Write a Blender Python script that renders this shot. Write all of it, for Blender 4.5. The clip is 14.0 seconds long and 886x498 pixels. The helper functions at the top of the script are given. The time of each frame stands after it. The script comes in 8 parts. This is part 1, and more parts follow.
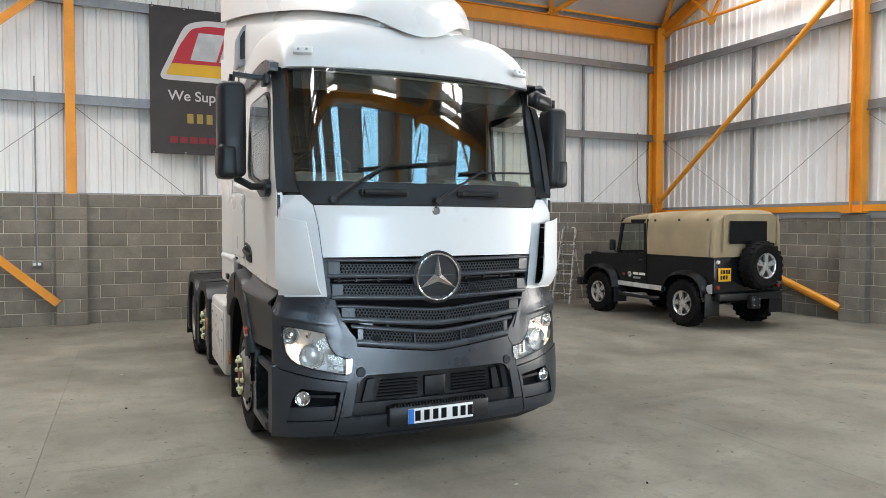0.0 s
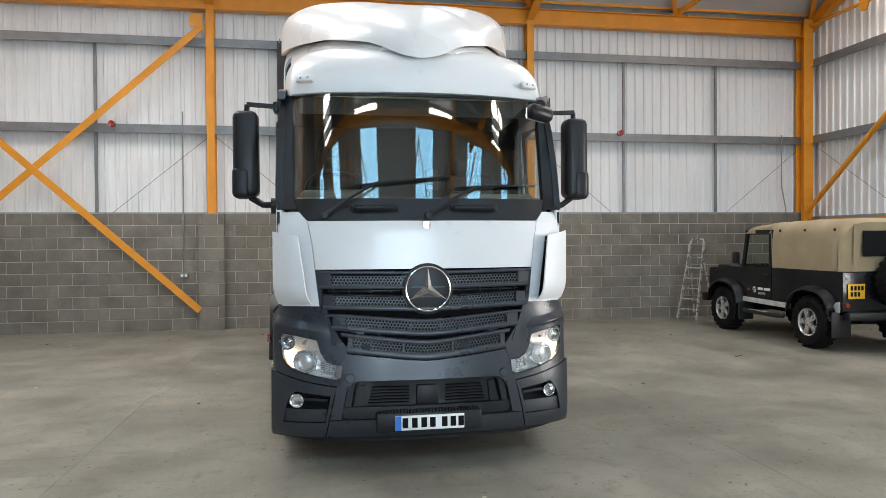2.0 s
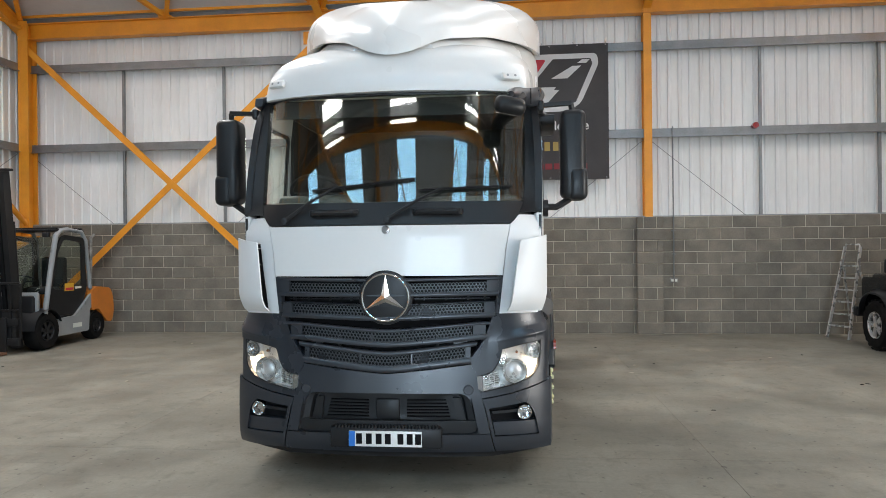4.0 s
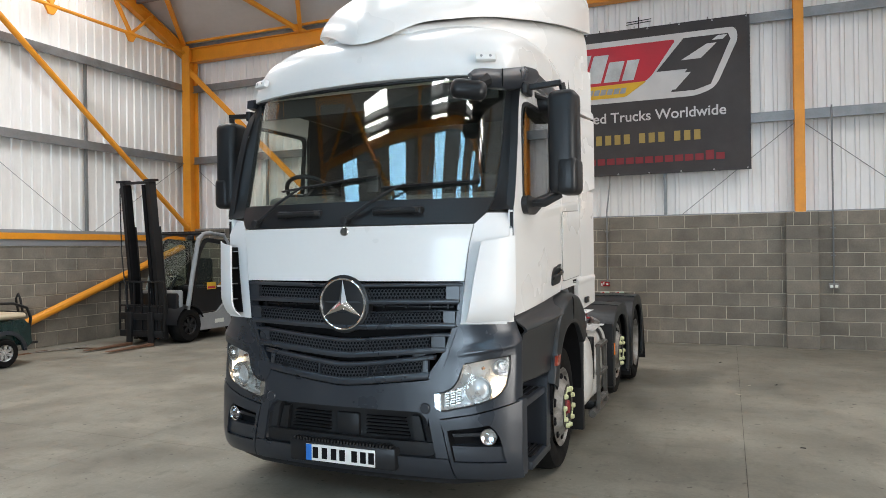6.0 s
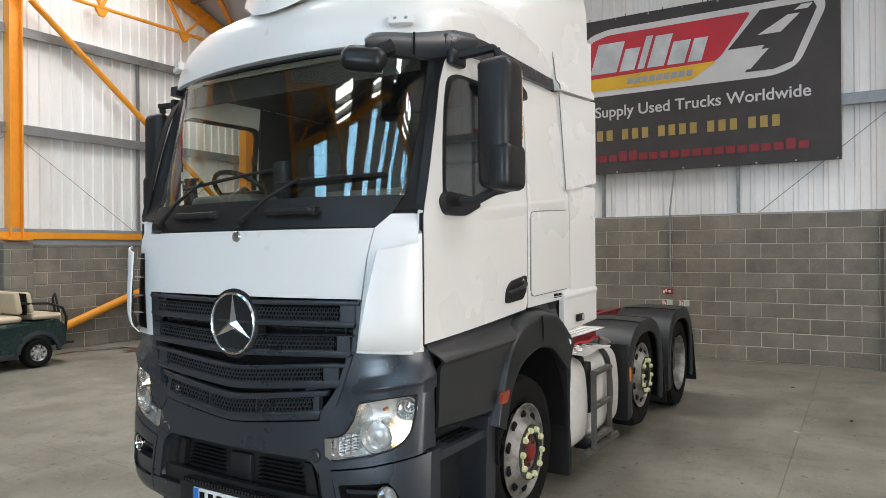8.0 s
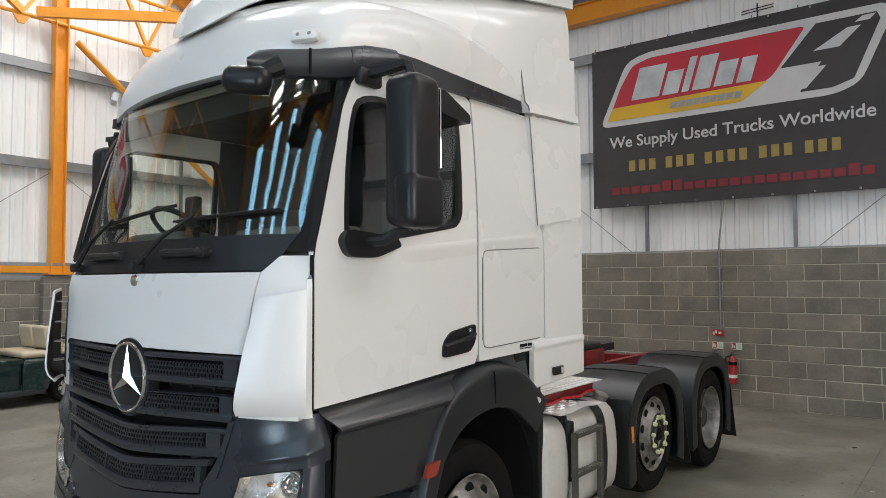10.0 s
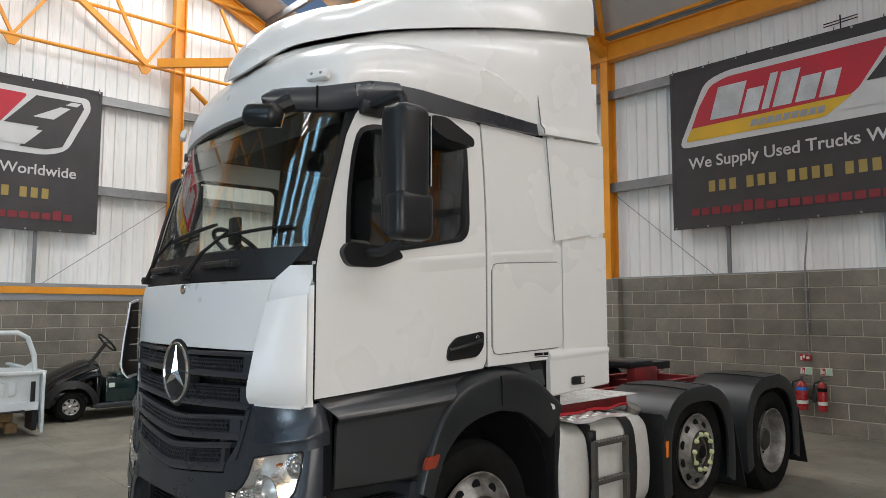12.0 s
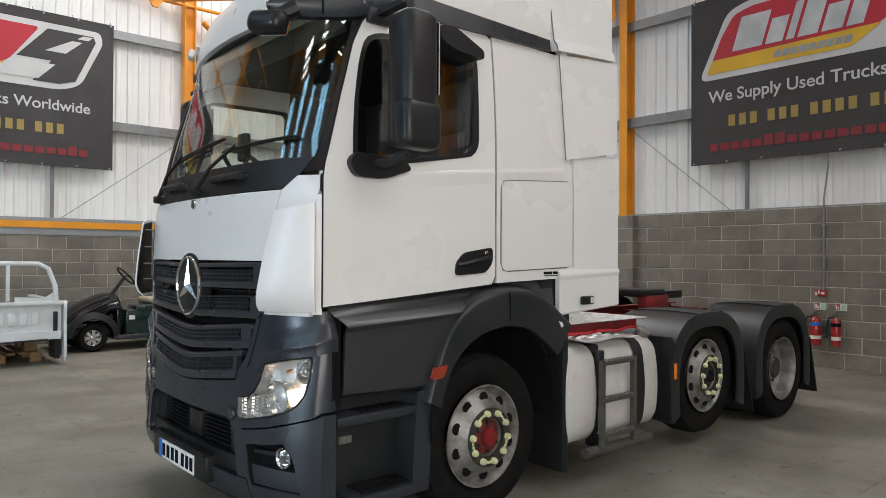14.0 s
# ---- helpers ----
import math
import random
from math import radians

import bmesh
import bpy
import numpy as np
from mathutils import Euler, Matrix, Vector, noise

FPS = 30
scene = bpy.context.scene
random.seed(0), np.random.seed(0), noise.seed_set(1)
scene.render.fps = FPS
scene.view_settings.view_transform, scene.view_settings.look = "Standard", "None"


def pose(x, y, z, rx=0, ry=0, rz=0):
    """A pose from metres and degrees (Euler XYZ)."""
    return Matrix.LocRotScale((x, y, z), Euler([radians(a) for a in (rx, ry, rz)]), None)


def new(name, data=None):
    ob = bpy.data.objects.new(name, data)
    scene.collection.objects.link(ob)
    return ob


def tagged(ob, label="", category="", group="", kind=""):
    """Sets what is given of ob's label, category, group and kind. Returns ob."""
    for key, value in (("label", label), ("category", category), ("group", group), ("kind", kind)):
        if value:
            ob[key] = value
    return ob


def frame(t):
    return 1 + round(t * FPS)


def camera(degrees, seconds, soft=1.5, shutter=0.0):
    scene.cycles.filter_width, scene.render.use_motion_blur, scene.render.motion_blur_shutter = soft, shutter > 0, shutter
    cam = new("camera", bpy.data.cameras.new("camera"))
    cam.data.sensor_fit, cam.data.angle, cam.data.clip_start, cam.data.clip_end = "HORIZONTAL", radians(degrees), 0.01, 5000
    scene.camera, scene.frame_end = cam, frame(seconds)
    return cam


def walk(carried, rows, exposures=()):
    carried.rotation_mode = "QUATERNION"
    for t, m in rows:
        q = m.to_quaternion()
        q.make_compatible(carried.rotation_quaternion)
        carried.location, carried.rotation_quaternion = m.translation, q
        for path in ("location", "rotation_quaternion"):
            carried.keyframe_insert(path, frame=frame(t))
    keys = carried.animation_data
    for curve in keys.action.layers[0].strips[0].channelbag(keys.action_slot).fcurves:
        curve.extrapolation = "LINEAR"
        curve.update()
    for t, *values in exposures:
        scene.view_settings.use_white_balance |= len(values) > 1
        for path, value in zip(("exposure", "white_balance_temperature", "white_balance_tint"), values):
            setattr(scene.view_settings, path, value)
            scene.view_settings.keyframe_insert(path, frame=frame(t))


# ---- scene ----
cam = camera(65.2, 14.0, soft=0.5)
METRES, EYE, TILT, LEAN, TURN = 8.4, 1.72, 0.0, 0.0, -24.6
ROWS = [
    (0.0, 0.0, 0.0, 0.0, 0.0, -1.95, -0.09),
    (0.5, 0.0378, -0.0066, 0.0001, 1.82, -1.51, 0.02),
    (1.0, 0.0748, -0.0033, -0.0001, 5.03, -1.26, 0.09),
    (1.5, 0.1207, -0.002, 0.0001, 9.52, -0.93, 0.24),
    (2.0, 0.1684, 0.0068, -0.0006, 14.92, -0.79, 0.41),
    (2.5, 0.2098, 0.0317, -0.0004, 18.86, -0.6, 0.41),
    (3.0, 0.2568, 0.0568, -0.0023, 22.81, -0.21, 0.53),
    (5.5, 0.4255, 0.2445, -0.0033, 42.54, -0.05, 0.63),
    (6.0, 0.4512, 0.286, -0.0031, 47.01, 0.1, 0.73),
    (6.5, 0.4588, 0.328, -0.0043, 50.71, 0.03, 0.63),
    (7.0, 0.4594, 0.374, -0.0056, 53.04, -0.01, 0.55),
    (7.5, 0.4615, 0.4188, -0.0017, 54.98, 0.05, 0.55),
    (8.0, 0.4533, 0.4593, 0.0031, 55.82, 0.04, 0.44),
    (10.5, 0.463, 0.5978, 0.0116, 65.78, 3.73, 0.2),
    (11.0, 0.4808, 0.6142, 0.0081, 69.47, 4.39, 0.24),
    (11.5, 0.4975, 0.6175, 0.004, 70.98, 4.96, 0.01),
    (12.0, 0.514, 0.6258, -0.0019, 71.8, 5.04, -0.01),
    (12.5, 0.5236, 0.6292, -0.0086, 72.37, 4.88, -0.08),
    (13.0, 0.5293, 0.6246, -0.0145, 72.91, 4.38, -0.21),
    (13.5, 0.5286, 0.6209, -0.0198, 73.09, 2.82, -0.3),
    (14.0, 0.5132, 0.6316, -0.0236, 73.14, 0.65, -0.28),
]
EXPOSURES = [(0.0, 0.27), (1.5, 0.17), (3.0, 0.05), (6.5, 0.10), (8.0, 0.04), (10.5, -0.30), (11.5, -0.40), (12.5, -0.42), (14.0, -0.32)]
walk(cam, [(t, pose(0, 0, EYE, TILT, LEAN, TURN) @ pose(METRES * x, METRES * y, METRES * z, 90 + pitch, roll, yaw)) for t, x, y, z, yaw, pitch, roll in ROWS], EXPOSURES)

# ---------------- daylight ----------------
ROOF0, SLOPE, RIDGE_Y = 6.52, 0.43, 0.0      # eaves height at y 13.5, pitch, ridge line
world = bpy.data.worlds.new("sky")
scene.world = world
world.use_nodes = True
wn = world.node_tree.nodes
sky = wn.new("ShaderNodeTexSky")
sky.sky_type, sky.sun_disc = "NISHITA", False
sky.sun_elevation, sky.sun_rotation = radians(48), radians(200)
world.node_tree.links.new(sky.outputs[0], wn["Background"].inputs[0])
wn["Background"].inputs[1].default_value = 0.10


def daylight(name, m, sx, sy, watts, colour):
    """Sky light that comes in through one opening."""
    lamp = bpy.data.lights.new(name, "AREA")
    lamp.shape, lamp.size, lamp.size_y, lamp.energy, lamp.color = "RECTANGLE", sx, sy, watts, colour
    ob = new(name, lamp)
    ob.matrix_world = m
    return ob


def roof_z(y):
    return ROOF0 + SLOPE * (13.5 - abs(y - RIDGE_Y))


PITCH = math.degrees(math.atan(SLOPE))
ROOFLIGHT_X = (-5.95, -2.6, 0.75, 3.9, 7.25, 10.6)     # north slope
STRIP_X = (-5.4, -2.3, 0.75, 3.95, 7.05, 10.15)                       # south slope, lower sheets, tinted blue
RIDGE_X = (-3.5, 0.6, 4.9, 9.1)                       # south slope, white sheets near the ridge
for rx, watts in zip(ROOFLIGHT_X, (240, 520, 180, 45, 140, 400)):
    daylight("rooflight_daylight", pose(rx, 8.0, roof_z(8.0) + 0.03, -PITCH), 1.0, 6.4, watts, (0.98, 0.972, 0.96))
for rx in RIDGE_X:
    daylight("rooflight_daylight", pose(rx, -4.66, roof_z(-4.66) + 0.03, PITCH), 1.4, 0.72, 62, (1.0, 0.985, 0.96))
for rx in STRIP_X:
    daylight("rooflight_daylight", pose(rx, -6.9, roof_z(-6.9) + 0.03, PITCH), 1.0, 3.8, 84, (0.30, 0.68, 1.0))
daylight("doorway_daylight", pose(2.8, -13.62, 2.4, 90, 0, 0), 5.0, 4.8, 940, (0.62, 0.81, 1.0))
# added lamp in an assumed, unseen east opening: brightens the cab's right flank
daylight("added_side_light", pose(12.08, -1.0, 2.4, 90, 0, 90), 4.6, 4.6, 720, (1.0, 0.97, 0.93))

# ---------------- mesh kit ----------------
V3 = Vector


def mesh_of(bm, name, smooth=True, angle=35):
    me = bpy.data.meshes.new(name)
    bmesh.ops.recalc_face_normals(bm, faces=bm.faces[:])
    for f in bm.faces:
        f.smooth = smooth
    if smooth:
        lim = radians(angle)
        for e in bm.edges:
            if len(e.link_faces) == 2 and e.calc_face_angle(0) > lim:
                e.smooth = False
    bm.to_mesh(me)
    bm.free()
    return me


def part(name, bm, material, parent=None, label="", smooth=True):
    """One bmesh as one mesh object, in the parent's own space."""
    me = mesh_of(bm, name, smooth)
    me.materials.append(material)
    ob = new(name, me)
    if parent is not None:
        ob.parent = parent
    if label:
        ob["label"] = label
    return ob


def thing(name, x, y, z, label, category, group="", turn=0.0):
    ob = new(name)
    ob.empty_display_size = 0.1
    ob.matrix_basis = pose(x, y, z, 0, 0, turn)
    return tagged(ob, label, category, group)


def structure(name, bm, material, label, category="wall", smooth=False):
    ob = part(name, bm, material, None, "", smooth)
    return tagged(ob, label, category, "", "structure")


def box(bm, x0, x1, y0, y1, z0, z1):
    vs = [bm.verts.new(p) for p in ((x0, y0, z0), (x1, y0, z0), (x1, y1, z0), (x0, y1, z0), (x0, y0, z1), (x1, y0, z1), (x1, y1, z1), (x0, y1, z1))]
    fs = [bm.faces.new([vs[i] for i in q]) for q in ((3, 2, 1, 0), (4, 5, 6, 7), (0, 1, 5, 4), (1, 2, 6, 5), (2, 3, 7, 6), (3, 0, 4, 7))]
    return vs, fs


def rbox(bm, x0, x1, y0, y1, z0, z1, r=0.02, seg=2, m=None):
    """A box with rounded edges."""
    b = bmesh.new()
    box(b, x0, x1, y0, y1, z0, z1)
    r = min(r, 0.49 * min(x1 - x0, y1 - y0, z1 - z0))
    bmesh.ops.bevel(b, geom=b.edges[:], offset=r, segments=seg, profile=0.5, affect="EDGES")
    join(bm, b, m)


def join(bm, b, m=None):
    if m is not None:
        bmesh.ops.transform(b, matrix=m, verts=b.verts[:])
    idx = {v: bm.verts.new(v.co) for v in b.verts}
    for f in b.faces:
        try:
            bm.faces.new([idx[v] for v in f.verts])
        except ValueError:
            pass
    b.free()


def frame_of(d):
    d = V3(d).normalized()
    up = V3((0, 0, 1)) if abs(d.z) < 0.95 else V3((0, 1, 0))
    s = d.cross(up).normalized()
    return s, s.cross(d).normalized()


def bar(bm, p, q, w, h):
    """A straight bar of rectangular section, w across and h high."""
    p, q = V3(p), V3(q)
    s, u = frame_of(q - p)
    ring = [[bm.verts.new(c + s * (a * w / 2) + u * (b * h / 2)) for a, b in ((-1, -1), (1, -1), (1, 1), (-1, 1))] for c in (p, q)]
    for i in range(4):
        bm.faces.new((ring[0][i], ring[0][(i + 1) % 4], ring[1][(i + 1) % 4], ring[1][i]))
    bm.faces.new(ring[0][::-1])
    bm.faces.new(ring[1])


def tube(bm, pts, r, seg=10, caps=True):
    """A round tube through points; r may be a list."""
    pts = [V3(p) for p in pts]
    rs = r if isinstance(r, (list, tuple)) else [r] * len(pts)
    rings = []
    s, u = frame_of(pts[1] - pts[0])
    for i, c in enumerate(pts):
        d = (pts[min(i + 1, len(pts) - 1)] - pts[max(i - 1, 0)]).normalized()
        s = (s - d * s.dot(d)).normalized()
        u = s.cross(d)
        rings.append([bm.verts.new(c + (s * math.cos(2 * math.pi * k / seg) + u * math.sin(2 * math.pi * k / seg)) * rs[i]) for k in range(seg)])
    for a, b in zip(rings, rings[1:]):
        for k in range(seg):
            bm.faces.new((a[k], a[(k + 1) % seg], b[(k + 1) % seg], b[k]))
    if caps:
        bm.faces.new(rings[0][::-1])
        bm.faces.new(rings[-1])


def revolve(bm, profile, m, seg=32, closed=False):
    """Turns a profile of (radius, height) about the z axis of m."""
    rings = []
    for r, h in profile:
        if r < 1e-5:
            rings.append([bm.verts.new(m @ V3((0, 0, h)))])
        else:
            rings.append([bm.verts.new(m @ V3((r * math.cos(2 * math.pi * k / seg), r * math.sin(2 * math.pi * k / seg), h))) for k in range(seg)])
    pairs = list(zip(rings, rings[1:])) + ([(rings[-1], rings[0])] if closed else [])
    for a, b in pairs:
        for k in range(seg):
            n = (k + 1) % seg
            if len(a) == 1 and len(b) == 1:
                continue
            if len(a) == 1:
                bm.faces.new((a[0], b[n], b[k]))
            elif len(b) == 1:
                bm.faces.new((a[k], a[n], b[0]))
            else:
                bm.faces.new((a[k], a[n], b[n], b[k]))


def slab(bm, f, nu, nv, thick, inward):
    """A curved sheet f(s, t), s and t from 0 to 1, with thickness towards inward(point)."""
    top = [[V3(f(i / nu, j / nv)) for j in range(nv + 1)] for i in range(nu + 1)]
    a = [[bm.verts.new(p) for p in row] for row in top]
    b = [[bm.verts.new(p + V3(inward(p)) * thick) for p in row] for row in top]
    for i in range(nu):
        for j in range(nv):
            bm.faces.new((a[i][j], a[i + 1][j], a[i + 1][j + 1], a[i][j + 1]))
            bm.faces.new((b[i][j], b[i][j + 1], b[i + 1][j + 1], b[i + 1][j]))
    for i in range(nu):
        bm.faces.new((a[i][0], b[i][0], b[i + 1][0], a[i + 1][0]))
        bm.faces.new((a[i][nv], a[i + 1][nv], b[i + 1][nv], b[i][nv]))
    for j in range(nv):
        bm.faces.new((a[0][j], a[0][j + 1], b[0][j + 1], b[0][j]))
        bm.faces.new((a[nu][j], b[nu][j], b[nu][j + 1], a[nu][j + 1]))


def prism(bm, outline, lo, hi, m):
    """A flat outline (list of 2D points) drawn out from lo to hi along z of m."""
    a = [bm.verts.new(m @ V3((p[0], p[1], lo))) for p in outline]
    b = [bm.verts.new(m @ V3((p[0], p[1], hi))) for p in outline]
    n = len(a)
    bm.faces.new(a[::-1])
    bm.faces.new(b)
    for i in range(n):
        bm.faces.new((a[i], a[(i + 1) % n], b[(i + 1) % n], b[i]))


def round_outline(pts, r, seg=4):
    """Rounds the corners of a closed outline."""
    out = []
    n = len(pts)
    for i in range(n):
        p, a, b = V3((*pts[i], 0)), V3((*pts[i - 1], 0)), V3((*pts[(i + 1) % n], 0))
        da, db = (a - p), (b - p)
        k = min(r, 0.45 * da.length, 0.45 * db.length)
        s, e = p + da.normalized() * k, p + db.normalized() * k
        for j in range(seg + 1):
            t = j / seg
            q = s * (1 - t) ** 2 + p * 2 * t * (1 - t) + e * t * t
            out.append((q.x, q.y))
    return out


def lerp(a, b, t):
    return a + (b - a) * t


def table(x, pts):
    """Smooth reading of a table of (x, value)."""
    if x <= pts[0][0]:
        return pts[0][1]
    for (xa, ya), (xb, yb) in zip(pts, pts[1:]):
        if x <= xb:
            t = (x - xa) / (xb - xa)
            return ya + (yb - ya) * t
    return pts[-1][1]


def smooth_line(pts, x):
    """A smooth curve through points at even steps of x from 0 to 1."""
    n = len(pts) - 1
    i = min(n - 1, int(x * n))
    t = x * n - i
    p0, p1, p2, p3 = (V3(pts[min(n, max(0, k))]) for k in (i - 1, i, i + 1, i + 2))
    return 0.5 * (2 * p1 + (p2 - p0) * t + (2 * p0 - 5 * p1 + 4 * p2 - p3) * t * t + (3 * p1 - p0 - 3 * p2 + p3) * t * t * t)


def writing(name, text, size, material, parent, m, depth=0.002):
    """Letters of the built-in font as a mesh."""
    cu = bpy.data.curves.new(name, "FONT")
    cu.body, cu.size, cu.extrude, cu.align_x, cu.offset = text, size, depth, "CENTER", size * 0.012
    tmp = bpy.data.objects.new(name, cu)
    me = bpy.data.meshes.new_from_object(tmp)
    bpy.data.objects.remove(tmp)
    me.materials.append(material)
    ob = new(name, me)
    ob.parent = parent
    ob.matrix_basis = m
    return ob


# ---------------- materials ----------------
def material(name, colour, rough=0.5, metal=0.0, vary=0.12, scale=3.0, fine=40.0, bump=0.0, second=None, second_amount=0.0, second_scale=1.2, coat=0.0, island=0.0, stretch=(1, 1, 1), rough_vary=0.1, spec=0.5):
    """A surface with broad stains, fine grain and a little relief."""
    ma = bpy.data.materials.new(name)
    ma.use_nodes = True
    nt = ma.node_tree
    nd, lk = nt.nodes, nt.links
    b = nd["Principled BSDF"]
    geo = nd.new("ShaderNodeNewGeometry")
    mp = nd.new("ShaderNodeMapping")
    mp.inputs["Scale"].default_value = stretch
    lk.new(geo.outputs["Position"], mp.inputs["Vector"])

    def noise_at(s, detail=4.0, rough_=0.55):
        n = nd.new("ShaderNodeTexNoise")
        n.inputs["Scale"].default_value, n.inputs["Detail"].default_value, n.inputs["Roughness"].default_value = s, detail, rough_
        lk.new(mp.outputs[0], n.inputs["Vector"])
        return n.outputs["Fac"]

    def ramp(src, lo, hi, a, c):
        r = nd.new("ShaderNodeMapRange")
        lk.new(src, r.inputs["Value"])
        for k, v in zip(("From Min", "From Max", "To Min", "To Max"), (lo, hi, a, c)):
            r.inputs[k].default_value = v
        return r.outputs["Result"]

    def mult(a, c):
        m = nd.new("ShaderNodeMath")
        m.operation = "MULTIPLY"
        lk.new(a, m.inputs[0])
        lk.new(c, m.inputs[1])
        return m.outputs[0]

    big, small = noise_at(scale), noise_at(fine, 6.0, 0.65)
    val = mult(ramp(big, 0.3, 0.7, 1 - vary, 1 + vary), ramp(small, 0.25, 0.75, 1 - vary * 0.7, 1 + vary * 0.7))
    if island:
        rnd = nd.new("ShaderNodeObjectInfo").outputs["Random"]
        val = mult(val, ramp(rnd, 0, 1, 1 - island, 1 + island))
        val = mult(val, ramp(geo.outputs["Random Per Island"], 0, 1, 1 - island, 1 + island))
    rgb = nd.new("ShaderNodeRGB")
    rgb.outputs[0].default_value = (*colour, 1)
    base = rgb.outputs[0]
    if second:
        mx = nd.new("ShaderNodeMix")
        mx.data_type = "RGBA"
        lk.new(ramp(noise_at(second_scale, 7.0, 0.62), 0.5 - 0.1, 0.5 + 0.2, 0, second_amount), mx.inputs["Factor"])
        lk.new(base, mx.inputs["A"])
        mx.inputs["B"].default_value = (*second, 1)
        base = mx.outputs["Result"]
    vm = nd.new("ShaderNodeVectorMath")
    vm.operation = "SCALE"
    lk.new(base, vm.inputs[0])
    lk.new(val, vm.inputs["Scale"])
    lk.new(vm.outputs[0], b.inputs["Base Color"])
    lk.new(ramp(big, 0.3, 0.7, max(0.02, rough - rough_vary), min(1, rough + rough_vary)), b.inputs["Roughness"])
    b.inputs["Metallic"].default_value = metal
    b.inputs["Specular IOR Level"].default_value = spec
    b.inputs["Coat Weight"].default_value = coat
    b.inputs["Coat Roughness"].default_value = 0.04
    if bump:
        bp = nd.new("ShaderNodeBump")
        bp.inputs["Strength"].default_value, bp.inputs["Distance"].default_value = 0.6, bump
        lk.new(small, bp.inputs["Height"])
        lk.new(bp.outputs[0], b.inputs["Normal"])
    return ma


def glass(name, tint, normal_gloss=0.06, rough=0.01):
    """Tinted sheet glass: see-through, with gloss that grows towards grazing sight."""
    ma = bpy.data.materials.new(name)
    ma.use_nodes = True
    nd, lk = ma.node_tree.nodes, ma.node_tree.links
    nd.remove(nd["Principled BSDF"])
    tr, gl, mx, lw = nd.new("ShaderNodeBsdfTransparent"), nd.new("ShaderNodeBsdfGlossy"), nd.new("ShaderNodeMixShader"), nd.new("ShaderNodeLayerWeight")
    pw, mr = nd.new("ShaderNodeMath"), nd.new("ShaderNodeMapRange")
    tr.inputs[0].default_value = (*tint, 1)
    gl.inputs["Roughness"].default_value = rough
    lw.inputs["Blend"].default_value = 0.5
    pw.operation = "POWER"
    pw.inputs[1].default_value = 5.0
    mr.inputs["To Min"].default_value = normal_gloss
    lk.new(lw.outputs["Facing"], pw.inputs[0])
    lk.new(pw.outputs[0], mr.inputs["Value"])
    lk.new(mr.outputs["Result"], mx.inputs[0])
    lk.new(tr.outputs[0], mx.inputs[1])
    lk.new(gl.outputs[0], mx.inputs[2])
    lk.new(mx.outputs[0], nd["Material Output"].inputs["Surface"])
    return ma


def glowing(name, colour, strength):
    ma = bpy.data.materials.new(name)
    ma.use_nodes = True
    b = ma.node_tree.nodes["Principled BSDF"]
    b.inputs["Base Color"].default_value = (*colour, 1)
    b.inputs["Emission Color"].default_value = (*colour, 1)
    b.inputs["Emission Strength"].default_value = strength
    return ma


def floor_material():
    """Power-floated concrete: trowel clouds, dirty patches, oil drips, scuffed streaks and pale dust."""
    ma = material("power_floated_concrete", (0.25, 0.234, 0.194), 0.50, vary=0.15, scale=1.7, fine=30.0, bump=0.0006, second=(0.135, 0.125, 0.102), second_amount=0.8, second_scale=0.75, rough_vary=0.13, spec=0.22)
    nd, lk = ma.node_tree.nodes, ma.node_tree.links
    b = nd["Principled BSDF"]
    geo = nd.new("ShaderNodeNewGeometry")
    src = b.inputs["Base Color"].links[0].from_socket

    def layer(src, scale, stretch, lo, hi, colour, amount, detail=6.0, rough=0.65):
        mp, nz, mr, mx = nd.new("ShaderNodeMapping"), nd.new("ShaderNodeTexNoise"), nd.new("ShaderNodeMapRange"), nd.new("ShaderNodeMix")
        mp.inputs["Scale"].default_value = stretch
        mp.inputs["Rotation"].default_value = (0, 0, 0.35 * scale)
        lk.new(geo.outputs["Position"], mp.inputs["Vector"])
        lk.new(mp.outputs[0], nz.inputs["Vector"])
        nz.inputs["Scale"].default_value, nz.inputs["Detail"].default_value, nz.inputs["Roughness"].default_value = scale, detail, rough
        lk.new(nz.outputs["Fac"], mr.inputs["Value"])
        for k, v in zip(("From Min", "From Max", "To Min", "To Max"), (lo, hi, 0.0, amount)):
            mr.inputs[k].default_value = v
        mx.data_type = "RGBA"
        lk.new(mr.outputs["Result"], mx.inputs["Factor"])
        lk.new(src, mx.inputs["A"])
        mx.inputs["B"].default_value = (*colour, 1)
        return mx.outputs["Result"]

    src = layer(src, 4.5, (1, 1, 1), 0.52, 0.66, (0.12, 0.11, 0.09), 0.45, 8.0, 0.72)
    src = layer(src, 2.2, (0.35, 3.2, 1), 0.56, 0.70, (0.14, 0.13, 0.108), 0.45, 7.0, 0.7)
    src = layer(src, 2.6, (2.8, 0.28, 1), 0.57, 0.70, (0.15, 0.14, 0.115), 0.40, 7.0, 0.7)
    src = layer(src, 13.0, (1, 1, 1), 0.66, 0.72, (0.06, 0.055, 0.045), 0.7, 3.0, 0.5)
    src = layer(src, 21.0, (1, 1, 1), 0.67, 0.74, (0.45, 0.43, 0.38), 0.5, 4.0, 0.6)
    lk.new(src, b.inputs["Base Color"])
    return ma


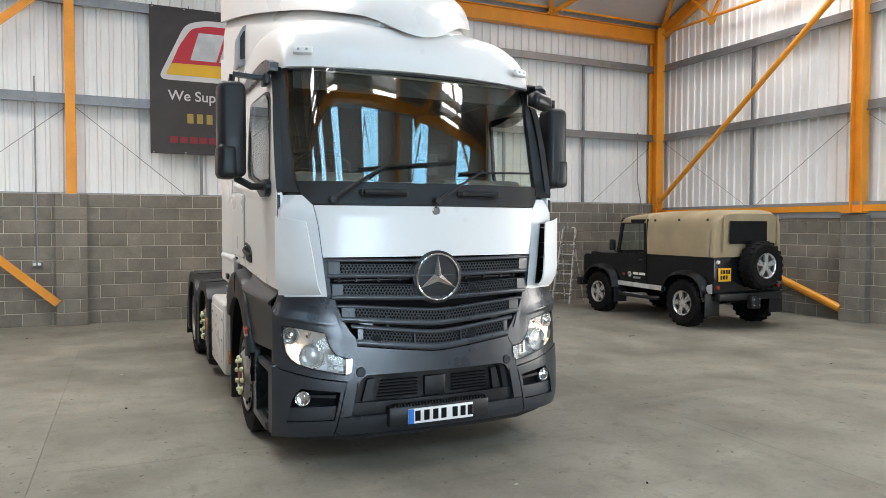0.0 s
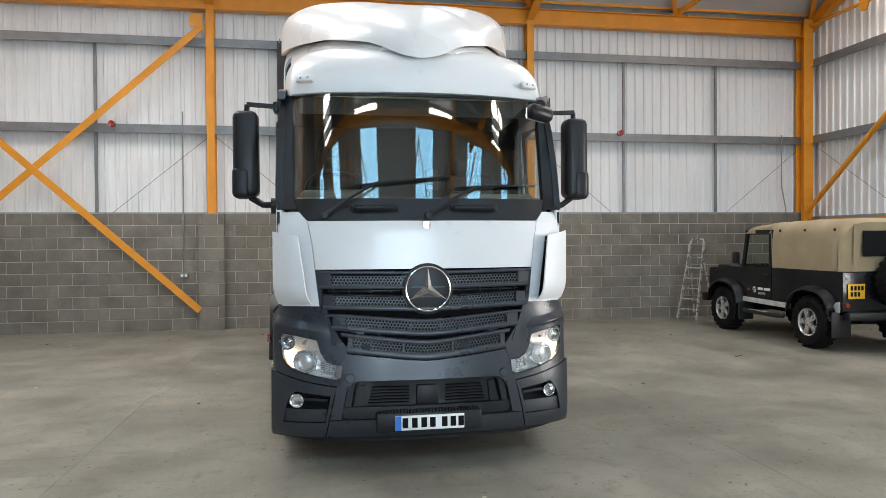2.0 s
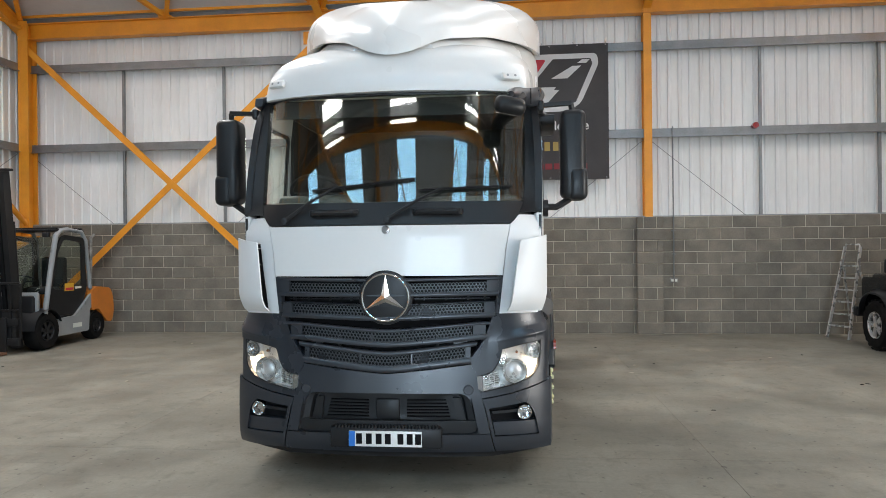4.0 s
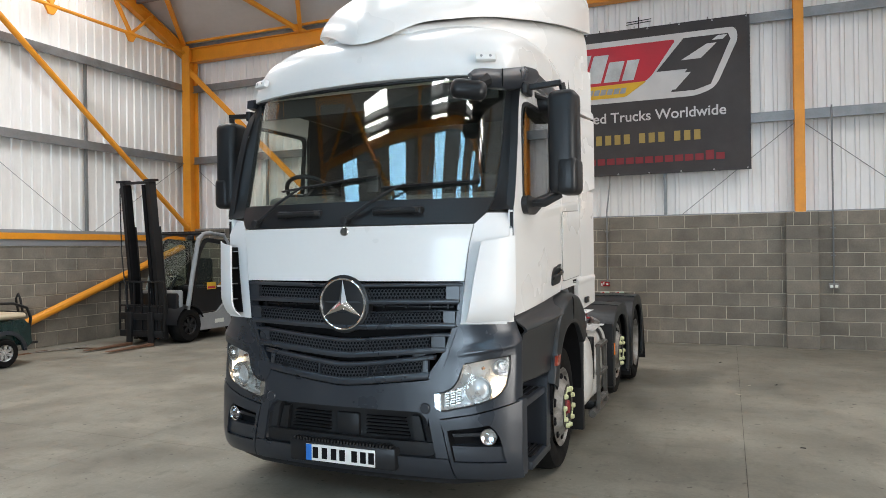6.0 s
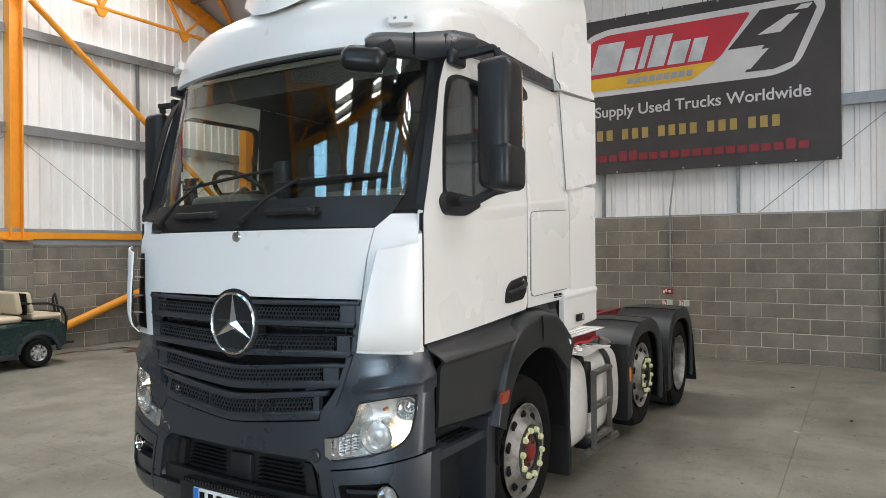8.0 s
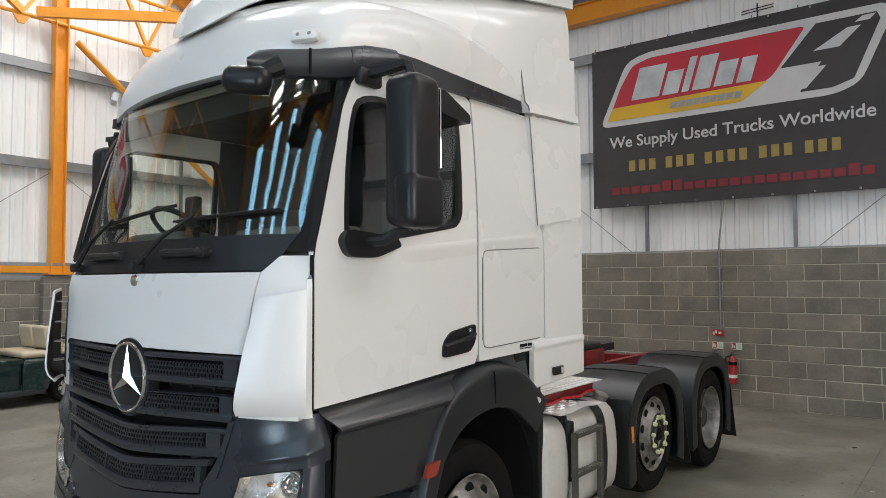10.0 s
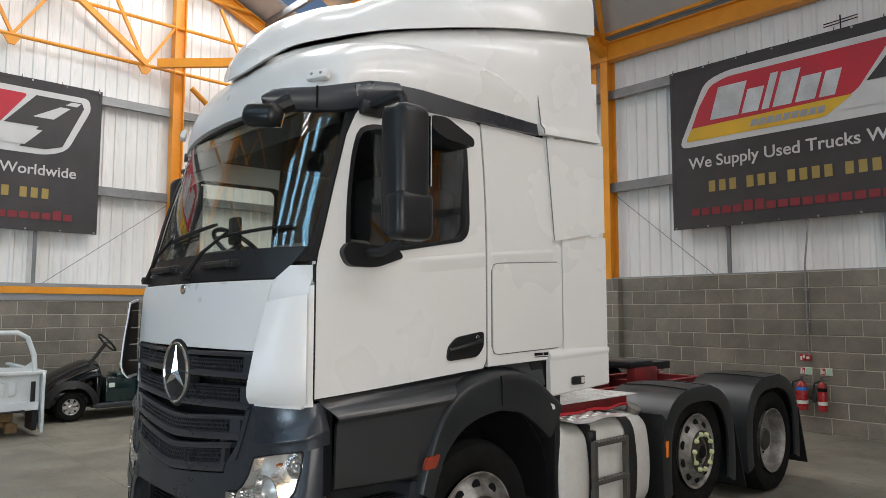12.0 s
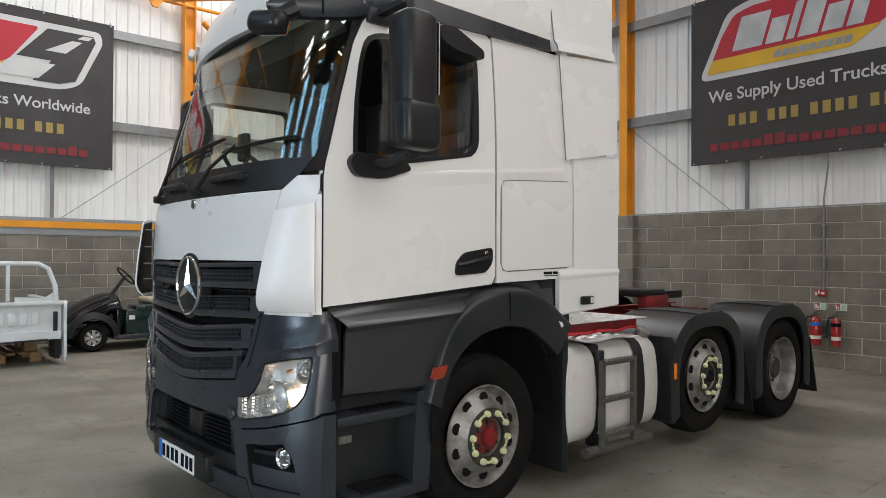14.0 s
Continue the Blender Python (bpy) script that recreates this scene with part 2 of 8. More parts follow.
M_floor = floor_material()
M_block = material("concrete_block", (0.186, 0.166, 0.136), 0.9, vary=0.24, scale=2.6, fine=48.0, bump=0.005, second=(0.125, 0.115, 0.097), second_amount=0.5, second_scale=1.4, island=0.13)
M_mortar = material("lime_mortar", (0.46, 0.42, 0.34), 0.95, vary=0.25, scale=2.2, fine=40, bump=0.002)
M_clad = material("white_liner_sheet", (0.83, 0.825, 0.81), 0.45, vary=0.05, scale=0.7, fine=12, second=(0.55, 0.53, 0.49), second_amount=0.35, second_scale=0.9, stretch=(1.6, 1.6, 0.35))
# dark copy of the liner: lack of light put into the colour
M_dimclad = material("darkened_liner_sheet", (0.10, 0.092, 0.082), 0.6, vary=0.15, scale=0.7, fine=12, second=(0.06, 0.052, 0.044), second_amount=0.5, second_scale=0.9)
M_deck = material("roof_liner_sheet", (0.55, 0.545, 0.54), 0.5, vary=0.06, scale=0.6, fine=10)
M_orange = material("orange_paint_steel", (0.78, 0.31, 0.022), 0.42, vary=0.07, scale=2.5, fine=30, second=(0.5, 0.17, 0.02), second_amount=0.25, second_scale=3.0)
M_galv = material("galvanised_steel", (0.24, 0.245, 0.25), 0.45, 0.6, vary=0.14, scale=5, fine=35)
M_grey = material("grey_flashing", (0.30, 0.31, 0.32), 0.5, 0.3, vary=0.08, scale=3, fine=25)
M_white = material("white_cab_paint", (0.765, 0.76, 0.745), 0.28, vary=0.012, scale=0.8, fine=30, coat=0.25, rough_vary=0.02)
M_whiteplastic = material("white_painted_plastic", (0.765, 0.762, 0.755), 0.40, vary=0.02, scale=1.5, fine=14, second=(0.735, 0.725, 0.70), second_amount=0.15, second_scale=2.0, coat=0.12, rough_vary=0.05)
M_dark = material("dark_grey_plastic", (0.022, 0.0265, 0.035), 0.33, vary=0.10, scale=2.5, fine=60, bump=0.0002, second=(0.022, 0.024, 0.028), second_amount=0.5, second_scale=2.5, spec=0.72)
M_arch = material("weathered_black_plastic", (0.017, 0.0192, 0.0212), 0.40, vary=0.12, scale=2.2, fine=50, bump=0.0002, second=(0.024, 0.0255, 0.027), second_amount=0.5, second_scale=2.2, spec=0.5)
M_satin = material("worn_satin_plastic", (0.020, 0.022, 0.025), 0.36, vary=0.10, scale=2.0, fine=50, second=(0.030, 0.031, 0.033), second_amount=0.15, second_scale=1.5, rough_vary=0.02, spec=1.0)
M_black = material("black_plastic", (0.014, 0.0142, 0.0155), 0.40, vary=0.12, scale=4, fine=70, bump=0.0003, spec=0.35)
# near-black: shade of gaps and recesses put into the colour; also black print
M_void = material("near_black_depth", (0.007, 0.007, 0.008), 0.85, vary=0.1, spec=0.15)
M_tyre = material("tyre_rubber", (0.0050, 0.0050, 0.0053), 0.75, vary=0.2, scale=7, fine=60, bump=0.001, second=(0.020, 0.018, 0.016), second_amount=0.4, second_scale=5, spec=0.15)
M_chrome = material("polished_chrome", (0.80, 0.80, 0.81), 0.10, 1.0, vary=0.03, scale=5, fine=20, rough_vary=0.03)
M_alu = material("dull_aluminium", (0.30, 0.29, 0.275), 0.48, 0.45, vary=0.25, scale=8, fine=60, second=(0.09, 0.078, 0.063), second_amount=0.85, second_scale=9)
M_grime = material("oily_grime", (0.035, 0.031, 0.025), 0.5, 0.0, vary=0.3, scale=14, fine=60, second=(0.02, 0.018, 0.016), second_amount=0.6, second_scale=16)
M_hubred = material("grimy_red_hub", (0.16, 0.02, 0.02), 0.5, vary=0.3, scale=14, fine=60, second=(0.03, 0.022, 0.02), second_amount=0.7, second_scale=18)
M_seam = material("panel_gap", (0.14, 0.14, 0.135), 0.7, vary=0.1)
M_red = material("red_chassis_paint", (0.24, 0.014, 0.018), 0.45, vary=0.15, scale=5, fine=30, second=(0.035, 0.018, 0.016), second_amount=0.75, second_scale=5)
M_glass = glass("tinted_windscreen_glass", (0.955, 0.986, 0.942), 0.066)
M_sideglass = glass("side_glass", (0.975, 0.988, 0.975), 0.085)
M_clear = glass("clear_glass", (0.84, 0.90, 0.87), 0.045)
M_lens = glass("clear_lamp_lens", (0.93, 0.94, 0.95), 0.04)
M_amber = material("amber_lens", (0.75, 0.20, 0.015), 0.2, vary=0.05, coat=0.5)
M_redlens = material("red_lens", (0.28, 0.038, 0.016), 0.2, vary=0.05, coat=0.5)
M_mirror = material("mirror_glass", (0.85, 0.86, 0.86), 0.03, 1.0, vary=0.01, rough_vary=0.01)
M_plate = material("white_plate", (0.80, 0.80, 0.78), 0.35, vary=0.03)
M_yellow = material("yellow_plate", (0.80, 0.42, 0.02), 0.35, vary=0.04)
M_blue = material("blue_plastic_film", (0.02, 0.16, 0.55), 0.35, vary=0.04)
M_lamp = glowing("lit_bulb", (1.0, 0.78, 0.52), 13.0)
M_clearplastic = material("clear_plastic", (0.6, 0.6, 0.58), 0.2, vary=0.05, coat=0.4)
M_dash = material("dashboard_plastic", (0.10, 0.097, 0.088), 0.6, vary=0.1, scale=4, fine=40)
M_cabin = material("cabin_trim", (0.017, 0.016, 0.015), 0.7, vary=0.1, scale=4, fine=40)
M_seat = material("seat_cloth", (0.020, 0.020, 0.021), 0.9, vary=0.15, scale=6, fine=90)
M_nut = material("faded_yellow_green_plastic", (0.60, 0.62, 0.36), 0.5, vary=0.15, scale=20, fine=60)
M_tank = material("grimy_white_tank", (0.62, 0.61, 0.58), 0.35, vary=0.08, scale=4, fine=30, second=(0.30, 0.28, 0.24), second_amount=0.45, second_scale=4)
M_steelblack = material("worn_black_steel", (0.10, 0.093, 0.083), 0.55, 0.4, vary=0.2, scale=9, fine=50)
M_tread = material("chequer_plate", (0.72, 0.72, 0.71), 0.38, 0.45, vary=0.18, scale=8, fine=45)
M_redhose = material("red_hose", (0.5, 0.02, 0.03), 0.35, vary=0.08)
M_amberlamp = material("unlit_amber_bulb", (0.26, 0.10, 0.035), 0.25, vary=0.1, scale=20, coat=0.4)
M_reflector = material("satin_reflector", (0.66, 0.645, 0.62), 0.20, 0.9, vary=0.05, scale=18, fine=60)
M_lampcase = material("bright_lamp_housing", (0.66, 0.645, 0.62), 0.30, 0.5, vary=0.06, scale=14, fine=60)

# ---------------- the hall ----------------
X0, X1, Y0, Y1 = -7.25, 11.95, -13.5, 13.45      # inner faces of the blockwork
COLS = (-7.30, -0.83, 5.55, 12.0)                # steel columns on the long walls
BLOCK_H, JOINT = 0.225, 0.012
FULL = 2.25                                      # block height on the long walls
LOW = 1.87                                       # on the gables, under the sill beam

# floor with sawn joints
b = bmesh.new()
xs = [X0 - 0.4, -5.6, -0.6, 4.55, 9.3, X1 + 0.4]
ys = [Y0 - 0.4, -9.0, -4.2, 0.6, 5.4, 10.2, Y1 + 0.4]
for xa, xb in zip(xs, xs[1:]):
    for ya, yb in zip(ys, ys[1:]):
        box(b, xa + 0.0014, xb - 0.0014, ya + 0.0014, yb - 0.0014, -0.2, 0)
floor = structure("floor", b, M_floor, "grey-brown power-floated concrete floor with sawn joints and dark tyre stains", "floor")
b = bmesh.new()
box(b, X0 - 30, X1 + 30, Y0 - 30, Y1 + 30, -0.25, -0.012)
structure("ground", b, M_void, "dark ground under the concrete slab", "ground")

# walls: mortar body first, the blocks are set proud of it
def block_mesh(w, h, name, deep=0.03, ch=0.006):
    """A block's outer face with worn arrises, facing -y, centred."""
    bm = bmesh.new()
    w, h = w / 2, h / 2
    o = [bm.verts.new(p) for p in ((-w, deep, -h), (w, deep, -h), (w, deep, h), (-w, deep, h))]
    m = [bm.verts.new(p) for p in ((-w, ch, -h), (w, ch, -h), (w, ch, h), (-w, ch, h))]
    i = [bm.verts.new(p) for p in ((-w + ch, 0, -h + ch), (w - ch, 0, -h + ch), (w - ch, 0, h - ch), (-w + ch, 0, h - ch))]
    bm.faces.new(i)
    for k in range(4):
        n = (k + 1) % 4
        bm.faces.new((m[k], m[n], i[n], i[k]))
        bm.faces.new((o[k], o[n], m[n], m[k]))
    me = mesh_of(bm, name, False)
    me.materials.append(M_block)
    return me


BLOCK_MESH = {}


def block_sizes(w, h):
    key = (round(w, 3), round(h, 3))
    if key not in BLOCK_MESH:
        BLOCK_MESH[key] = block_mesh(*key, "block")
    return BLOCK_MESH[key]


def lay_blocks(parent, m, height, near, stretches, lift=0.0):
    """Running bond on a wall face: m puts x along the wall and -y out of it. stretches: (from, to, a joint of the even courses, one of the odd courses, pitch).
    Blocks within near are pieces of their own, the rest are one mesh."""
    rng = random.Random(int(height * 1000 + stretches[0][1] * 10))
    rest_v, rest_f = [], []
    rows = int(math.ceil((height - lift) / BLOCK_H - 0.01))
    for r in range(rows):
        z0 = r * BLOCK_H + lift if r else 0.0
        h = min((r + 1) * BLOCK_H + lift, height) - z0 - JOINT
        for lo, hi, even, odd, pitch in stretches:
            base = odd if r % 2 else even
            x = base + pitch * math.floor((lo - base) / pitch)
            while x < hi - 0.02:
                xa, xb = max(x, lo) + JOINT / 2, min(x + pitch, hi) - JOINT / 2
                x += pitch
                if xb - xa < 0.03:
                    continue
                w = xb - xa
                cx, cz = (xa + xb) / 2, z0 + JOINT / 2 + h / 2
                off = rng.uniform(-0.006, -0.002)
                mm = m @ Matrix.Translation((cx, off, cz)) @ Euler((rng.uniform(-0.008, 0.008), rng.uniform(-0.003, 0.003), rng.uniform(-0.006, 0.006))).to_matrix().to_4x4()
                me = block_sizes(w, h)
                if near[0] <= cx <= near[1]:
                    ob = new("block", me)
                    ob.parent = parent
                    ob.matrix_basis = mm
                else:
                    k = len(rest_v)
                    rest_v += [mm @ v.co for v in me.vertices]
                    rest_f += [[k + i for i in p.vertices] for p in me.polygons]
    if rest_v:
        me = bpy.data.meshes.new("far_blocks")
        me.from_pydata([tuple(v) for v in rest_v], [], rest_f)
        me.materials.append(M_block)
        ob = new("far_blocks", me)
        ob.parent = parent
        tagged(ob, "grey concrete blocks further along the wall", "", "", "stuff")


def wall_body(name, x0, x1, y0, y1, top, label):
    b = bmesh.new()
    box(b, x0, x1, y0, y1, -0.1, top)
    return structure(name, b, M_mortar, label)


wall_north = wall_body("wall_north", X0 - 0.3, X1 + 0.3, Y1, Y1 + 0.3, FULL, "bare grey concrete block wall with pale mortar joints")
wall_west = wall_body("wall_west", X0 - 0.3, X0, Y0, Y1, LOW, "bare grey concrete block gable wall")
wall_east = wall_body("wall_east", X1, X1 + 0.3, 1.3, Y1, LOW, "bare grey concrete block gable wall with an added opening further along")
b = bmesh.new()
box(b, X0 - 0.3, 0.3, Y0 - 0.3, Y0, -0.1, 6.6)
box(b, 5.3, X1 + 0.3, Y0 - 0.3, Y0, -0.1, 6.6)
box(b, 0.3, 5.3, Y0 - 0.3, Y0, 4.8, 6.6)
structure("wall_south", b, M_grey, "grey front wall with a tall open doorway")

PIERS = []
def pier(x, y, turn, top):
    """A block pier that stands out from the wall, facing -y before its turn."""
    b = bmesh.new()
    box(b, -0.232, 0.232, -0.145, 0.02, -0.05, top)
    p = structure("pier", b, M_mortar, "grey concrete block pier under a steel column")
    p.matrix_basis = pose(x, y, 0, 0, 0, turn)
    for r in range(int(math.ceil(top / BLOCK_H - 0.01))):
        z0 = r * BLOCK_H
        h = min(BLOCK_H, top - z0) - JOINT
        cuts = ((-0.24, -0.125), (-0.125, 0.125), (0.125, 0.24)) if r % 2 else ((-0.24, 0.24),)
        for xa, xb in cuts:
            ob = new("block", block_sizes(xb - xa - (JOINT if r % 2 else 0), h))
            ob.parent = p
            ob.matrix_basis = Matrix.Translation(((xa + xb) / 2, -0.155, z0 + JOINT / 2 + h / 2))
        for s in (-1, 1):
            ob = new("block", block_sizes(0.145, h))
            ob.parent = p
            ob.matrix_basis = pose(s * 0.242, -0.078, z0 + JOINT / 2 + h / 2, 0, 0, 90 * s)
    return p


for cx in (-0.84, 5.56):
    PIERS.append(pier(cx, Y1, 0, FULL))
for cy in (8.2, 1.6):
    PIERS.append(pier(X0, cy, 90, LOW + 0.06))
    PIERS.append(pier(X1, cy, -90, LOW + 0.06))

# profiled liner sheets
def ribs(length, pitch=0.2):
    """Distance along the sheet and rib height of a trapezoidal profile."""
    out, x = [], 0.0
    while x < length:
        for dx, d in ((0.0, 0.0), (0.118, 0.0), (0.134, 0.026), (0.184, 0.026)):
            if x + dx < length:
                out.append((x + dx, d))
        x += pitch
    out.append((length, 0.0))
    return out


def sheet(name, m, length, low, high, mat, label, cat="wall"):
    """Profiled sheet that stands on m's x axis, ribs towards -y; high may be a function of the distance."""
    b = bmesh.new()
    last = None
    for x, d in ribs(length):
        top = high(x) if callable(high) else high
        cur = (b.verts.new(m @ V3((x, -d, low))), b.verts.new(m @ V3((x, -d, top))), b.verts.new(m @ V3((x, 0.05, low))), b.verts.new(m @ V3((x, 0.05, top))))
        if last:
            b.faces.new((last[0], cur[0], cur[1], last[1]))
            b.faces.new((last[2], last[3], cur[3], cur[2]))
            b.faces.new((last[1], cur[1], cur[3], last[3]))
        last = cur
    return structure(name, b, mat, label, cat)


sheet("cladding_north", pose(X0 - 0.3, Y1 + 0.19, 0), X1 - X0 + 0.6, FULL - 0.05, 6.9, M_clad, "white profiled steel liner sheeting above the blockwork", "cladding")
sheet("cladding_west", pose(X0 - 0.17, 1.6, 0, 0, 0, 90), Y1 - 1.6 + 0.3, LOW, lambda d: roof_z(1.6 + d) + 0.05, M_clad, "white profiled steel gable sheeting", "cladding")
# out of view; coloured dark so that the windscreen mirrors a dim end
sheet("cladding_west", pose(X0 - 0.17, Y0, 0, 0, 0, 90), 1.6 - Y0, LOW, lambda d: roof_z(Y0 + d) + 0.05, M_dimclad, "steel gable sheeting further along the hall, coloured dark as if unlit", "cladding")
sheet("cladding_east", pose(X1 + 0.17, Y1 + 0.3, 0, 0, 0, -90), Y1 - 1.0, LOW, lambda d: roof_z(Y1 + 0.3 - d) + 0.05, M_clad, "white profiled steel gable sheeting", "cladding")

sheet("cladding_east", pose(X1 + 0.17, 1.3, 0, 0, 0, -90), 4.6, 4.7, lambda d: roof_z(1.3 - d) + 0.05, M_clad, "white profiled steel sheeting over the added side opening", "cladding")
sheet("cladding_east", pose(X1 + 0.17, -3.3, 0, 0, 0, -90), 10.2, 0.0, lambda d: roof_z(-3.3 - d) + 0.05, M_clad, "white profiled steel gable sheeting", "cladding")

# roof decks with rooflight openings
def roof_deck(sgn, xs_, half, gaps, first=0.0, last=13.85):
    """One roof slope, left open at xs_ over the stretches of y in gaps."""
    b = bmesh.new()
    edges = [X0 - 0.4]
    for rx in xs_:
        edges += [rx - half, rx + half]
    edges.append(X1 + 0.4)
    cuts = [first] + [c for g in gaps for c in g] + [last]
    for k, (ya, yb) in enumerate(zip(cuts, cuts[1:])):
        for i, (xa, xb) in enumerate(zip(edges, edges[1:])):
            if k % 2 == 1 and i % 2 == 1:
                continue
            pts = [(xa, ya), (xb, ya), (xb, yb), (xa, yb)]
            lo = [b.verts.new((x, sgn * y, roof_z(y) + 0.06)) for x, y in pts]
            hi = [b.verts.new((x, sgn * y, roof_z(y) + 0.14)) for x, y in pts]
            b.faces.new(lo)
            b.faces.new(hi[::-1])
            for q in range(4):
                b.faces.new((lo[q], lo[(q + 1) % 4], hi[(q + 1) % 4], hi[q]))
    return b


structure("ceiling_north", roof_deck(1, ROOFLIGHT_X, 0.5, [(5.05, 10.95)]), M_deck, "pale grey sheeted roof slope with rooflight openings", "ceiling")
structure("ceiling_south", roof_deck(-1, RIDGE_X, 0.7, [(4.33, 4.99)], 0.0, 5.06), M_deck, "pale grey sheeted roof slope with rooflight openings near the ridge", "ceiling")
structure("ceiling_south_low", roof_deck(-1, STRIP_X, 0.5, [(5.16, 8.6)], 5.06, 13.85), M_deck, "pale grey sheeted roof slope with blue-tinted rooflight openings", "ceiling")


def purlins(b, sgn, ys_):
    for y in ys_:
        box(b, X0, X1, sgn * y - 0.035, sgn * y + 0.035, roof_z(y) - 0.13, roof_z(y) + 0.015)


for sgn, ys_ in ((1, (2.7, 4.55, 6.4, 8.25, 10.1, 11.9)), (-1, (2.0, 3.3, 4.55, 4.77, 5.05, 8.4, 10.0, 11.9))):
    b = bmesh.new()
    purlins(b, sgn, ys_)
    structure("purlins", b, M_galv, "galvanised purlins under the roof sheets", "purlin")

# ---------------- orange steel frame ----------------
def ibeam(bm, p, q, depth, width, web=0.014, flange=0.02):
    """An I section between two points, its web upright."""
    p, q = V3(p), V3(q)
    _, u = frame_of(q - p)
    bar(bm, p, q, web, depth - 2 * flange)
    for s in (-1, 1):
        o = u * s * (depth - flange) / 2
        bar(bm, p + o, q + o, width, flange)


def steel(name, build, label, cat="steel frame"):
    b = bmesh.new()
    build(b)
    return structure(name, b, M_orange, label, cat)


def column(b, x, y, z0, z1, w, d):
    for s in (-1, 1):
        box(b, x - w / 2, x + w / 2, y + s * d / 2 - 0.012, y + s * d / 2 + 0.012, z0, z1)
    box(b, x - 0.012, x + 0.012, y - d / 2 + 0.012, y + d / 2 - 0.012, z0, z1)


for cx in COLS[1:3]:
    steel("column", lambda b: column(b, cx, Y1 + 0.02, FULL, 6.45, 0.15, 0.22), "orange painted steel column on a block pier", "column")
for cx in (COLS[0] + 0.14, COLS[3] - 0.14):
    steel("column", lambda b: (column(b, cx, Y1 - 0.10, 2.0, 6.45, 0.22, 0.26), box(b, cx - 0.17, cx + 0.17, Y1 - 0.28, Y1 + 0.02, 2.0, 2.03), bar(b, (cx, Y1 - 0.24, 6.1), (cx, Y1 - 0.24, 6.5), 0.2, 0.02)), "orange painted steel corner column", "column")
for gx in (X0 + 0.02, X1 - 0.02):
    for cy in (8.2, 1.6):
        steel("column", lambda b: (box(b, gx - 0.10, gx + 0.10, cy - 0.11, cy - 0.09, 2.0, roof_z(cy) - 0.1), box(b, gx - 0.10, gx + 0.10, cy + 0.09, cy + 0.11, 2.0, roof_z(cy) - 0.1), box(b, gx - 0.012, gx + 0.012, cy - 0.09, cy + 0.09, 2.0, roof_z(cy) - 0.1), box(b, gx - 0.2, gx + 0.2, cy - 0.2, cy + 0.2, 1.955, 1.985)), "orange painted steel gable column on a block pier", "column")

steel("eaves_beam", lambda b: (box(b, COLS[0], COLS[3], Y1 - 0.04, Y1 - 0.02, 6.17, 6.47), box(b, COLS[0], COLS[3], Y1 - 0.13, Y1 + 0.07, 6.155, 6.17), box(b, COLS[0], COLS[3], Y1 - 0.13, Y1 + 0.07, 6.47, 6.485), box(b, COLS[0], COLS[3], Y1 - 0.12, Y1 - 0.10, 6.60, 6.68)), "deep orange steel eaves beam", "beam")
b = bmesh.new()
box(b, COLS[0], COLS[3], Y1 - 0.02, Y1 + 0.12, 6.49, 6.62)
structure("eaves_purlin", b, M_galv, "grey galvanised eaves purlin", "beam")


def up(y, drop=0.12):
    return roof_z(y) - drop


for cx in COLS:
    for s in (1, -1):
        steel("rafter", lambda b: ibeam(b, (cx, s * 13.4, up(13.4, 0.2)), (cx, 0, up(0, 0.2)), 0.26, 0.15), "orange steel rafter under the roof slope", "rafter")

# lattice bracing in the plane of the roof
def lattice(b):
    nodes = [COLS[0], -4.1, COLS[1], 2.3, COLS[2], 8.78, COLS[3]]
    for i, (xa, xb) in enumerate(zip(nodes, nodes[1:])):
        mid = (xa + xb) / 2
        top = (mid, 10.6, up(10.6))
        for x in (xa, xb):
            bar(b, (x, 13.36, 6.50), top, 0.085, 0.085)
            q = V3((x, 13.36, 6.50)).lerp(V3(top), 0.5)
            bar(b, q, (lerp(x, mid, 0.02), 11.2, up(11.2)), 0.045, 0.045)
    bar(b, (COLS[0], 10.6, up(10.6, 0.1)), (COLS[3], 10.6, up(10.6, 0.1)), 0.09, 0.09)
    for x in nodes[1:-1]:
        box(b, x - 0.13, x + 0.13, 13.27, 13.40, 6.486, 6.515)


def south_truss(b):
    bar(b, (COLS[0], -4.9, up(4.9, 0.18)), (COLS[3], -4.9, up(4.9, 0.18)), 0.12, 0.14)
    for x in (-5.0, 8.6):
        apex = V3((x, -3.9, up(3.9, 0.26)))
        bar(b, apex, (x + 2.6, -6.1, up(6.1, 0.3)), 0.11, 0.12)
        bar(b, apex, (x - 2.1, -4.95, up(4.95, 0.4)), 0.11, 0.12)
        bar(b, apex, (x - 2.1, -3.4, up(3.4, 0.4)), 0.10, 0.11)
    for x in (-3.4, 0.2, 3.6):
        bar(b, (x, -5.2, up(5.2, 0.15)), (x + 1.7, -9.0, up(9.0)), 0.05, 0.05)
        bar(b, (x + 3.4, -5.2, up(5.2, 0.15)), (x + 1.7, -9.0, up(9.0)), 0.05, 0.05)
    bar(b, (COLS[0], -7.4, up(7.4, 0.16)), (COLS[3], -7.4, up(7.4, 0.16)), 0.05, 0.06)


steel("ridge_truss", south_truss, "orange longitudinal beam and bracing under the south slope", "truss")
steel("roof_bracing", lattice, "orange lattice bracing in the roof plane", "bracing")


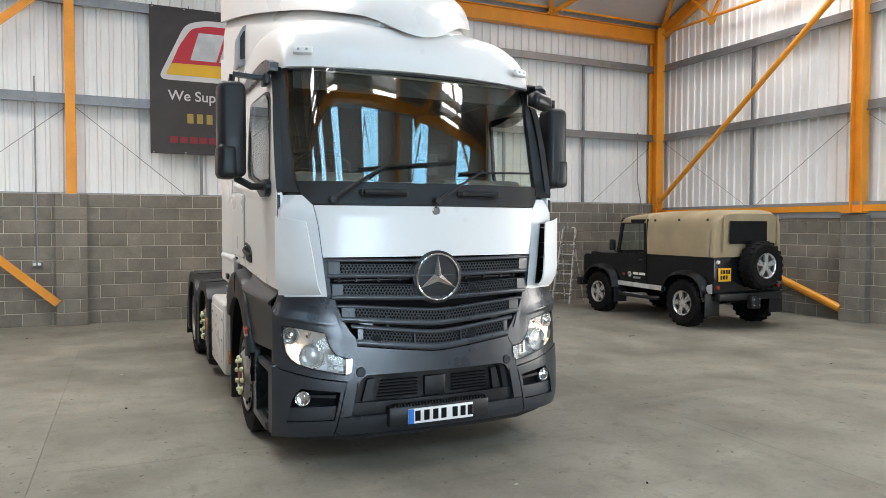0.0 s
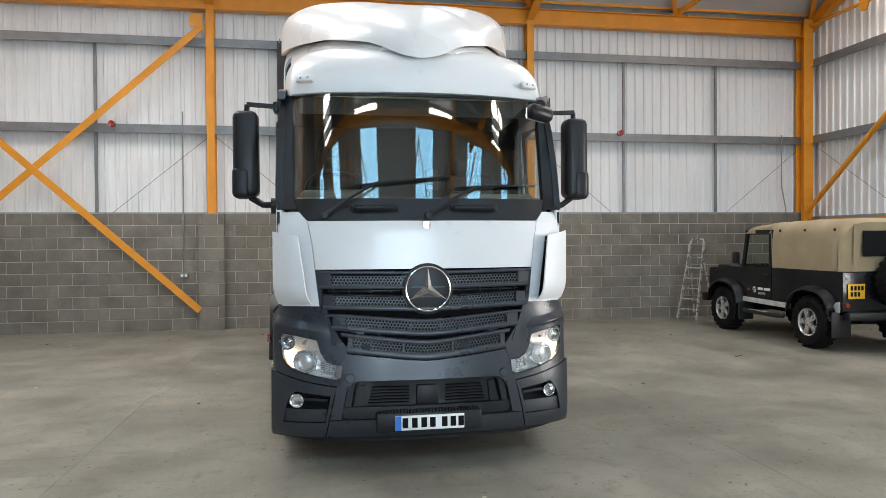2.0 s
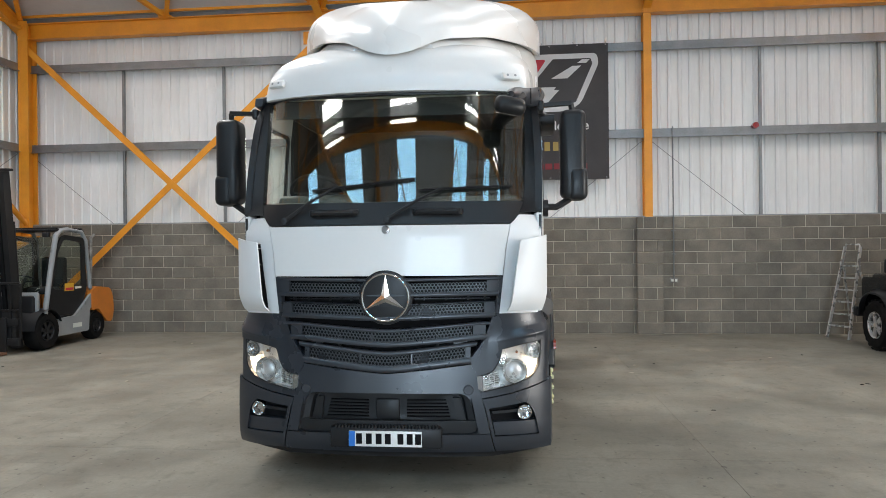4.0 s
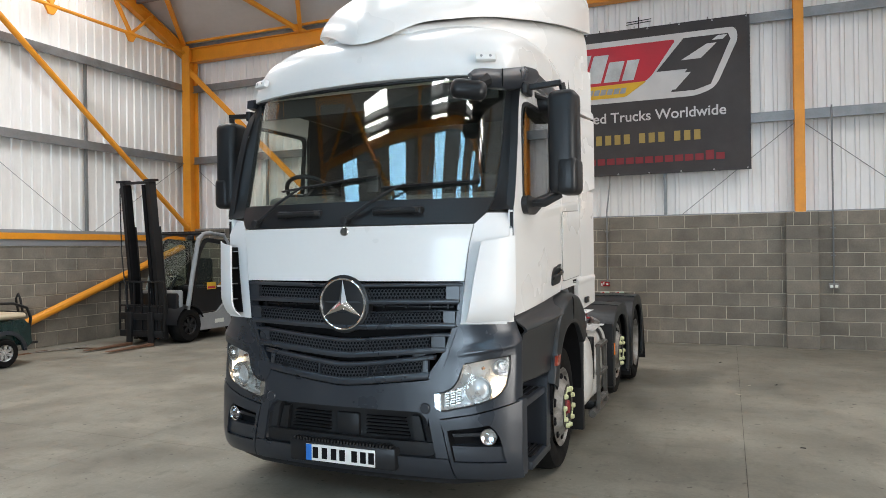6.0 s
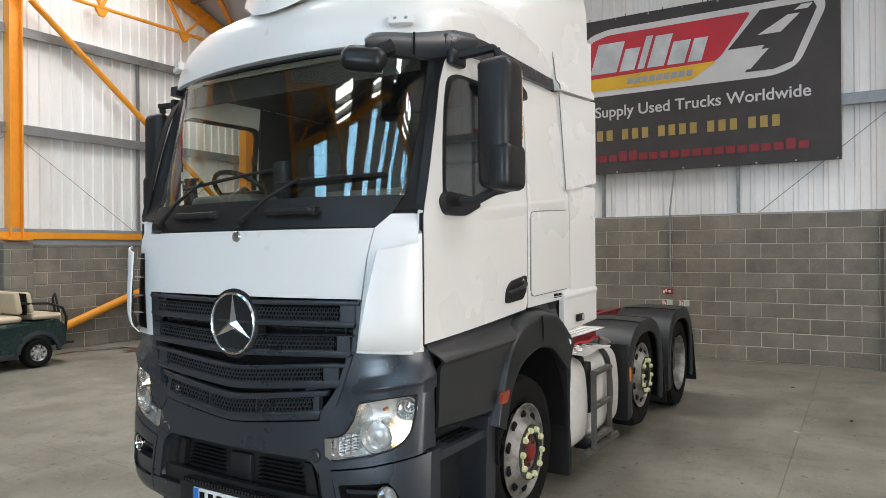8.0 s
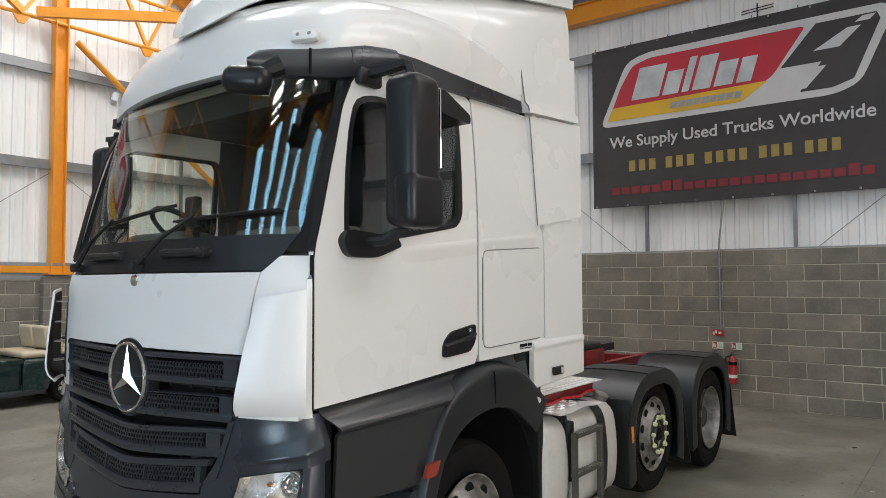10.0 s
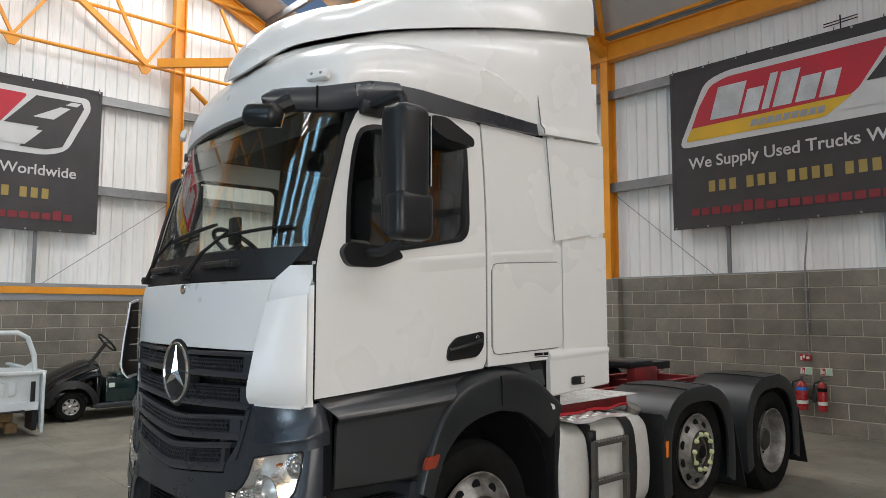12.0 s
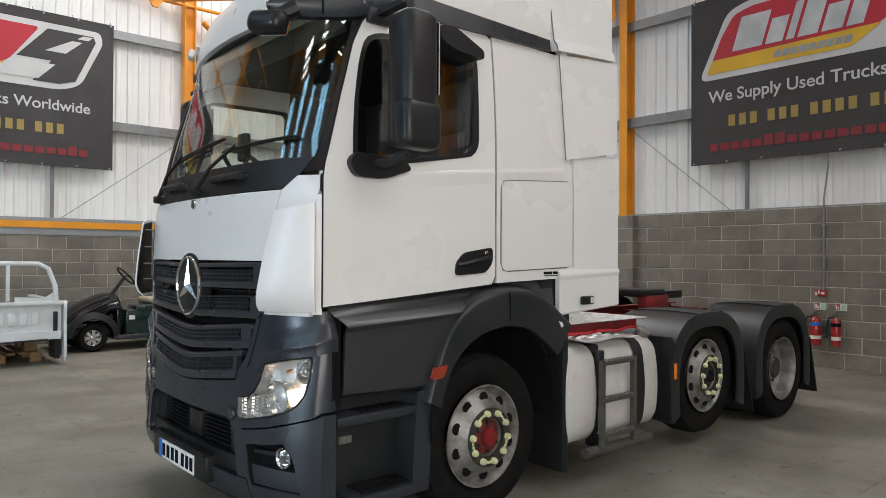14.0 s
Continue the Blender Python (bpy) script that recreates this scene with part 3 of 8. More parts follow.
def gable_truss(b, gx, s):
    z = 6.36
    tube(b, [(gx, -13.3, z), (gx, 13.3, z)], 0.036, 8)
    nodes = [11.65, 9.78, 7.55, 5.35, 3.2, 0.9, -1.4, -3.7, -6.0]
    for i, y in enumerate(nodes):
        for sx in (-1, 1):
            prism(b, [(-0.17, 0.03), (0.17, 0.03), (0.05, -0.17), (-0.05, -0.17)], -0.006, 0.006, pose(gx + 0.015 * sx, y, z, 90, 0, 90))
        bar(b, (gx, y, z), (gx, y + 0.62, up(y + 0.62) if y > 9 else z + 1.0), 0.05, 0.05)
        bar(b, (gx, y, z), (gx, y - 0.75, min(up(y - 0.75), z + 1.55)), 0.07, 0.05)
    for zz in (7.26, 8.05):
        ymax = 13.5 - (zz + 0.1 - ROOF0) / SLOPE
        tube(b, [(gx, -ymax, zz), (gx, ymax, zz)], 0.035, 8)
    bar(b, (gx + 0.05 * s, 7.55, z + 0.02), (gx + 0.05 * s, 4.6, 8.6), 0.10, 0.10)
    bar(b, (gx + 0.12 * s, 7.75, z + 0.05), (gx + 2.9 * s, 10.85, z + 0.12), 0.09, 0.17)
    bar(b, (gx + 2.85 * s, 10.8, z + 0.12), (gx + 1.3 * s, 10.3, up(10.3)), 0.06, 0.06)


steel("gable_truss", lambda b: gable_truss(b, X0 + 0.06, 1), "orange tubular lattice truss along the gable", "truss")
steel("gable_truss", lambda b: gable_truss(b, X1 - 0.06, -1), "orange tubular lattice truss along the gable", "truss")

for gx, s in ((X0, 1), (X1, -1)):
    b = bmesh.new()
    box(b, gx - 0.14 * s if s > 0 else gx - 0.06, gx + 0.06 if s > 0 else gx + 0.14, 1.3 if gx > 0 else -3.3, Y1 - 0.30, 1.985, 2.10)
    structure("sill_beam", b, M_orange, "orange steel beam along the top of the gable blockwork", "beam")
    b = bmesh.new()
    box(b, min(gx - 0.10 * s, gx + 0.03 * s), max(gx - 0.10 * s, gx + 0.03 * s), 1.3 if gx > 0 else -3.3, Y1 - 0.02, LOW, 1.983)
    box(b, min(gx - 0.15 * s, gx + 0.05 * s), max(gx - 0.15 * s, gx + 0.05 * s), 1.3 if gx > 0 else -3.3, Y1 - 0.3, 2.102, 2.16)
    structure("flashing", b, M_grey, "grey pressed steel flashing over and under the sill beam", "trim")
    steel("brace", lambda b: (tube(b, [(gx + 0.16 * s, 13.15, 2.28), (gx + 0.16 * s, 8.42, 6.08)], 0.055, 12), box(b, gx + 0.155 * s - 0.008, gx + 0.155 * s + 0.008, 13.05, 13.35, 2.1, 2.4)), "orange tubular diagonal brace", "brace")
    steel("brace", lambda b: tube(b, [(gx + 0.13 * s, 13.2, 1.92), (gx + 0.13 * s, 8.42, 0.22)], 0.075, 12), "orange tubular diagonal brace low on the wall", "brace")

steel("cross_brace", lambda b: (bar(b, (-0.95, Y1 - 0.16, 5.82), (-7.15, Y1 - 0.16, 0.16), 0.012, 0.13), bar(b, (-7.15, Y1 - 0.18, 5.96), (-1.05, Y1 - 0.18, 0.39), 0.012, 0.13), box(b, -1.18, -0.95, Y1 - 0.17, Y1 - 0.14, 5.8, 6.05)), "orange flat steel cross brace between two columns", "brace")

# rails and posts behind the sheeting
def galv(name, build, label):
    b = bmesh.new()
    build(b)
    return structure(name, b, M_galv, label, "rail")


for z in (3.88, 5.56):
    galv("rail", lambda b: (box(b, X0 - 0.1, X1 + 0.1, Y1 + 0.0, Y1 + 0.015, z - 0.10, z + 0.07), box(b, X0 - 0.1, X1 + 0.1, Y1 + 0.015, Y1 + 0.16, z + 0.055, z + 0.07), box(b, X0 - 0.1, X1 + 0.1, Y1 - 0.03, Y1 + 0.0, z - 0.10, z - 0.085)), "galvanised steel sheeting rail on the long wall")
    for gx, s in ((X0, 1), (X1, -1)):
        galv("rail", lambda b: (box(b, min(gx - 0.02 * s, gx - 0.035 * s), max(gx - 0.02 * s, gx - 0.035 * s), 1.3 if gx > 0 else -3.3, Y1, z - 0.10, z + 0.07), box(b, min(gx - 0.035 * s, gx - 0.14 * s), max(gx - 0.035 * s, gx - 0.14 * s), 1.3 if gx > 0 else -3.3, Y1, z + 0.055, z + 0.07), box(b, min(gx - 0.02 * s, gx + 0.02 * s), max(gx - 0.02 * s, gx + 0.02 * s), 1.3 if gx > 0 else -3.3, Y1, z - 0.10, z - 0.085)), "galvanised steel sheeting rail on the gable")
for px in (-5.12, -2.94, 1.28, 3.42, 7.66, 9.8):
    galv("rail_post", lambda b: box(b, px - 0.025, px + 0.025, Y1 + 0.03, Y1 + 0.08, FULL, 5.5), "galvanised tie post between sheeting rails")
for gx, s in ((X0, 1), (X1, -1)):
    for py in (10.62, 5.88, 3.75, -0.5):
        galv("rail_post", lambda b: box(b, gx - 0.07 * s - 0.025, gx - 0.07 * s + 0.025, py - 0.025, py + 0.025, 2.15, 5.5), "galvanised tie post between sheeting rails")

def sag_rods(b):
    for ca, pa, pb, cb in ((COLS[0], -5.12, -2.94, COLS[1]), (COLS[1], 1.28, 3.42, COLS[2]), (COLS[2], 7.66, 9.8, COLS[3])):
        tube(b, [(ca, Y1 + 0.09, 3.8), (pa - 0.25, Y1 + 0.09, FULL)], 0.006, 5)
        tube(b, [(cb, Y1 + 0.09, 3.8), (pb + 0.25, Y1 + 0.09, FULL)], 0.006, 5)
    for gx, s in ((X0, 1), (X1, -1)):
        for ya, yb in ((13.3, 10.75), (8.2, 10.5), (8.2, 6.0), (1.6, 3.6)):
            tube(b, [(gx - 0.05 * s, ya, 3.8), (gx - 0.05 * s, yb, 2.15)], 0.006, 5)


galv("sag_rods", sag_rods, "thin steel sag rods below the lower rail")
b = bmesh.new()
box(b, X0, X1, Y1 + 0.0, Y1 + 0.17, FULL + 0.002, FULL + 0.022)
structure("wall_cap", b, M_grey, "dark flashing along the top of the blockwork", "trim")

# ---------------- the tractor unit ----------------
truck = thing("tractor_unit", 2.07, 4.60, 0, "white high-roof tractor unit with dark grey bumper, parked on the concrete", "truck")

FRONT_V = ((0.22, 0.05), (0.30, 0.0), (0.40, -0.015), (0.62, -0.01), (0.80, 0.005), (1.05, 0.03), (1.49, 0.035), (1.80, 0.05), (1.88, 0.065), (2.00, 0.10), (2.10, 0.1272), (2.20, 0.154), (2.30, 0.1805), (2.40, 0.2065), (2.50, 0.232), (2.60, 0.2568), (2.70, 0.281), (2.80, 0.3045), (2.90, 0.327))


def front(u, z):
    """Depth of the cab's front skin."""
    a = abs(u)
    g = min(1, max(0, (z - 1.85) / 0.2))
    return table(z, FRONT_V) + lerp(0.09, 0.085, g) * a * a + lerp(0.06, 0.0, g) * (a / 1.1) ** 6 + 0.195 * g * (a / 1.1) ** 8 + 0.03 * (a / 1.17) ** 14


def side(v, z):
    """Half width of the cab's flank."""
    w = 1.15 - 0.035 * max(0, min(1, (0.9 - v) / 0.7)) ** 2
    return w - 0.055 * max(0, (z - 2.0) / 0.9) ** 2


def front_patch(bm, f, nu=12, nv=6, proud=0.0, thick=0.03):
    """A sheet on the front skin; f(s, t) gives (u, z)."""
    def pt(s, t):
        u, z = f(s, t)
        return (u, front(u, z) - proud, z)
    slab(bm, pt, nu, nv, thick, lambda p: (-0.25 * p.x / 1.1, 1, 0))


def quad(a, b, c, d):
    """Corners (s, t) = 00, 10, 11, 01."""
    def f(s, t):
        return tuple(lerp(lerp(a[i], b[i], s), lerp(d[i], c[i], s), t) for i in (0, 1))
    return f


def span(rows):
    """rows of (z, u0, u1): a patch between two upright edges."""
    zs = [r[0] for r in rows]
    def f(s, t):
        z = lerp(zs[0], zs[-1], t)
        return (lerp(table(z, [(r[0], r[1]) for r in rows]), table(z, [(r[0], r[2]) for r in rows]), s), z)
    return f


def side_patch(bm, sg, f, nu=8, nv=6, proud=0.0, thick=0.03):
    """A sheet on one flank; f(s, t) gives (v, z)."""
    def pt(s, t):
        v, z = f(s, t)
        return (sg * (side(v, z) + proud), v, z)
    slab(bm, pt, nu, nv, thick, lambda p: (-sg, 0, 0))


def resample(pts, n):
    """n points at even steps round a closed outline."""
    pts = [V3((*p, 0)) for p in pts]
    ls = [(pts[(i + 1) % len(pts)] - p).length for i, p in enumerate(pts)]
    total, out, i, acc = sum(ls), [], 0, 0.0
    for k in range(n):
        d = total * k / n
        while acc + ls[i] < d - 1e-9:
            acc += ls[i]
            i += 1
        q = pts[i].lerp(pts[(i + 1) % len(pts)], (d - acc) / ls[i])
        out.append((q.x, q.y))
    return out


def ring_sheet(bm, outer, inner, place, inward, thick, n=64, steps=4):
    """A sheet with a hole, between two outlines that start at the same corner."""
    o, i = resample(outer, n), resample(inner, n)
    rows = [[V3(place(lerp(a[0], c[0], k / steps), lerp(a[1], c[1], k / steps))) for a, c in zip(o, i)] for k in range(steps + 1)]
    va = [[bm.verts.new(p) for p in r] for r in rows]
    vb = [[bm.verts.new(p + V3(inward) * thick) for p in r] for r in rows]
    for k in range(steps):
        for j in range(n):
            m = (j + 1) % n
            bm.faces.new((va[k][j], va[k][m], va[k + 1][m], va[k + 1][j]))
            bm.faces.new((vb[k][j], vb[k + 1][j], vb[k + 1][m], vb[k][m]))
    for j in range(n):
        m = (j + 1) % n
        bm.faces.new((va[0][j], vb[0][j], vb[0][m], va[0][m]))
        bm.faces.new((va[steps][j], va[steps][m], vb[steps][m], vb[steps][j]))


def add(name, build, mat, parent=truck, label="", smooth=True):
    bm = bmesh.new()
    build(bm)
    return part(name, bm, mat, parent, label, smooth)


def tray(b, outline, c, depths, s=1, n=48):
    """A recess in the front skin: its walls and floor follow an outline; depths are (share of the way to c, depth)."""
    o = resample(outline, n)
    rows = []
    for k, deep in depths:
        rows.append([b.verts.new((s * lerp(p[0], c[0], k), front(lerp(p[0], c[0], k), lerp(p[1], c[1], k)) + deep, lerp(p[1], c[1], k))) for p in o])
    for a, e in zip(rows, rows[1:]):
        for j in range(n):
            m = (j + 1) % n
            b.faces.new((a[j], a[m], e[m], e[j]))
    b.faces.new(rows[-1])


# --- bumper ---
def bumper_top(u):
    a = abs(u)
    return 0.803 + 0.065 * (a / 0.6) ** 1.2 + 0.055 * max(0, min(1, (a - 0.61) / 0.04))


def bumper(b):
    front_patch(b, span([(0.245, -0.765, 0.765), (0.38, -0.735, 0.735)]), 24, 3, 0.012, 0.06)
    front_patch(b, lambda a, t: (lerp(-0.668, 0.668, a), lerp(0.668, bumper_top(lerp(-0.668, 0.668, a)), t)), 48, 6, 0.008, 0.06)
    for s in (-1, 1):
        front_patch(b, quad((s * 0.655, 0.385), (s * 0.735, 0.385), (s * 0.672, 0.668), (s * 0.60, 0.668)), 4, 6, 0.008, 0.06)
        def fillet(a, t):
            th = radians(90 * t)
            return (s * lerp(0.605, 0.515 + 0.09 * math.cos(th), a), lerp(0.668, 0.578 + 0.09 * math.sin(th), a))
        front_patch(b, fillet, 3, 8, 0.0075, 0.06)
add("bumper", bumper, M_dark, label="dark grey plastic front bumper")
add("bumper_lip", lambda b: front_patch(b, span([(0.20, -0.75, 0.75), (0.24, -1.10, 1.10)]), 24, 2, -0.02, 0.08), M_black)
INTAKE = round_outline([(-0.66, 0.383), (0.66, 0.383), (0.605, 0.672), (-0.605, 0.672)], 0.05, 4)
add("intake_recess", lambda b: (tray(b, INTAKE, (0, 0.52), ((0.0, 0.0), (0.03, 0.035), (0.10, 0.045), (0.13, 0.085), (0.95, 0.095)), 1, 80),
                                front_patch(b, quad((-0.655, 0.335), (0.655, 0.335), (0.65, 0.47), (-0.65, 0.47)), 12, 3, -0.02, 0.03)), M_black)
for s in (-1, 1):
    for k in range(6):
        z = 0.485 + k * 0.023
        add("slat", lambda b: front_patch(b, quad((s * 0.14, z), (s * (0.45 - k * 0.006), z), (s * (0.45 - k * 0.006), z + 0.007), (s * 0.14, z + 0.007)), 5, 1, -0.062, 0.03), M_void)
    add("intake_cheek", lambda b: front_patch(b, quad((s * 0.49, 0.47), (s * 0.56, 0.47), (s * 0.52, 0.625), (s * 0.47, 0.625)), 3, 4, -0.055, 0.03), M_black)
add("radar_cover", lambda b: rbox(b, -0.085, 0.085, 0.055, 0.12, 0.465, 0.615, 0.012), M_black)
add("plate_holder", lambda b: (rbox(b, -0.40, 0.40, -0.045, 0.10, 0.285, 0.435, 0.02), [rbox(b, -0.36 + 0.024 * i, -0.348 + 0.024 * i, -0.052, 0.0, 0.428, 0.45, 0.003, 1) for i in range(31)]), M_black, label="black ribbed plate holder and step")
plate = add("number_plate", lambda b: rbox(b, -0.26, 0.26, -0.056, -0.046, 0.302, 0.412, 0.004), M_plate, label="white plate with dark bars and a blue end")
add("plate_flash", lambda b: box(b, -0.258, -0.215, -0.0585, -0.056, 0.304, 0.410), M_blue, plate)
for x in (-0.185, -0.115, -0.045, 0.02, 0.11, 0.175, 0.235):
    add("bar", lambda b: rbox(b, x - 0.021, x + 0.021, -0.0585, -0.056, 0.321, 0.395, 0.001, 1), M_void, plate)
for s in (-1, 1):
    add("tow_cap", lambda b: revolve(b, [(0, 0.012), (0.030, 0.012), (0.034, 0.008), (0.036, 0)], pose(s * 0.585, front(0.585, 0.692) - 0.008, 0.692, 90), 24), M_dark)

# --- bumper corners, fog lamps, lamp bands, headlamps ---
LAMP = [(0.668, 0.705), (0.655, 0.790), (0.72, 0.800), (0.762, 0.828), (0.797, 0.885), (0.815, 0.95), (0.823, 0.975), (0.971, 1.007), (1.098, 1.028), (1.096, 0.93), (1.078, 0.838), (1.045, 0.790), (1.005, 0.760), (0.90, 0.722), (0.73, 0.684), (0.69, 0.680)]
FOG = [(0.768, 0.362), (1.081, 0.361), (1.05, 0.511), (1.014, 0.578), (0.922, 0.587), (0.727, 0.560)]


def gap_z(u):
    """Top edge of the bumper corner."""
    return table(u, [(0.65, 0.625), (0.733, 0.637), (0.884, 0.663), (1.019, 0.698), (1.114, 0.728), (1.171, 0.753), (1.265, 0.755)])


def wrap(s, q, z, proud, narrow=1.0):
    """The corner skin: along the front to q 1.13, then back along the flank to q 1.265."""
    x = min(q, 1.13)
    w = lerp(1.0, narrow, (x / 1.13) ** 6)
    v0 = front(x, z) - proud
    k = max(0.0, (q - 1.13) / 0.135)
    return (s * (x * w + 0.024 * math.sin(k * math.pi / 2)), lerp(v0, 0.272, k), z)


for s in (-1, 1):
    def low_corner(b, s=s):
        front_patch(b, lambda a, t: (s * lerp(lerp(0.772, 0.748, t), 1.165, a), lerp(0.25, 0.362, t)), 14, 3, 0.012, 0.06)
        def upper(a, t):
            u = lerp(lerp(0.703, 0.682, t), 1.165, a)
            z = lerp(table(u, [(0.70, 0.557), (0.922, 0.587), (1.0, 0.60), (1.165, 0.60)]), gap_z(u) - 0.005, t)
            return (s * u, z)
        front_patch(b, upper, 18, 5, 0.012, 0.06)
        front_patch(b, lambda a, t: (s * lerp(lerp(0.748, 0.703, t), lerp(0.768, 0.727, t), a), lerp(0.362, 0.565, t)), 3, 4, 0.012, 0.06)
        front_patch(b, lambda a, t: (s * lerp(table(lerp(0.362, 0.60, t), [(0.362, 1.081), (0.511, 1.05), (0.578, 1.014), (0.60, 0.985)]), 1.165, a), lerp(0.362, 0.60, t)), 6, 6, 0.012, 0.06)
        def flank(a, t):
            z = lerp(0.27, 0.748, t)
            v0 = front(1.165, z) - 0.012
            return (s * (1.165 + 0.012 * a), lerp(v0, max(v0 + 0.01, 0.285), a), z)
        slab(b, flank, 6, 6, 0.04, lambda p: (-s, 0, 0))
    corner = add("bumper_corner", low_corner, M_dark)
    add("fog_recess", lambda b: tray(b, FOG, (0.92, 0.48), ((0.0, -0.005), (0.02, 0.065), (0.95, 0.07)), s), M_void)
    add("fog_bar", lambda b: front_patch(b, quad((s * 0.755, 0.515), (s * 0.93, 0.525), (s * 0.93, 0.545), (s * 0.75, 0.535)), 6, 1, -0.02, 0.03), M_black)
    add("fog_panel", lambda b: front_patch(b, quad((s * 0.772, 0.366), (s * 1.076, 0.366), (s * 1.058, 0.462), (s * 0.754, 0.462)), 8, 3, -0.008, 0.05), M_dark)
    fog_m = pose(s * 0.975, front(0.975, 0.525) + 0.012, 0.525, 90, 0, s * 12)
    fog = add("fog_lamp", lambda b: revolve(b, [(0, -0.05), (0.040, -0.04), (0.046, 0.006), (0.052, 0.012), (0.056, 0.0), (0.056, -0.05)], fog_m, 24), M_chrome)
    add("lens", lambda b: revolve(b, [(0, 0.016), (0.03, 0.012), (0.046, 0.006)], fog_m, 24), M_lens, fog)

    # moulded panel above and behind the headlamp, one sheet round the corner
    def band(b, s=s):
        low = [(0.648, 0.795), (0.70, 0.800), (0.762, 0.831), (0.797, 0.888), (0.815, 0.953), (0.823, 0.978), (0.971, 1.010), (1.098, 1.031), (1.165, 1.040), (1.215, 1.046), (1.265, 1.052)]
        high = [(0.80, 1.222), (0.83, 1.224), (0.87, 1.225), (0.91, 1.226), (0.95, 1.227), (1.01, 1.23), (1.08, 1.235), (1.125, 1.24), (1.165, 1.244), (1.215, 1.248), (1.265, 1.25)]
        edge = [(0.0, 0.0), (0.12, -0.055), (0.25, -0.085), (0.34, -0.075), (0.45, -0.055), (1.0, 0.0)]
        def f(a, t):
            x = a * 10
            i = min(9, int(x))
            lo, hi = [tuple(lerp(c[i][k], c[i + 1][k], x - i) for k in (0, 1)) for c in (low, high)]
            q, z = lerp(lo[0], hi[0], t) + table(t, edge) * max(0, 1 - a / 0.35) ** 2, lerp(lo[1], hi[1], t)
            d = z - table(q, [(0.79, 1.034), (0.93, 1.054), (1.06, 1.077), (1.16, 1.10), (1.265, 1.118)])
            g = table(d, [(-0.10, 0.40), (-0.05, 0.66), (-0.016, 0.80), (-0.003, 1.05), (0.003, 1.05), (0.02, 0.82), (0.06, 0.28), (0.10, 0.06), (0.14, 0.0)])
            fat = 0.012 + 0.028 * g * min(1, max(0, (q - 0.72) / 0.25))
            return wrap(s, q, z, fat, table(d, [(-0.02, 1.003), (0.0, 1.003), (0.03, 0.992), (0.08, 0.972), (0.14, 0.958)]))
        slab(b, f, 60, 34, 0.045, lambda p: (-s * 0.35, 1, 0))
        def back(a, t):
            z = lerp(0.81, 1.06, t)
            q = lerp(table(z, [(0.81, 1.063), (0.838, 1.080), (0.93, 1.098), (1.03, 1.10)]), 1.265, a)
            return wrap(s, q, min(z, table(q, [(1.098, 1.032), (1.265, 1.053)])), 0.012)
        slab(b, back, 16, 8, 0.04, lambda p: (-s * 0.5, 0.5, 0))
        def chin(a, t):
            q = lerp(0.672, 1.265, a)
            top = table(q, [(0.672, 0.692), (0.69, 0.678), (0.73, 0.682), (0.90, 0.720), (1.005, 0.758), (1.045, 0.788), (1.063, 0.811), (1.265, 0.811)])
            return wrap(s, q, lerp(gap_z(q) + 0.004, top, t), 0.010)
        slab(b, chin, 30, 4, 0.04, lambda p: (-s * 0.35, 0.8, 0))
    add("corner_panel", band, M_dark)

    # headlamp: housing with reflectors behind a clear lens
    lamp = add("headlamp", lambda b: tray(b, LAMP, (0.93, 0.85), ((0.0, -0.004), (0.02, 0.05), (0.25, 0.065), (0.6, 0.07), (0.98, 0.07)), s), M_lampcase, label="clear headlamp with chrome reflectors, lit")
    add("seal", lambda b: tube(b, [(s * p[0], front(*p) - 0.012, p[1]) for p in resample(LAMP, 72) + [LAMP[0]]], 0.0055, 6, False), M_black, lamp)
    def bowl(cu, cz, r, deep):
        m = pose(s * cu, front(cu, cz) + deep + 0.01, cz, 90, 0, s * 12)
        return m, [(r * 0.25, -0.03), (r * 0.55, -0.015), (r * 0.85, 0.02), (r, 0.05), (r * 1.08, 0.05), (r * 1.08, -0.01)]
    m1, p1 = bowl(0.905, 0.812, 0.082, 0.040)
    m2, p2 = bowl(1.036, 0.952, 0.044, 0.048)
    for m, p in ((m1, p1), (m2, p2)):
        add("reflector", lambda b: revolve(b, p, m, 28), M_reflector, lamp)
    add("reflector_rim", lambda b: revolve(b, [(0.050, 0.030), (0.060, 0.044), (0.064, 0.040), (0.064, 0.0)], m2, 28), M_lampcase, lamp)
    add("bulb", lambda b: revolve(b, [(0, 0.034), (0.03, 0.031), (0.06, 0.018), (0.072, 0.002)], m1, 28), M_lampcase, lamp)
    add("bulb", lambda b: revolve(b, [(0, 0.024), (0.014, 0.020), (0.024, 0.0), (0.020, -0.02)], m2, 16), M_chrome, lamp)
    add("side_bulb", lambda b: front_patch(b, lambda a, t: (s * lerp(lerp(0.985, 0.995, t), lerp(1.035, 1.082, t), a), lerp(lerp(0.775, 0.80, a), lerp(0.862, 0.885, a), t)), 4, 4, -0.022, 0.02), M_lamp, lamp)
    for u, z in ((0.925, 0.940),):
        add("indicator", lambda b: revolve(b, [(0, 0.010), (0.007, 0.008), (0.010, 0.0), (0.010, -0.02)], pose(s * u, front(u, z) + 0.045, z, 90), 12), M_amberlamp, lamp)
    for k in range(3):
        for j in range(6):
            z = 0.700 + 0.016 * j + 0.010 * k
            u = 0.70 + 0.036 * k
            add("ridge", lambda b: front_patch(b, quad((s * u, z), (s * (u + 0.026), z + 0.004), (s * (u + 0.026), z + 0.013), (s * u, z + 0.009)), 1, 1, -0.026, 0.03), M_lampcase, lamp)
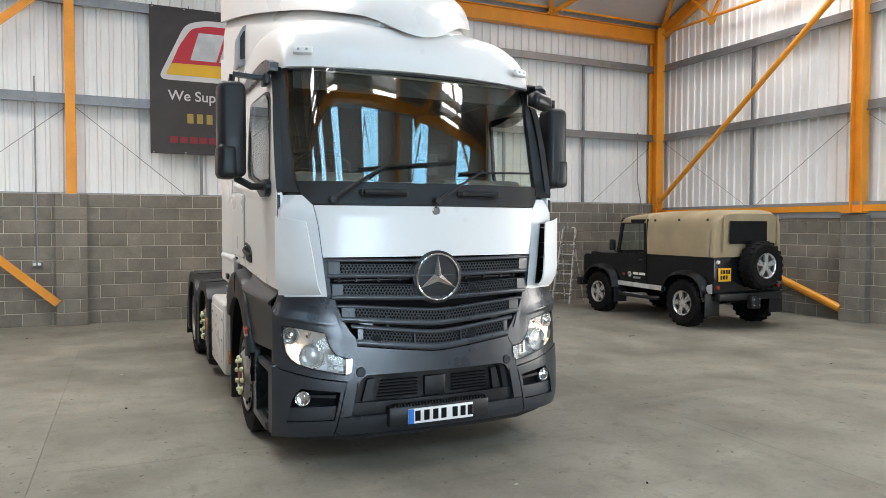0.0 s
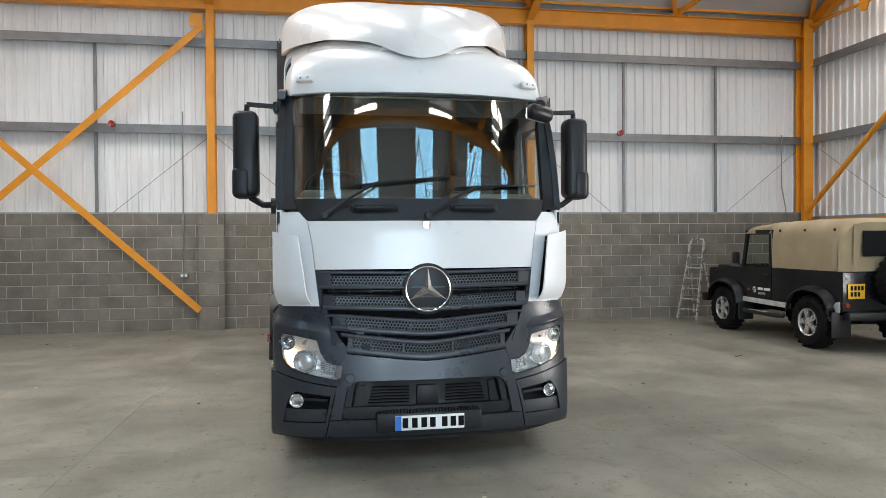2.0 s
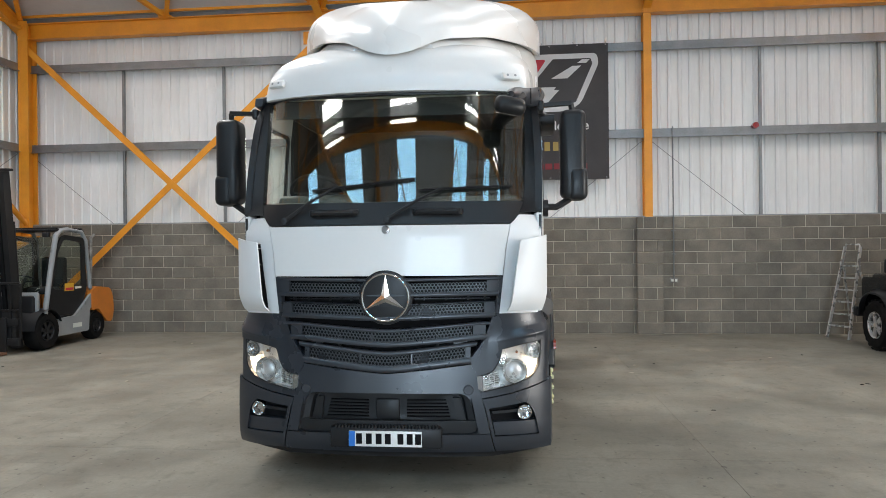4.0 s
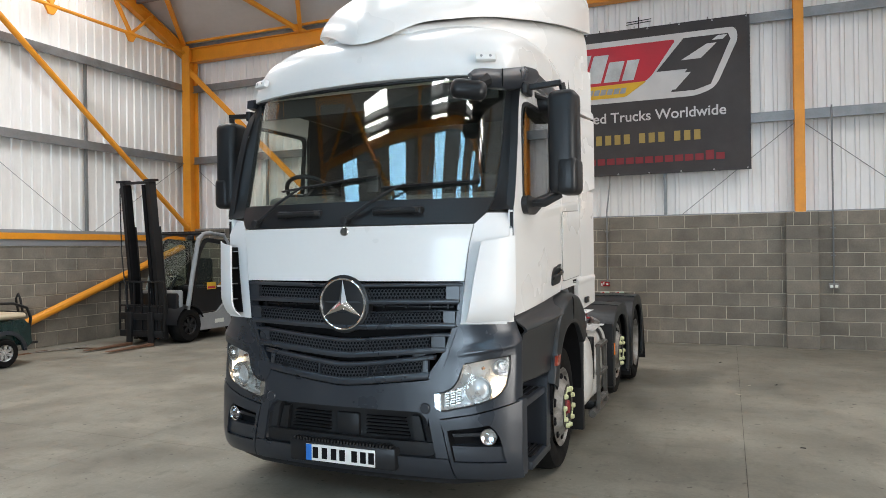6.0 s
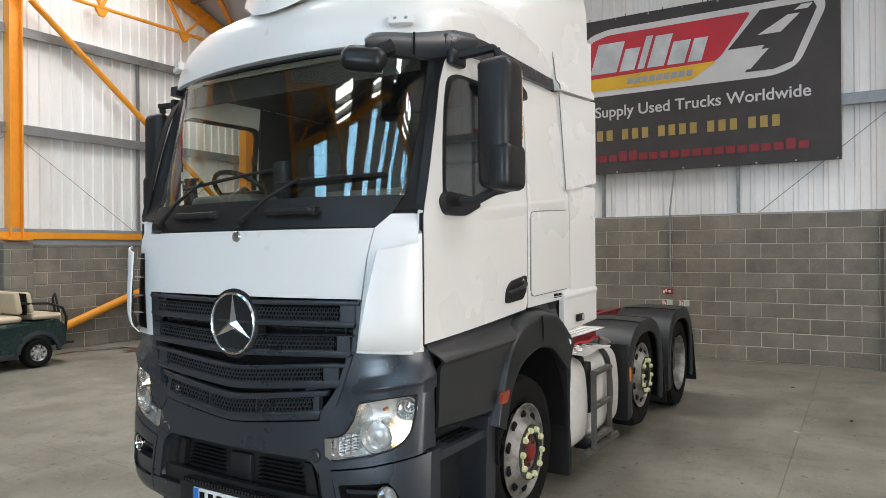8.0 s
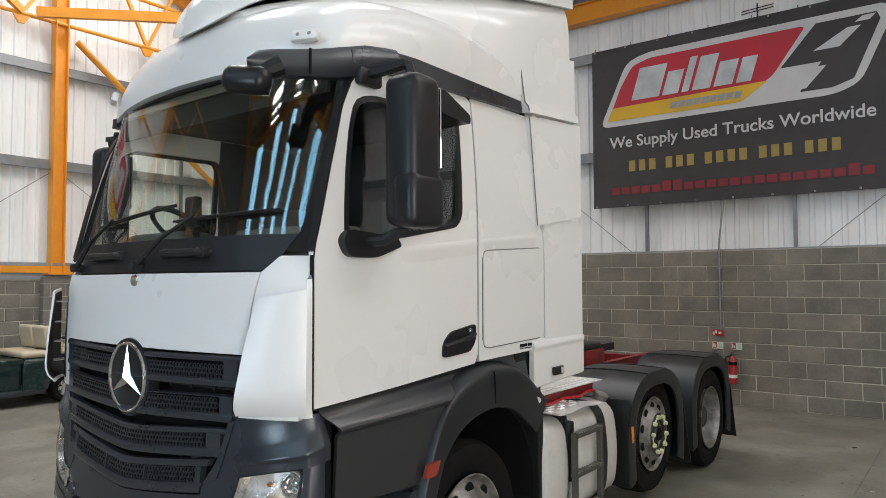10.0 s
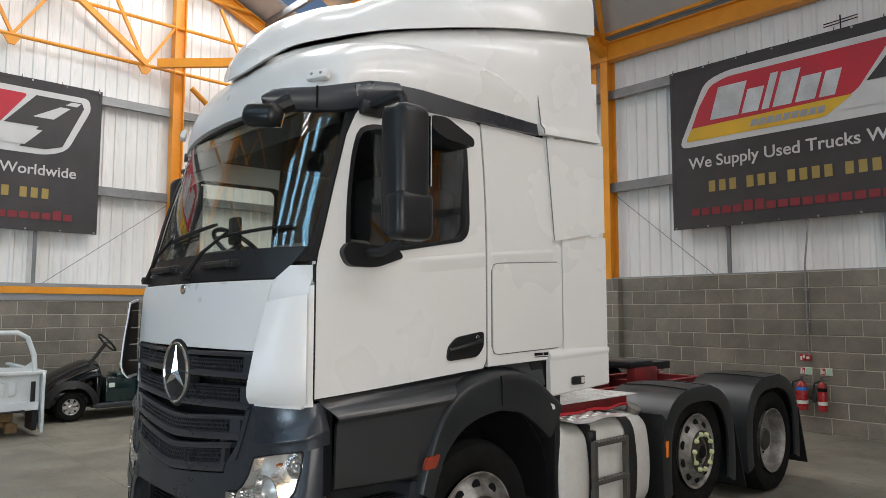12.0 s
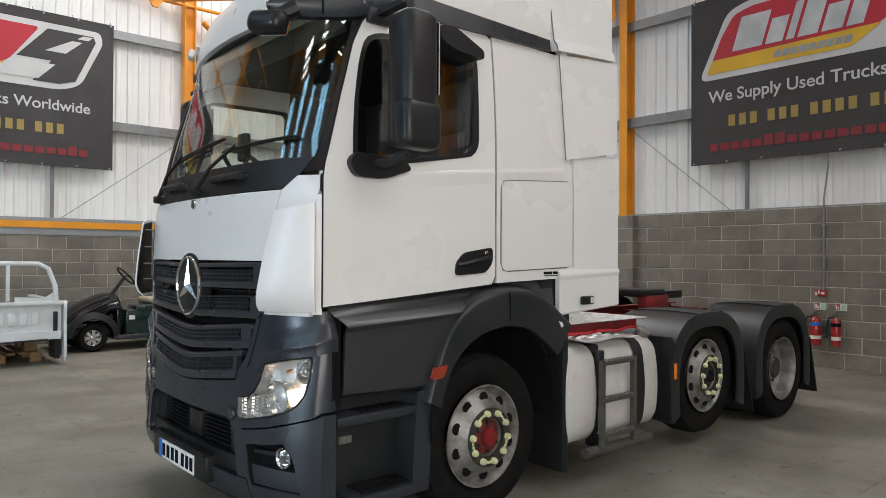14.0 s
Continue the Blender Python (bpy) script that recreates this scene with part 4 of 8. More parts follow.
    add("trim", lambda b: front_patch(b, quad((s * 0.652, 0.700), (s * 0.690, 0.680), (s * 0.684, 0.790), (s * 0.645, 0.786)), 2, 3, 0.018, 0.03), M_chrome, lamp)
    def lens(b, s=s):
        o = resample(LAMP, 48)
        c = (0.93, 0.87)
        rows = [[(s * lerp(p[0], c[0], k / 4), front(lerp(p[0], c[0], k / 4), lerp(p[1], c[1], k / 4)) - 0.012 - 0.006 * k, lerp(p[1], c[1], k / 4)) for p in o] for k in range(5)]
        vs = [[b.verts.new(p) for p in r] for r in rows]
        for k in range(4):
            for j in range(48):
                m = (j + 1) % 48
                q = (vs[k][j], vs[k][m], vs[k + 1][m], vs[k + 1][j])
                if k < 3:
                    b.faces.new(q)
        b.faces.new(vs[3])
        for v in vs[4]:
            b.verts.remove(v)
    ln = add("lens", lens, M_lens, lamp)
    ln.visible_shadow = False

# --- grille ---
# near-black sheet: the shade behind the bars is in its colour
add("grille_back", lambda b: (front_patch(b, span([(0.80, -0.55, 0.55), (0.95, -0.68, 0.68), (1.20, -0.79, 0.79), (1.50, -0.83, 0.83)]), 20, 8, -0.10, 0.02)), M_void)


def sag(u, deep):
    """The bars dip towards the middle."""
    return -deep * max(0.0, 1.08 - math.sqrt((u / 0.62) ** 2 + 0.02))


def hex_mesh(b, u0, u1, z0, z1, deep, proud, cell=0.0142):
    """Perforated panel: a net of six-cornered rings."""
    dx, dz = cell * math.sqrt(3), cell * 1.5
    z, row = z0, 0
    while z <= z1 + 1e-6:
        u = u0 + (dx / 2 if row % 2 else 0)
        while u <= u1 + 1e-6:
            ring = []
            for rad in (cell * 1.0, cell * 0.70):
                for d in ((0, 0.0), (1, 0.004)):
                    if rad == cell and d[0]:
                        continue
                    ring.append([b.verts.new((u + rad * math.sin(math.pi / 3 * k), front(u, z) - proud + d[1], z + sag(u + rad * math.sin(math.pi / 3 * k), deep) + rad * math.cos(math.pi / 3 * k))) for k in range(6)])
            for a, c in zip(ring, ring[1:]):
                for k in range(6):
                    b.faces.new((a[k], a[(k + 1) % 6], c[(k + 1) % 6], c[k]))
            u += dx
        z += dz
        row += 1


def grille_bar(z0, z1, w0, w1, deep, meshes, mz):
    def frame_bm(b):
        def strip(za, zb, pa, pb):
            def f(s, t):
                u = lerp(-lerp(w0, w1, (lerp(za, zb, t) - z0) / (z1 - z0)), lerp(w0, w1, (lerp(za, zb, t) - z0) / (z1 - z0)), s)
                z = lerp(za, zb, t) + sag(u, deep)
                return (u, front(u, z) - lerp(pa, pb, t) - 0.006 * math.sin(math.pi * t) ** 0.7, z)
            slab(b, f, 30, 6, 0.03, lambda p: (0, 1, 0))
        strip(mz[1] + 0.006, z1, 0.018, 0.014)
        strip(z0, mz[0] - 0.006, 0.018, 0.018)
        edges = [-1.0] + [e for m in meshes for e in m] + [1.0]
        for ea, eb in zip(edges[::2], edges[1::2]):
            ua = ea if ea > -1 else -w0
            ub = eb if eb < 1 else w0
            if ub - ua < 0.004:
                continue
            def f(s, t):
                u = lerp(ua, ub, s)
                z = lerp(mz[0] - 0.006, mz[1] + 0.006, t) + sag(u, deep)
                return (u, front(u, z) - 0.018, z)
            slab(b, f, 4, 2, 0.03, lambda p: (0, 1, 0))
    bar_ob = add("grille_bar", frame_bm, M_dark)
    for ma, mb in meshes:
        add("perforated_panel", lambda b: hex_mesh(b, ma + 0.014, mb - 0.010, mz[0] + 0.008, mz[1] - 0.004, deep, 0.017), M_dark, bar_ob, smooth=False)
    return bar_ob


grille_bar(1.352, 1.488, 0.80, 0.826, 0.010, [(-0.72, -0.15), (0.15, 0.72)], (1.388, 1.458))
grille_bar(1.198, 1.314, 0.775, 0.795, 0.024, [(-0.70, -0.14), (0.14, 0.70)], (1.238, 1.300))
grille_bar(1.042, 1.168, 0.71, 0.755, 0.055, [(-0.62, 0.62)], (1.085, 1.140))
grille_bar(0.885, 1.030, 0.60, 0.65, 0.075, [(-0.565, -0.19), (-0.18, 0.18), (0.19, 0.565)], (0.935, 0.995))
for s in (-1, 1):
    add("grille_frame", lambda b: front_patch(b, quad((s * 0.774, 1.215), (s * 0.806, 1.215), (s * 0.834, 1.493), (s * 0.805, 1.493)), 2, 8, 0.010, 0.05), M_dark)
    for z in (1.325, 1.345):
        add("louvre", lambda b: front_patch(b, quad((s * 0.14, z), (s * 0.74, z), (s * 0.74, z + 0.008), (s * 0.14, z + 0.008)), 6, 1, -0.055, 0.03), M_black)
    for u in (0.26, 0.42, 0.58, 0.70):
        add("louvre_stay", lambda b: front_patch(b, quad((s * u, 1.318), (s * (u + 0.012), 1.318), (s * (u + 0.012), 1.366), (s * u, 1.366)), 1, 1, -0.045, 0.03), M_black)
    add("louvre", lambda b: front_patch(b, quad((s * 0.10, 1.175), (s * 0.70, 1.19), (s * 0.70, 1.20), (s * 0.10, 1.185)), 6, 1, -0.06, 0.03), M_black)
    add("grille_cheek", lambda b: (front_patch(b, quad((s * 0.66, 0.93), (s * 0.70, 0.95), (s * 0.79, 1.21), (s * 0.76, 1.21)), 2, 6, 0.02, 0.08),
                                   front_patch(b, quad((s * 0.48, 1.005), (s * 0.64, 1.04), (s * 0.65, 1.06), (s * 0.48, 1.03)), 4, 1, -0.02, 0.05),
                                   rbox(b, s * 0.58 - 0.05, s * 0.58 + 0.05, front(0.58, 1.05) + 0.0, front(0.58, 1.05) + 0.06, 1.028, 1.065, 0.01)), M_dark)
for u in (-0.36, -0.12, 0.12, 0.36):
    add("stay", lambda b: front_patch(b, quad((u - 0.008, 0.99), (u + 0.008, 0.99), (u + 0.008, 1.06), (u - 0.008, 1.06)), 1, 2, -0.05, 0.04), M_black)

# --- round emblem ---
EMB = pose(0, front(0, 1.345) - 0.022, 1.345, 90)
emblem = add("emblem", lambda b: revolve(b, [(0, 0.0), (0.178, 0.0), (0.192, -0.004), (0.195, -0.02), (0.195, -0.06)], EMB, 56), M_black, label="black round emblem with a chrome ring and three-pointed star")
add("ring", lambda b: revolve(b, [(0.158, 0.002), (0.161, 0.010), (0.167, 0.013), (0.173, 0.010), (0.176, 0.001)], EMB, 56), M_chrome, emblem)


def star(b):
    c = b.verts.new(EMB @ V3((0, 0, 0.026)))
    tips = [(0.164 * math.sin(2 * math.pi * k / 3), 0.164 * math.cos(2 * math.pi * k / 3)) for k in range(3)]
    inn = [(0.034 * math.sin(2 * math.pi * k / 3 + math.pi / 3), 0.034 * math.cos(2 * math.pi * k / 3 + math.pi / 3)) for k in range(3)]
    t = [b.verts.new(EMB @ V3((*p, 0.004))) for p in tips]
    i = [b.verts.new(EMB @ V3((*p, 0.003))) for p in inn]
    for k in range(3):
        b.faces.new((c, t[k], i[k]))
        b.faces.new((c, i[k - 1], t[k]))
add("star", star, M_chrome, emblem, smooth=False)

# --- bonnet, corner panels and deflector blades ---
add("bonnet", lambda b: front_patch(b, span([(1.497, -0.832, 0.832), (1.70, -0.855, 0.855), (1.80, -0.875, 0.875), (1.858, -0.885, 0.885)]), 28, 10, 0.014, 0.03), M_white, label="glossy white bonnet panel")
badge = add("badge", lambda b: revolve(b, [(0, 0.008), (0.026, 0.007), (0.032, 0.0)], pose(0.0, front(0, 1.825) - 0.016, 1.825, 90), 24), M_chrome)
for s in (-1, 1):
    def wing(b, s=s):
        front_patch(b, lambda a, t: (s * lerp(table(lerp(1.225, 1.93, t), [(1.225, 0.805), (1.497, 0.837), (1.70, 0.859), (1.80, 0.879), (1.858, 0.889), (1.93, 0.955)]), table(lerp(1.225, 1.93, t), [(1.225, 1.08), (1.93, 1.095)]), a), lerp(1.225, 1.93, t) - (0.0 if t > 0 else 0)), 10, 10, 0.012, 0.03)
        def flank(a, t):
            z = lerp(1.235, 1.945, t)
            v0 = front(1.095, z) - 0.012
            return (s * (1.095 + 0.018 * a), lerp(v0, 0.2385, a), z)
        slab(b, flank, 4, 6, 0.03, lambda p: (-s, 0, 0))
    add("corner_wing", wing, M_whiteplastic)
    def blade_at(a, t, s=s, back=0.0):
        z = lerp(1.246, lerp(1.745, 1.782, a), t)
        u0 = table(z, [(1.246, 0.862), (1.28, 0.885), (1.331, 0.902), (1.511, 0.926), (1.726, 0.958), (1.76, 0.966)])
        m = min(1, 3.5 * t) * (2 - min(1, 3.5 * t))
        v0, vc = table(z, [(1.246, 0.03), (1.27, 0.005), (1.331, -0.008), (1.511, 0.015), (1.726, 0.055), (1.76, 0.064)]), front(1.0, z) - 0.014 - 0.075 * m
        k = 1 - a
        out, rear = 1.112 + 0.034 * m, 0.205 - 0.030 * m
        return (s * (k * k * u0 + 2 * k * a * 1.078 + a * a * out - 0.7 * back), k * k * v0 + 2 * k * a * vc + a * a * rear + 0.7 * back, z)
    bl = add("air_deflector", lambda b: slab(b, blade_at, 22, 14, 0.010, lambda p: (-s * 0.7, 0.7, 0)), M_whiteplastic, label="white wind deflector blade at the cab corner")
    add("lining", lambda b: slab(b, lambda a, t: blade_at(lerp(0.02, 0.98, a), lerp(0.03, 0.97, t), s, 0.0115), 16, 8, 0.003, lambda p: (-s * 0.7, 0.7, 0)), M_black, bl)
    add("duct", lambda b: front_patch(b, lambda a, t: (s * lerp(table(lerp(1.262, 1.735, t), [(1.262, 0.895), (1.735, 0.965)]), 1.088, a), lerp(1.262, 1.735, t)), 6, 6, 0.016, 0.012), M_black)
    for z in (1.355, 1.465, 1.58, 1.70):
        add("vent_rib", lambda b: slab(b, lambda a, t: (s * lerp(0.955, 1.06, a), lerp(front(lerp(0.955, 1.06, a), z) - 0.015, front(lerp(0.955, 1.06, a), z) - 0.078, t), z), 4, 1, 0.005, lambda p: (0, 0, 1)), M_grey)

# --- cowl, handles, windscreen, wipers ---
def cowl(b):
    front_patch(b, span([(1.866, -0.90, 0.90), (1.94, -0.955, 0.955), (2.03, -0.985, 0.985)]), 24, 4, 0.002, 0.03)
add("cowl", cowl, M_black, label="black panel below the windscreen")
for c in (-0.385, 0.37):
    add("grab_handle", lambda b: (tube(b, [(c - 0.17, front(c - 0.17, 1.95) + 0.01, 1.955), (c - 0.15, front(c, 1.95) - 0.04, 1.955), (c + 0.15, front(c, 1.95) - 0.04, 1.955), (c + 0.17, front(c + 0.17, 1.95) + 0.01, 1.955)], 0.020, 8),
                                  rbox(b, c - 0.18, c - 0.11, front(c, 1.95) - 0.03, front(c, 1.95) + 0.03, 1.93, 1.98, 0.01),
                                  rbox(b, c + 0.11, c + 0.18, front(c, 1.95) - 0.03, front(c, 1.95) + 0.03, 1.93, 1.98, 0.01)), M_black)
ws = add("windscreen", lambda b: front_patch(b, span([(2.03, -0.985, 0.985), (2.40, -1.00, 1.00), (2.865, -1.00, 1.00)]), 32, 16, 0.0, 0.006), M_glass, label="tinted curved windscreen that mirrors the hall")
ws.visible_shadow = False
add("shade_band", lambda b: front_patch(b, span([(2.845, -0.99, 0.99), (2.87, -1.0, 1.0)]), 24, 2, -0.012, 0.004), M_black)

add("visor_liner", lambda b: slab(b, lambda a, t: (lerp(-0.99, 0.99, a), lerp(0.285 + 0.17 * lerp(-0.99, 0.99, a) ** 2, front(lerp(-0.99, 0.99, a), 2.862), t), 2.846), 20, 2, 0.008, lambda p: (0, 0, 1)), M_black)


def wiper(pu, eu, ez, e2, name="wiper"):
    pz = 1.90
    p = V3((pu, front(pu, pz) - 0.035, pz))
    q = V3((eu, front(eu, ez) - 0.05, ez))
    w = add(name, lambda b: (tube(b, [p, p.lerp(q, 0.5) + V3((0, -0.02, 0.01)), q], [0.016, 0.011, 0.008], 8), revolve(b, [(0, 0.03), (0.024, 0.025), (0.028, -0.03)], Matrix.Translation(p) @ pose(0, 0, 0, 90), 14)), M_black)
    def blade(b):
        pts = []
        for k in range(9):
            u = lerp(e2[0], e2[2], k / 8)
            z = lerp(e2[1], e2[3], k / 8)
            pts.append((u, front(u, z) - 0.016, z))
        tube(b, pts, 0.009, 6)
        pts = [(x, y - 0.014 - 0.012 * math.sin(math.pi * i / 8), z) for i, (x, y, z) in enumerate(pts)]
        tube(b, pts, 0.006, 6)
    add("wiper_blade", blade, M_black, w)
wiper(-0.76, -0.36, 2.155, (-0.56, 2.125, 0.20, 2.20))
wiper(0.01, 0.42, 2.135, (0.24, 2.115, 0.90, 2.14))

# --- pillars and the dark band above the doors ---
for s in (-1, 1):
    def pillar(b, s=s):
        def f(a, t):
            z = lerp(1.95, 2.87, t)
            u0 = table(z, [(1.95, 0.965), (2.03, 0.990), (2.40, 1.005), (2.87, 1.005)])
            v0 = front(u0, z) - 0.004
            vd = table(z, [(1.95, 0.235), (2.0, 0.255), (2.45, 0.36), (2.70, 0.46), (2.87, 0.60)])
            u1 = side(vd, z)
            k = math.sin(a * math.pi / 2)
            return (s * lerp(u0, u1, min(1, 1.35 * a - 0.35 * a * a)), lerp(v0, vd, a ** 1.5), z)
        slab(b, f, 8, 14, 0.03, lambda p: (-s * 0.7, 0.7, 0))
    add("pillar", pillar, M_black)
    add("roof_rail", lambda b: side_patch(b, s, lambda a, t: (lerp(0.47, 1.955, a), lerp(table(a, [(0, 2.83), (0.12, 2.825), (0.3, 2.845), (1, 2.875)]), table(a, [(0, 2.89), (0.12, 2.945), (0.3, 2.962), (1, 2.95)]), t)), 16, 3, 0.03, 0.06), M_dark)
    def brow(b, s=s):
        line = ((0.905, 0.045, 2.768, 0.044), (0.955, 0.14, 2.782, 0.056), (1.022, 0.287, 2.800, 0.062), (1.075, 0.42, 2.825, 0.070), (1.118, 0.56, 2.862, 0.070), (1.145, 0.74, 2.905, 0.045))
        def f(a, t):
            q = smooth_line([p[:3] for p in line], a)
            h = table(a * 5, [(i, p[3]) for i, p in enumerate(line)]) * min(1, 0.55 + 5 * a)
            c = 2 * t - 1
            return (s * (q.x + 0.022 * (1 - c * c)), q.y - 0.022 * (1 - c * c) * (1 - a), q.z + h * c)
        slab(b, f, 30, 8, 0.055, lambda p: (-s * 0.6, 0.75, 0))
    if s > 0:
        add("mirror_bracket", brow, M_dark)

# --- doors and flanks ---
DOOR = [(0.243, 1.272), (1.415, 1.362), (1.415, 2.865), (0.60, 2.85), (0.50, 2.775), (0.42, 2.62), (0.335, 2.32), (0.262, 2.02), (0.243, 1.95)]
EDGE = [(1.95, 0.243), (2.02, 0.262), (2.32, 0.335), (2.62, 0.42), (2.775, 0.50), (2.85, 0.60)]
WINDOW = [(0.415, 2.00), (0.75, 2.035), (1.21, 2.115), (1.255, 2.18), (1.265, 2.70), (0.60, 2.69), (0.50, 2.655), (0.455, 2.52), (0.425, 2.32), (0.415, 2.15)]
for s in (-1, 1):
    wo = round_outline(WINDOW, 0.06, 4)
    cx = sum(p[0] for p in wo) / len(wo)
    cz = sum(p[1] for p in wo) / len(wo)
    grow = lambda k: [(cx + (p[0] - cx) * (1 + k), cz + (p[1] - cz) * (1 + k)) for p in wo]
    door = add("door", lambda b: ring_sheet(b, [(0.243, 1.272), *DOOR[1:]], grow(0.035), lambda v, z: (s * side(v, z), v, z), (-s, 0, 0), 0.035, 72, 5), M_white, label="white cab door with a dark window")
    add("door_edge", lambda b: slab(b, lambda a, t: (s * (side(table(lerp(1.97, 2.80, t), EDGE), lerp(1.97, 2.80, t)) + 0.001 - 0.05 * a), table(lerp(1.97, 2.80, t), EDGE) - 0.004, lerp(1.97, 2.80, t)), 2, 16, 0.008, lambda p: (0, -1, 0)), M_black, door)
    ox, oz = 0.83, 2.07
    add("door_seal", lambda b: ring_sheet(b, [(p[0] + 0.007 * (1 if p[0] > ox else -1), p[1] + 0.008 * (1 if p[1] > oz else -1)) for p in DOOR], [(p[0] - 0.001 * (1 if p[0] > ox else -1), p[1] - 0.001 * (1 if p[1] > oz else -1)) for p in DOOR], lambda v, z: (s * (side(v, z) - 0.004), v, z), (-s, 0, 0), 0.02, 72, 1), M_black, door)
    add("gasket", lambda b: ring_sheet(b, grow(0.040), grow(-0.035), lambda v, z: (s * (side(v, z) + 0.005), v, z), (-s, 0, 0), 0.02, 64, 1), M_black, door)
    g = add("window", lambda b: prism(b, grow(-0.03), -0.003, 0.003, Matrix(((0, 0, s, s * (side(0.8, 2.35) - 0.01)), (1, 0, 0, 0), (0, 1, 0, 0), (0, 0, 0, 1)))), M_sideglass, door)
    g.visible_shadow = False
    handle = add("handle", lambda b: (prism(b, round_outline([(1.085, 1.415), (1.33, 1.43), (1.385, 1.49), (1.385, 1.58), (1.16, 1.548), (1.095, 1.495)], 0.03), 0, 0.014, Matrix(((0, 0, s, s * 1.148), (1, 0, 0, 0), (0, 1, 0, 0), (0, 0, 0, 1)))),
                                      tube(b, [(s * 1.165, 1.10, 1.475), (s * 1.185, 1.20, 1.495), (s * 1.185, 1.30, 1.512), (s * 1.165, 1.365, 1.525)], 0.014, 8)), M_black, door)
    add("lock", lambda b: revolve(b, [(0, 0.006), (0.012, 0.005), (0.014, 0)], Matrix.Translation((s * 1.163, 1.33, 1.545)) @ pose(0, 0, 0, 0, 90 * s), 12), M_chrome, door)
    add("quarter_panel", lambda b: side_patch(b, s, lambda a, t: (lerp(1.429, lerp(2.152, 2.06, min(1, max(0, (t - 0.5) / 0.06))), a), lerp(lerp(1.366, 1.388, a), 2.87, t)), 8, 28, 0.0, 0.035), M_white)
    def swage(b, v0, v1, fade, s=s):
        slab(b, lambda a, t: (s * (side(lerp(v0, v1, a), 2.0) - 0.001 + min(1, a / fade) * table(t, [(0, 0.0), (0.75, 0.009), (0.85, 0.009), (1, 0.0)])), lerp(v0, v1, a), table(lerp(v0, v1, a), [(0.7, 1.955), (1.415, 2.030), (2.06, 2.092)]) + lerp(-0.075, 0.022, t)), 12, 8, 0.012, lambda p: (-s, 0, 0))
    add("swage_line", lambda b: swage(b, 0.72, 1.408, 0.35), M_white, door)
    add("swage_line", lambda b: swage(b, 1.436, 2.058, 0.01), M_white)
    locker = add("locker_door", lambda b: (prism(b, round_outline([(1.468, 1.437), (2.145, 1.461), (2.145, 2.025), (1.468, 1.985)], 0.05), 0, 0.010, Matrix(((0, 0, s, s * 1.1495), (1, 0, 0, 0), (0, 1, 0, 0), (0, 0, 0, 1))))), M_white)
    add("seal", lambda b: ring_sheet(b, round_outline([(1.461, 1.430), (2.153, 1.454), (2.153, 2.032), (1.461, 1.992)], 0.055), round_outline([(1.468, 1.437), (2.145, 1.461), (2.145, 2.025), (1.468, 1.985)], 0.05), lambda v, z: (s * 1.1525, v, z), (-s, 0, 0), 0.02, 48, 1), M_seam, locker)
    add("label_bar", lambda b: (box(b, s * 1.1505 - 0.002, s * 1.1505 + 0.002, 1.862, 1.945, 1.412, 1.430), box(b, s * 1.1505 - 0.002, s * 1.1505 + 0.002, 1.953, 2.02, 1.412, 1.430), box(b, s * 1.1505 - 0.002, s * 1.1505 + 0.002, 1.865, 2.018, 1.401, 1.406)), M_void)
    # rear corner fairing: lower box, middle, stepped panel, top
    add("side_fairing", lambda b: (slab(b, lambda a, t: (s * (1.160 + 0.035 * a), lerp(2.158, 2.615, a), lerp(1.435 + 0.02 * a, 2.22, t)), 6, 6, 0.03, lambda p: (-s, 0, 0)),
                                   slab(b, lambda a, t: (s * (1.168 + 0.030 * a - table(t, [(0, 0.010), (0.03, 0.0), (0.76, 0.0), (0.79, -0.006), (0.84, -0.008), (0.88, -0.004), (1.0, 0.030)])), lerp(2.0, 2.62, a), lerp(1.14 + 0.045 * a, table(a, [(0, 1.452), (1, 1.475)]), t)), 6, 28, 0.035, lambda p: (-s, 0, 0))), M_white, label="white rear fairing with a dirty lower edge")
    add("fairing_flap", lambda b: slab(b, lambda a, t: (s * (1.166 + 0.050 * a - 0.035 * t * (1 - a)), lerp(2.035 + 0.03 * (1 - t), 2.575, a), lerp(2.165 + 0.09 * a, 2.868 + 0.015 * a, t)), 8, 8, 0.03, lambda p: (-s, 0, 0)), M_white)
    add("upper_fairing", lambda b: slab(b, lambda a, t: (s * (1.135 + 0.065 * a - 0.05 * t * (1 - a) + table(t, [(0, 0.025), (0.10, 0.022), (0.17, 0.0), (1, 0.0)])), lerp(1.985, 2.53, a), lerp(2.882 + 0.012 * a, 3.285 + 0.05 * a, t)), 8, 18, 0.05, lambda p: (-s, 0, 0)), M_white)
    add("fairing_seam", lambda b: tube(b, [(s * (1.137 - 0.05 * k / 12 + table(k / 12, [(0, 0.025), (0.10, 0.022), (0.17, 0.0), (1, 0.0)])), 1.983, lerp(2.885, 3.285, k / 12)) for k in range(13)], 0.0045, 6), M_seam)
    add("fairing_seam", lambda b: tube(b, [(s * (1.167 - 0.035 * k / 8), 2.035 + 0.03 * (1 - k / 8) - 0.002, lerp(2.168, 2.866, k / 8)) for k in range(9)], 0.004, 6), M_seam)
    mk = add("side_marker", lambda b: rbox(b, s * 1.192 - 0.012, s * 1.192 + 0.012, 2.20, 2.335, 1.205, 1.262, 0.02), M_black)
    add("lens", lambda b: rbox(b, s * 1.200 - 0.008, s * 1.200 + 0.008, 2.285, 2.325, 1.214, 1.254, 0.006), M_clearplastic, mk)

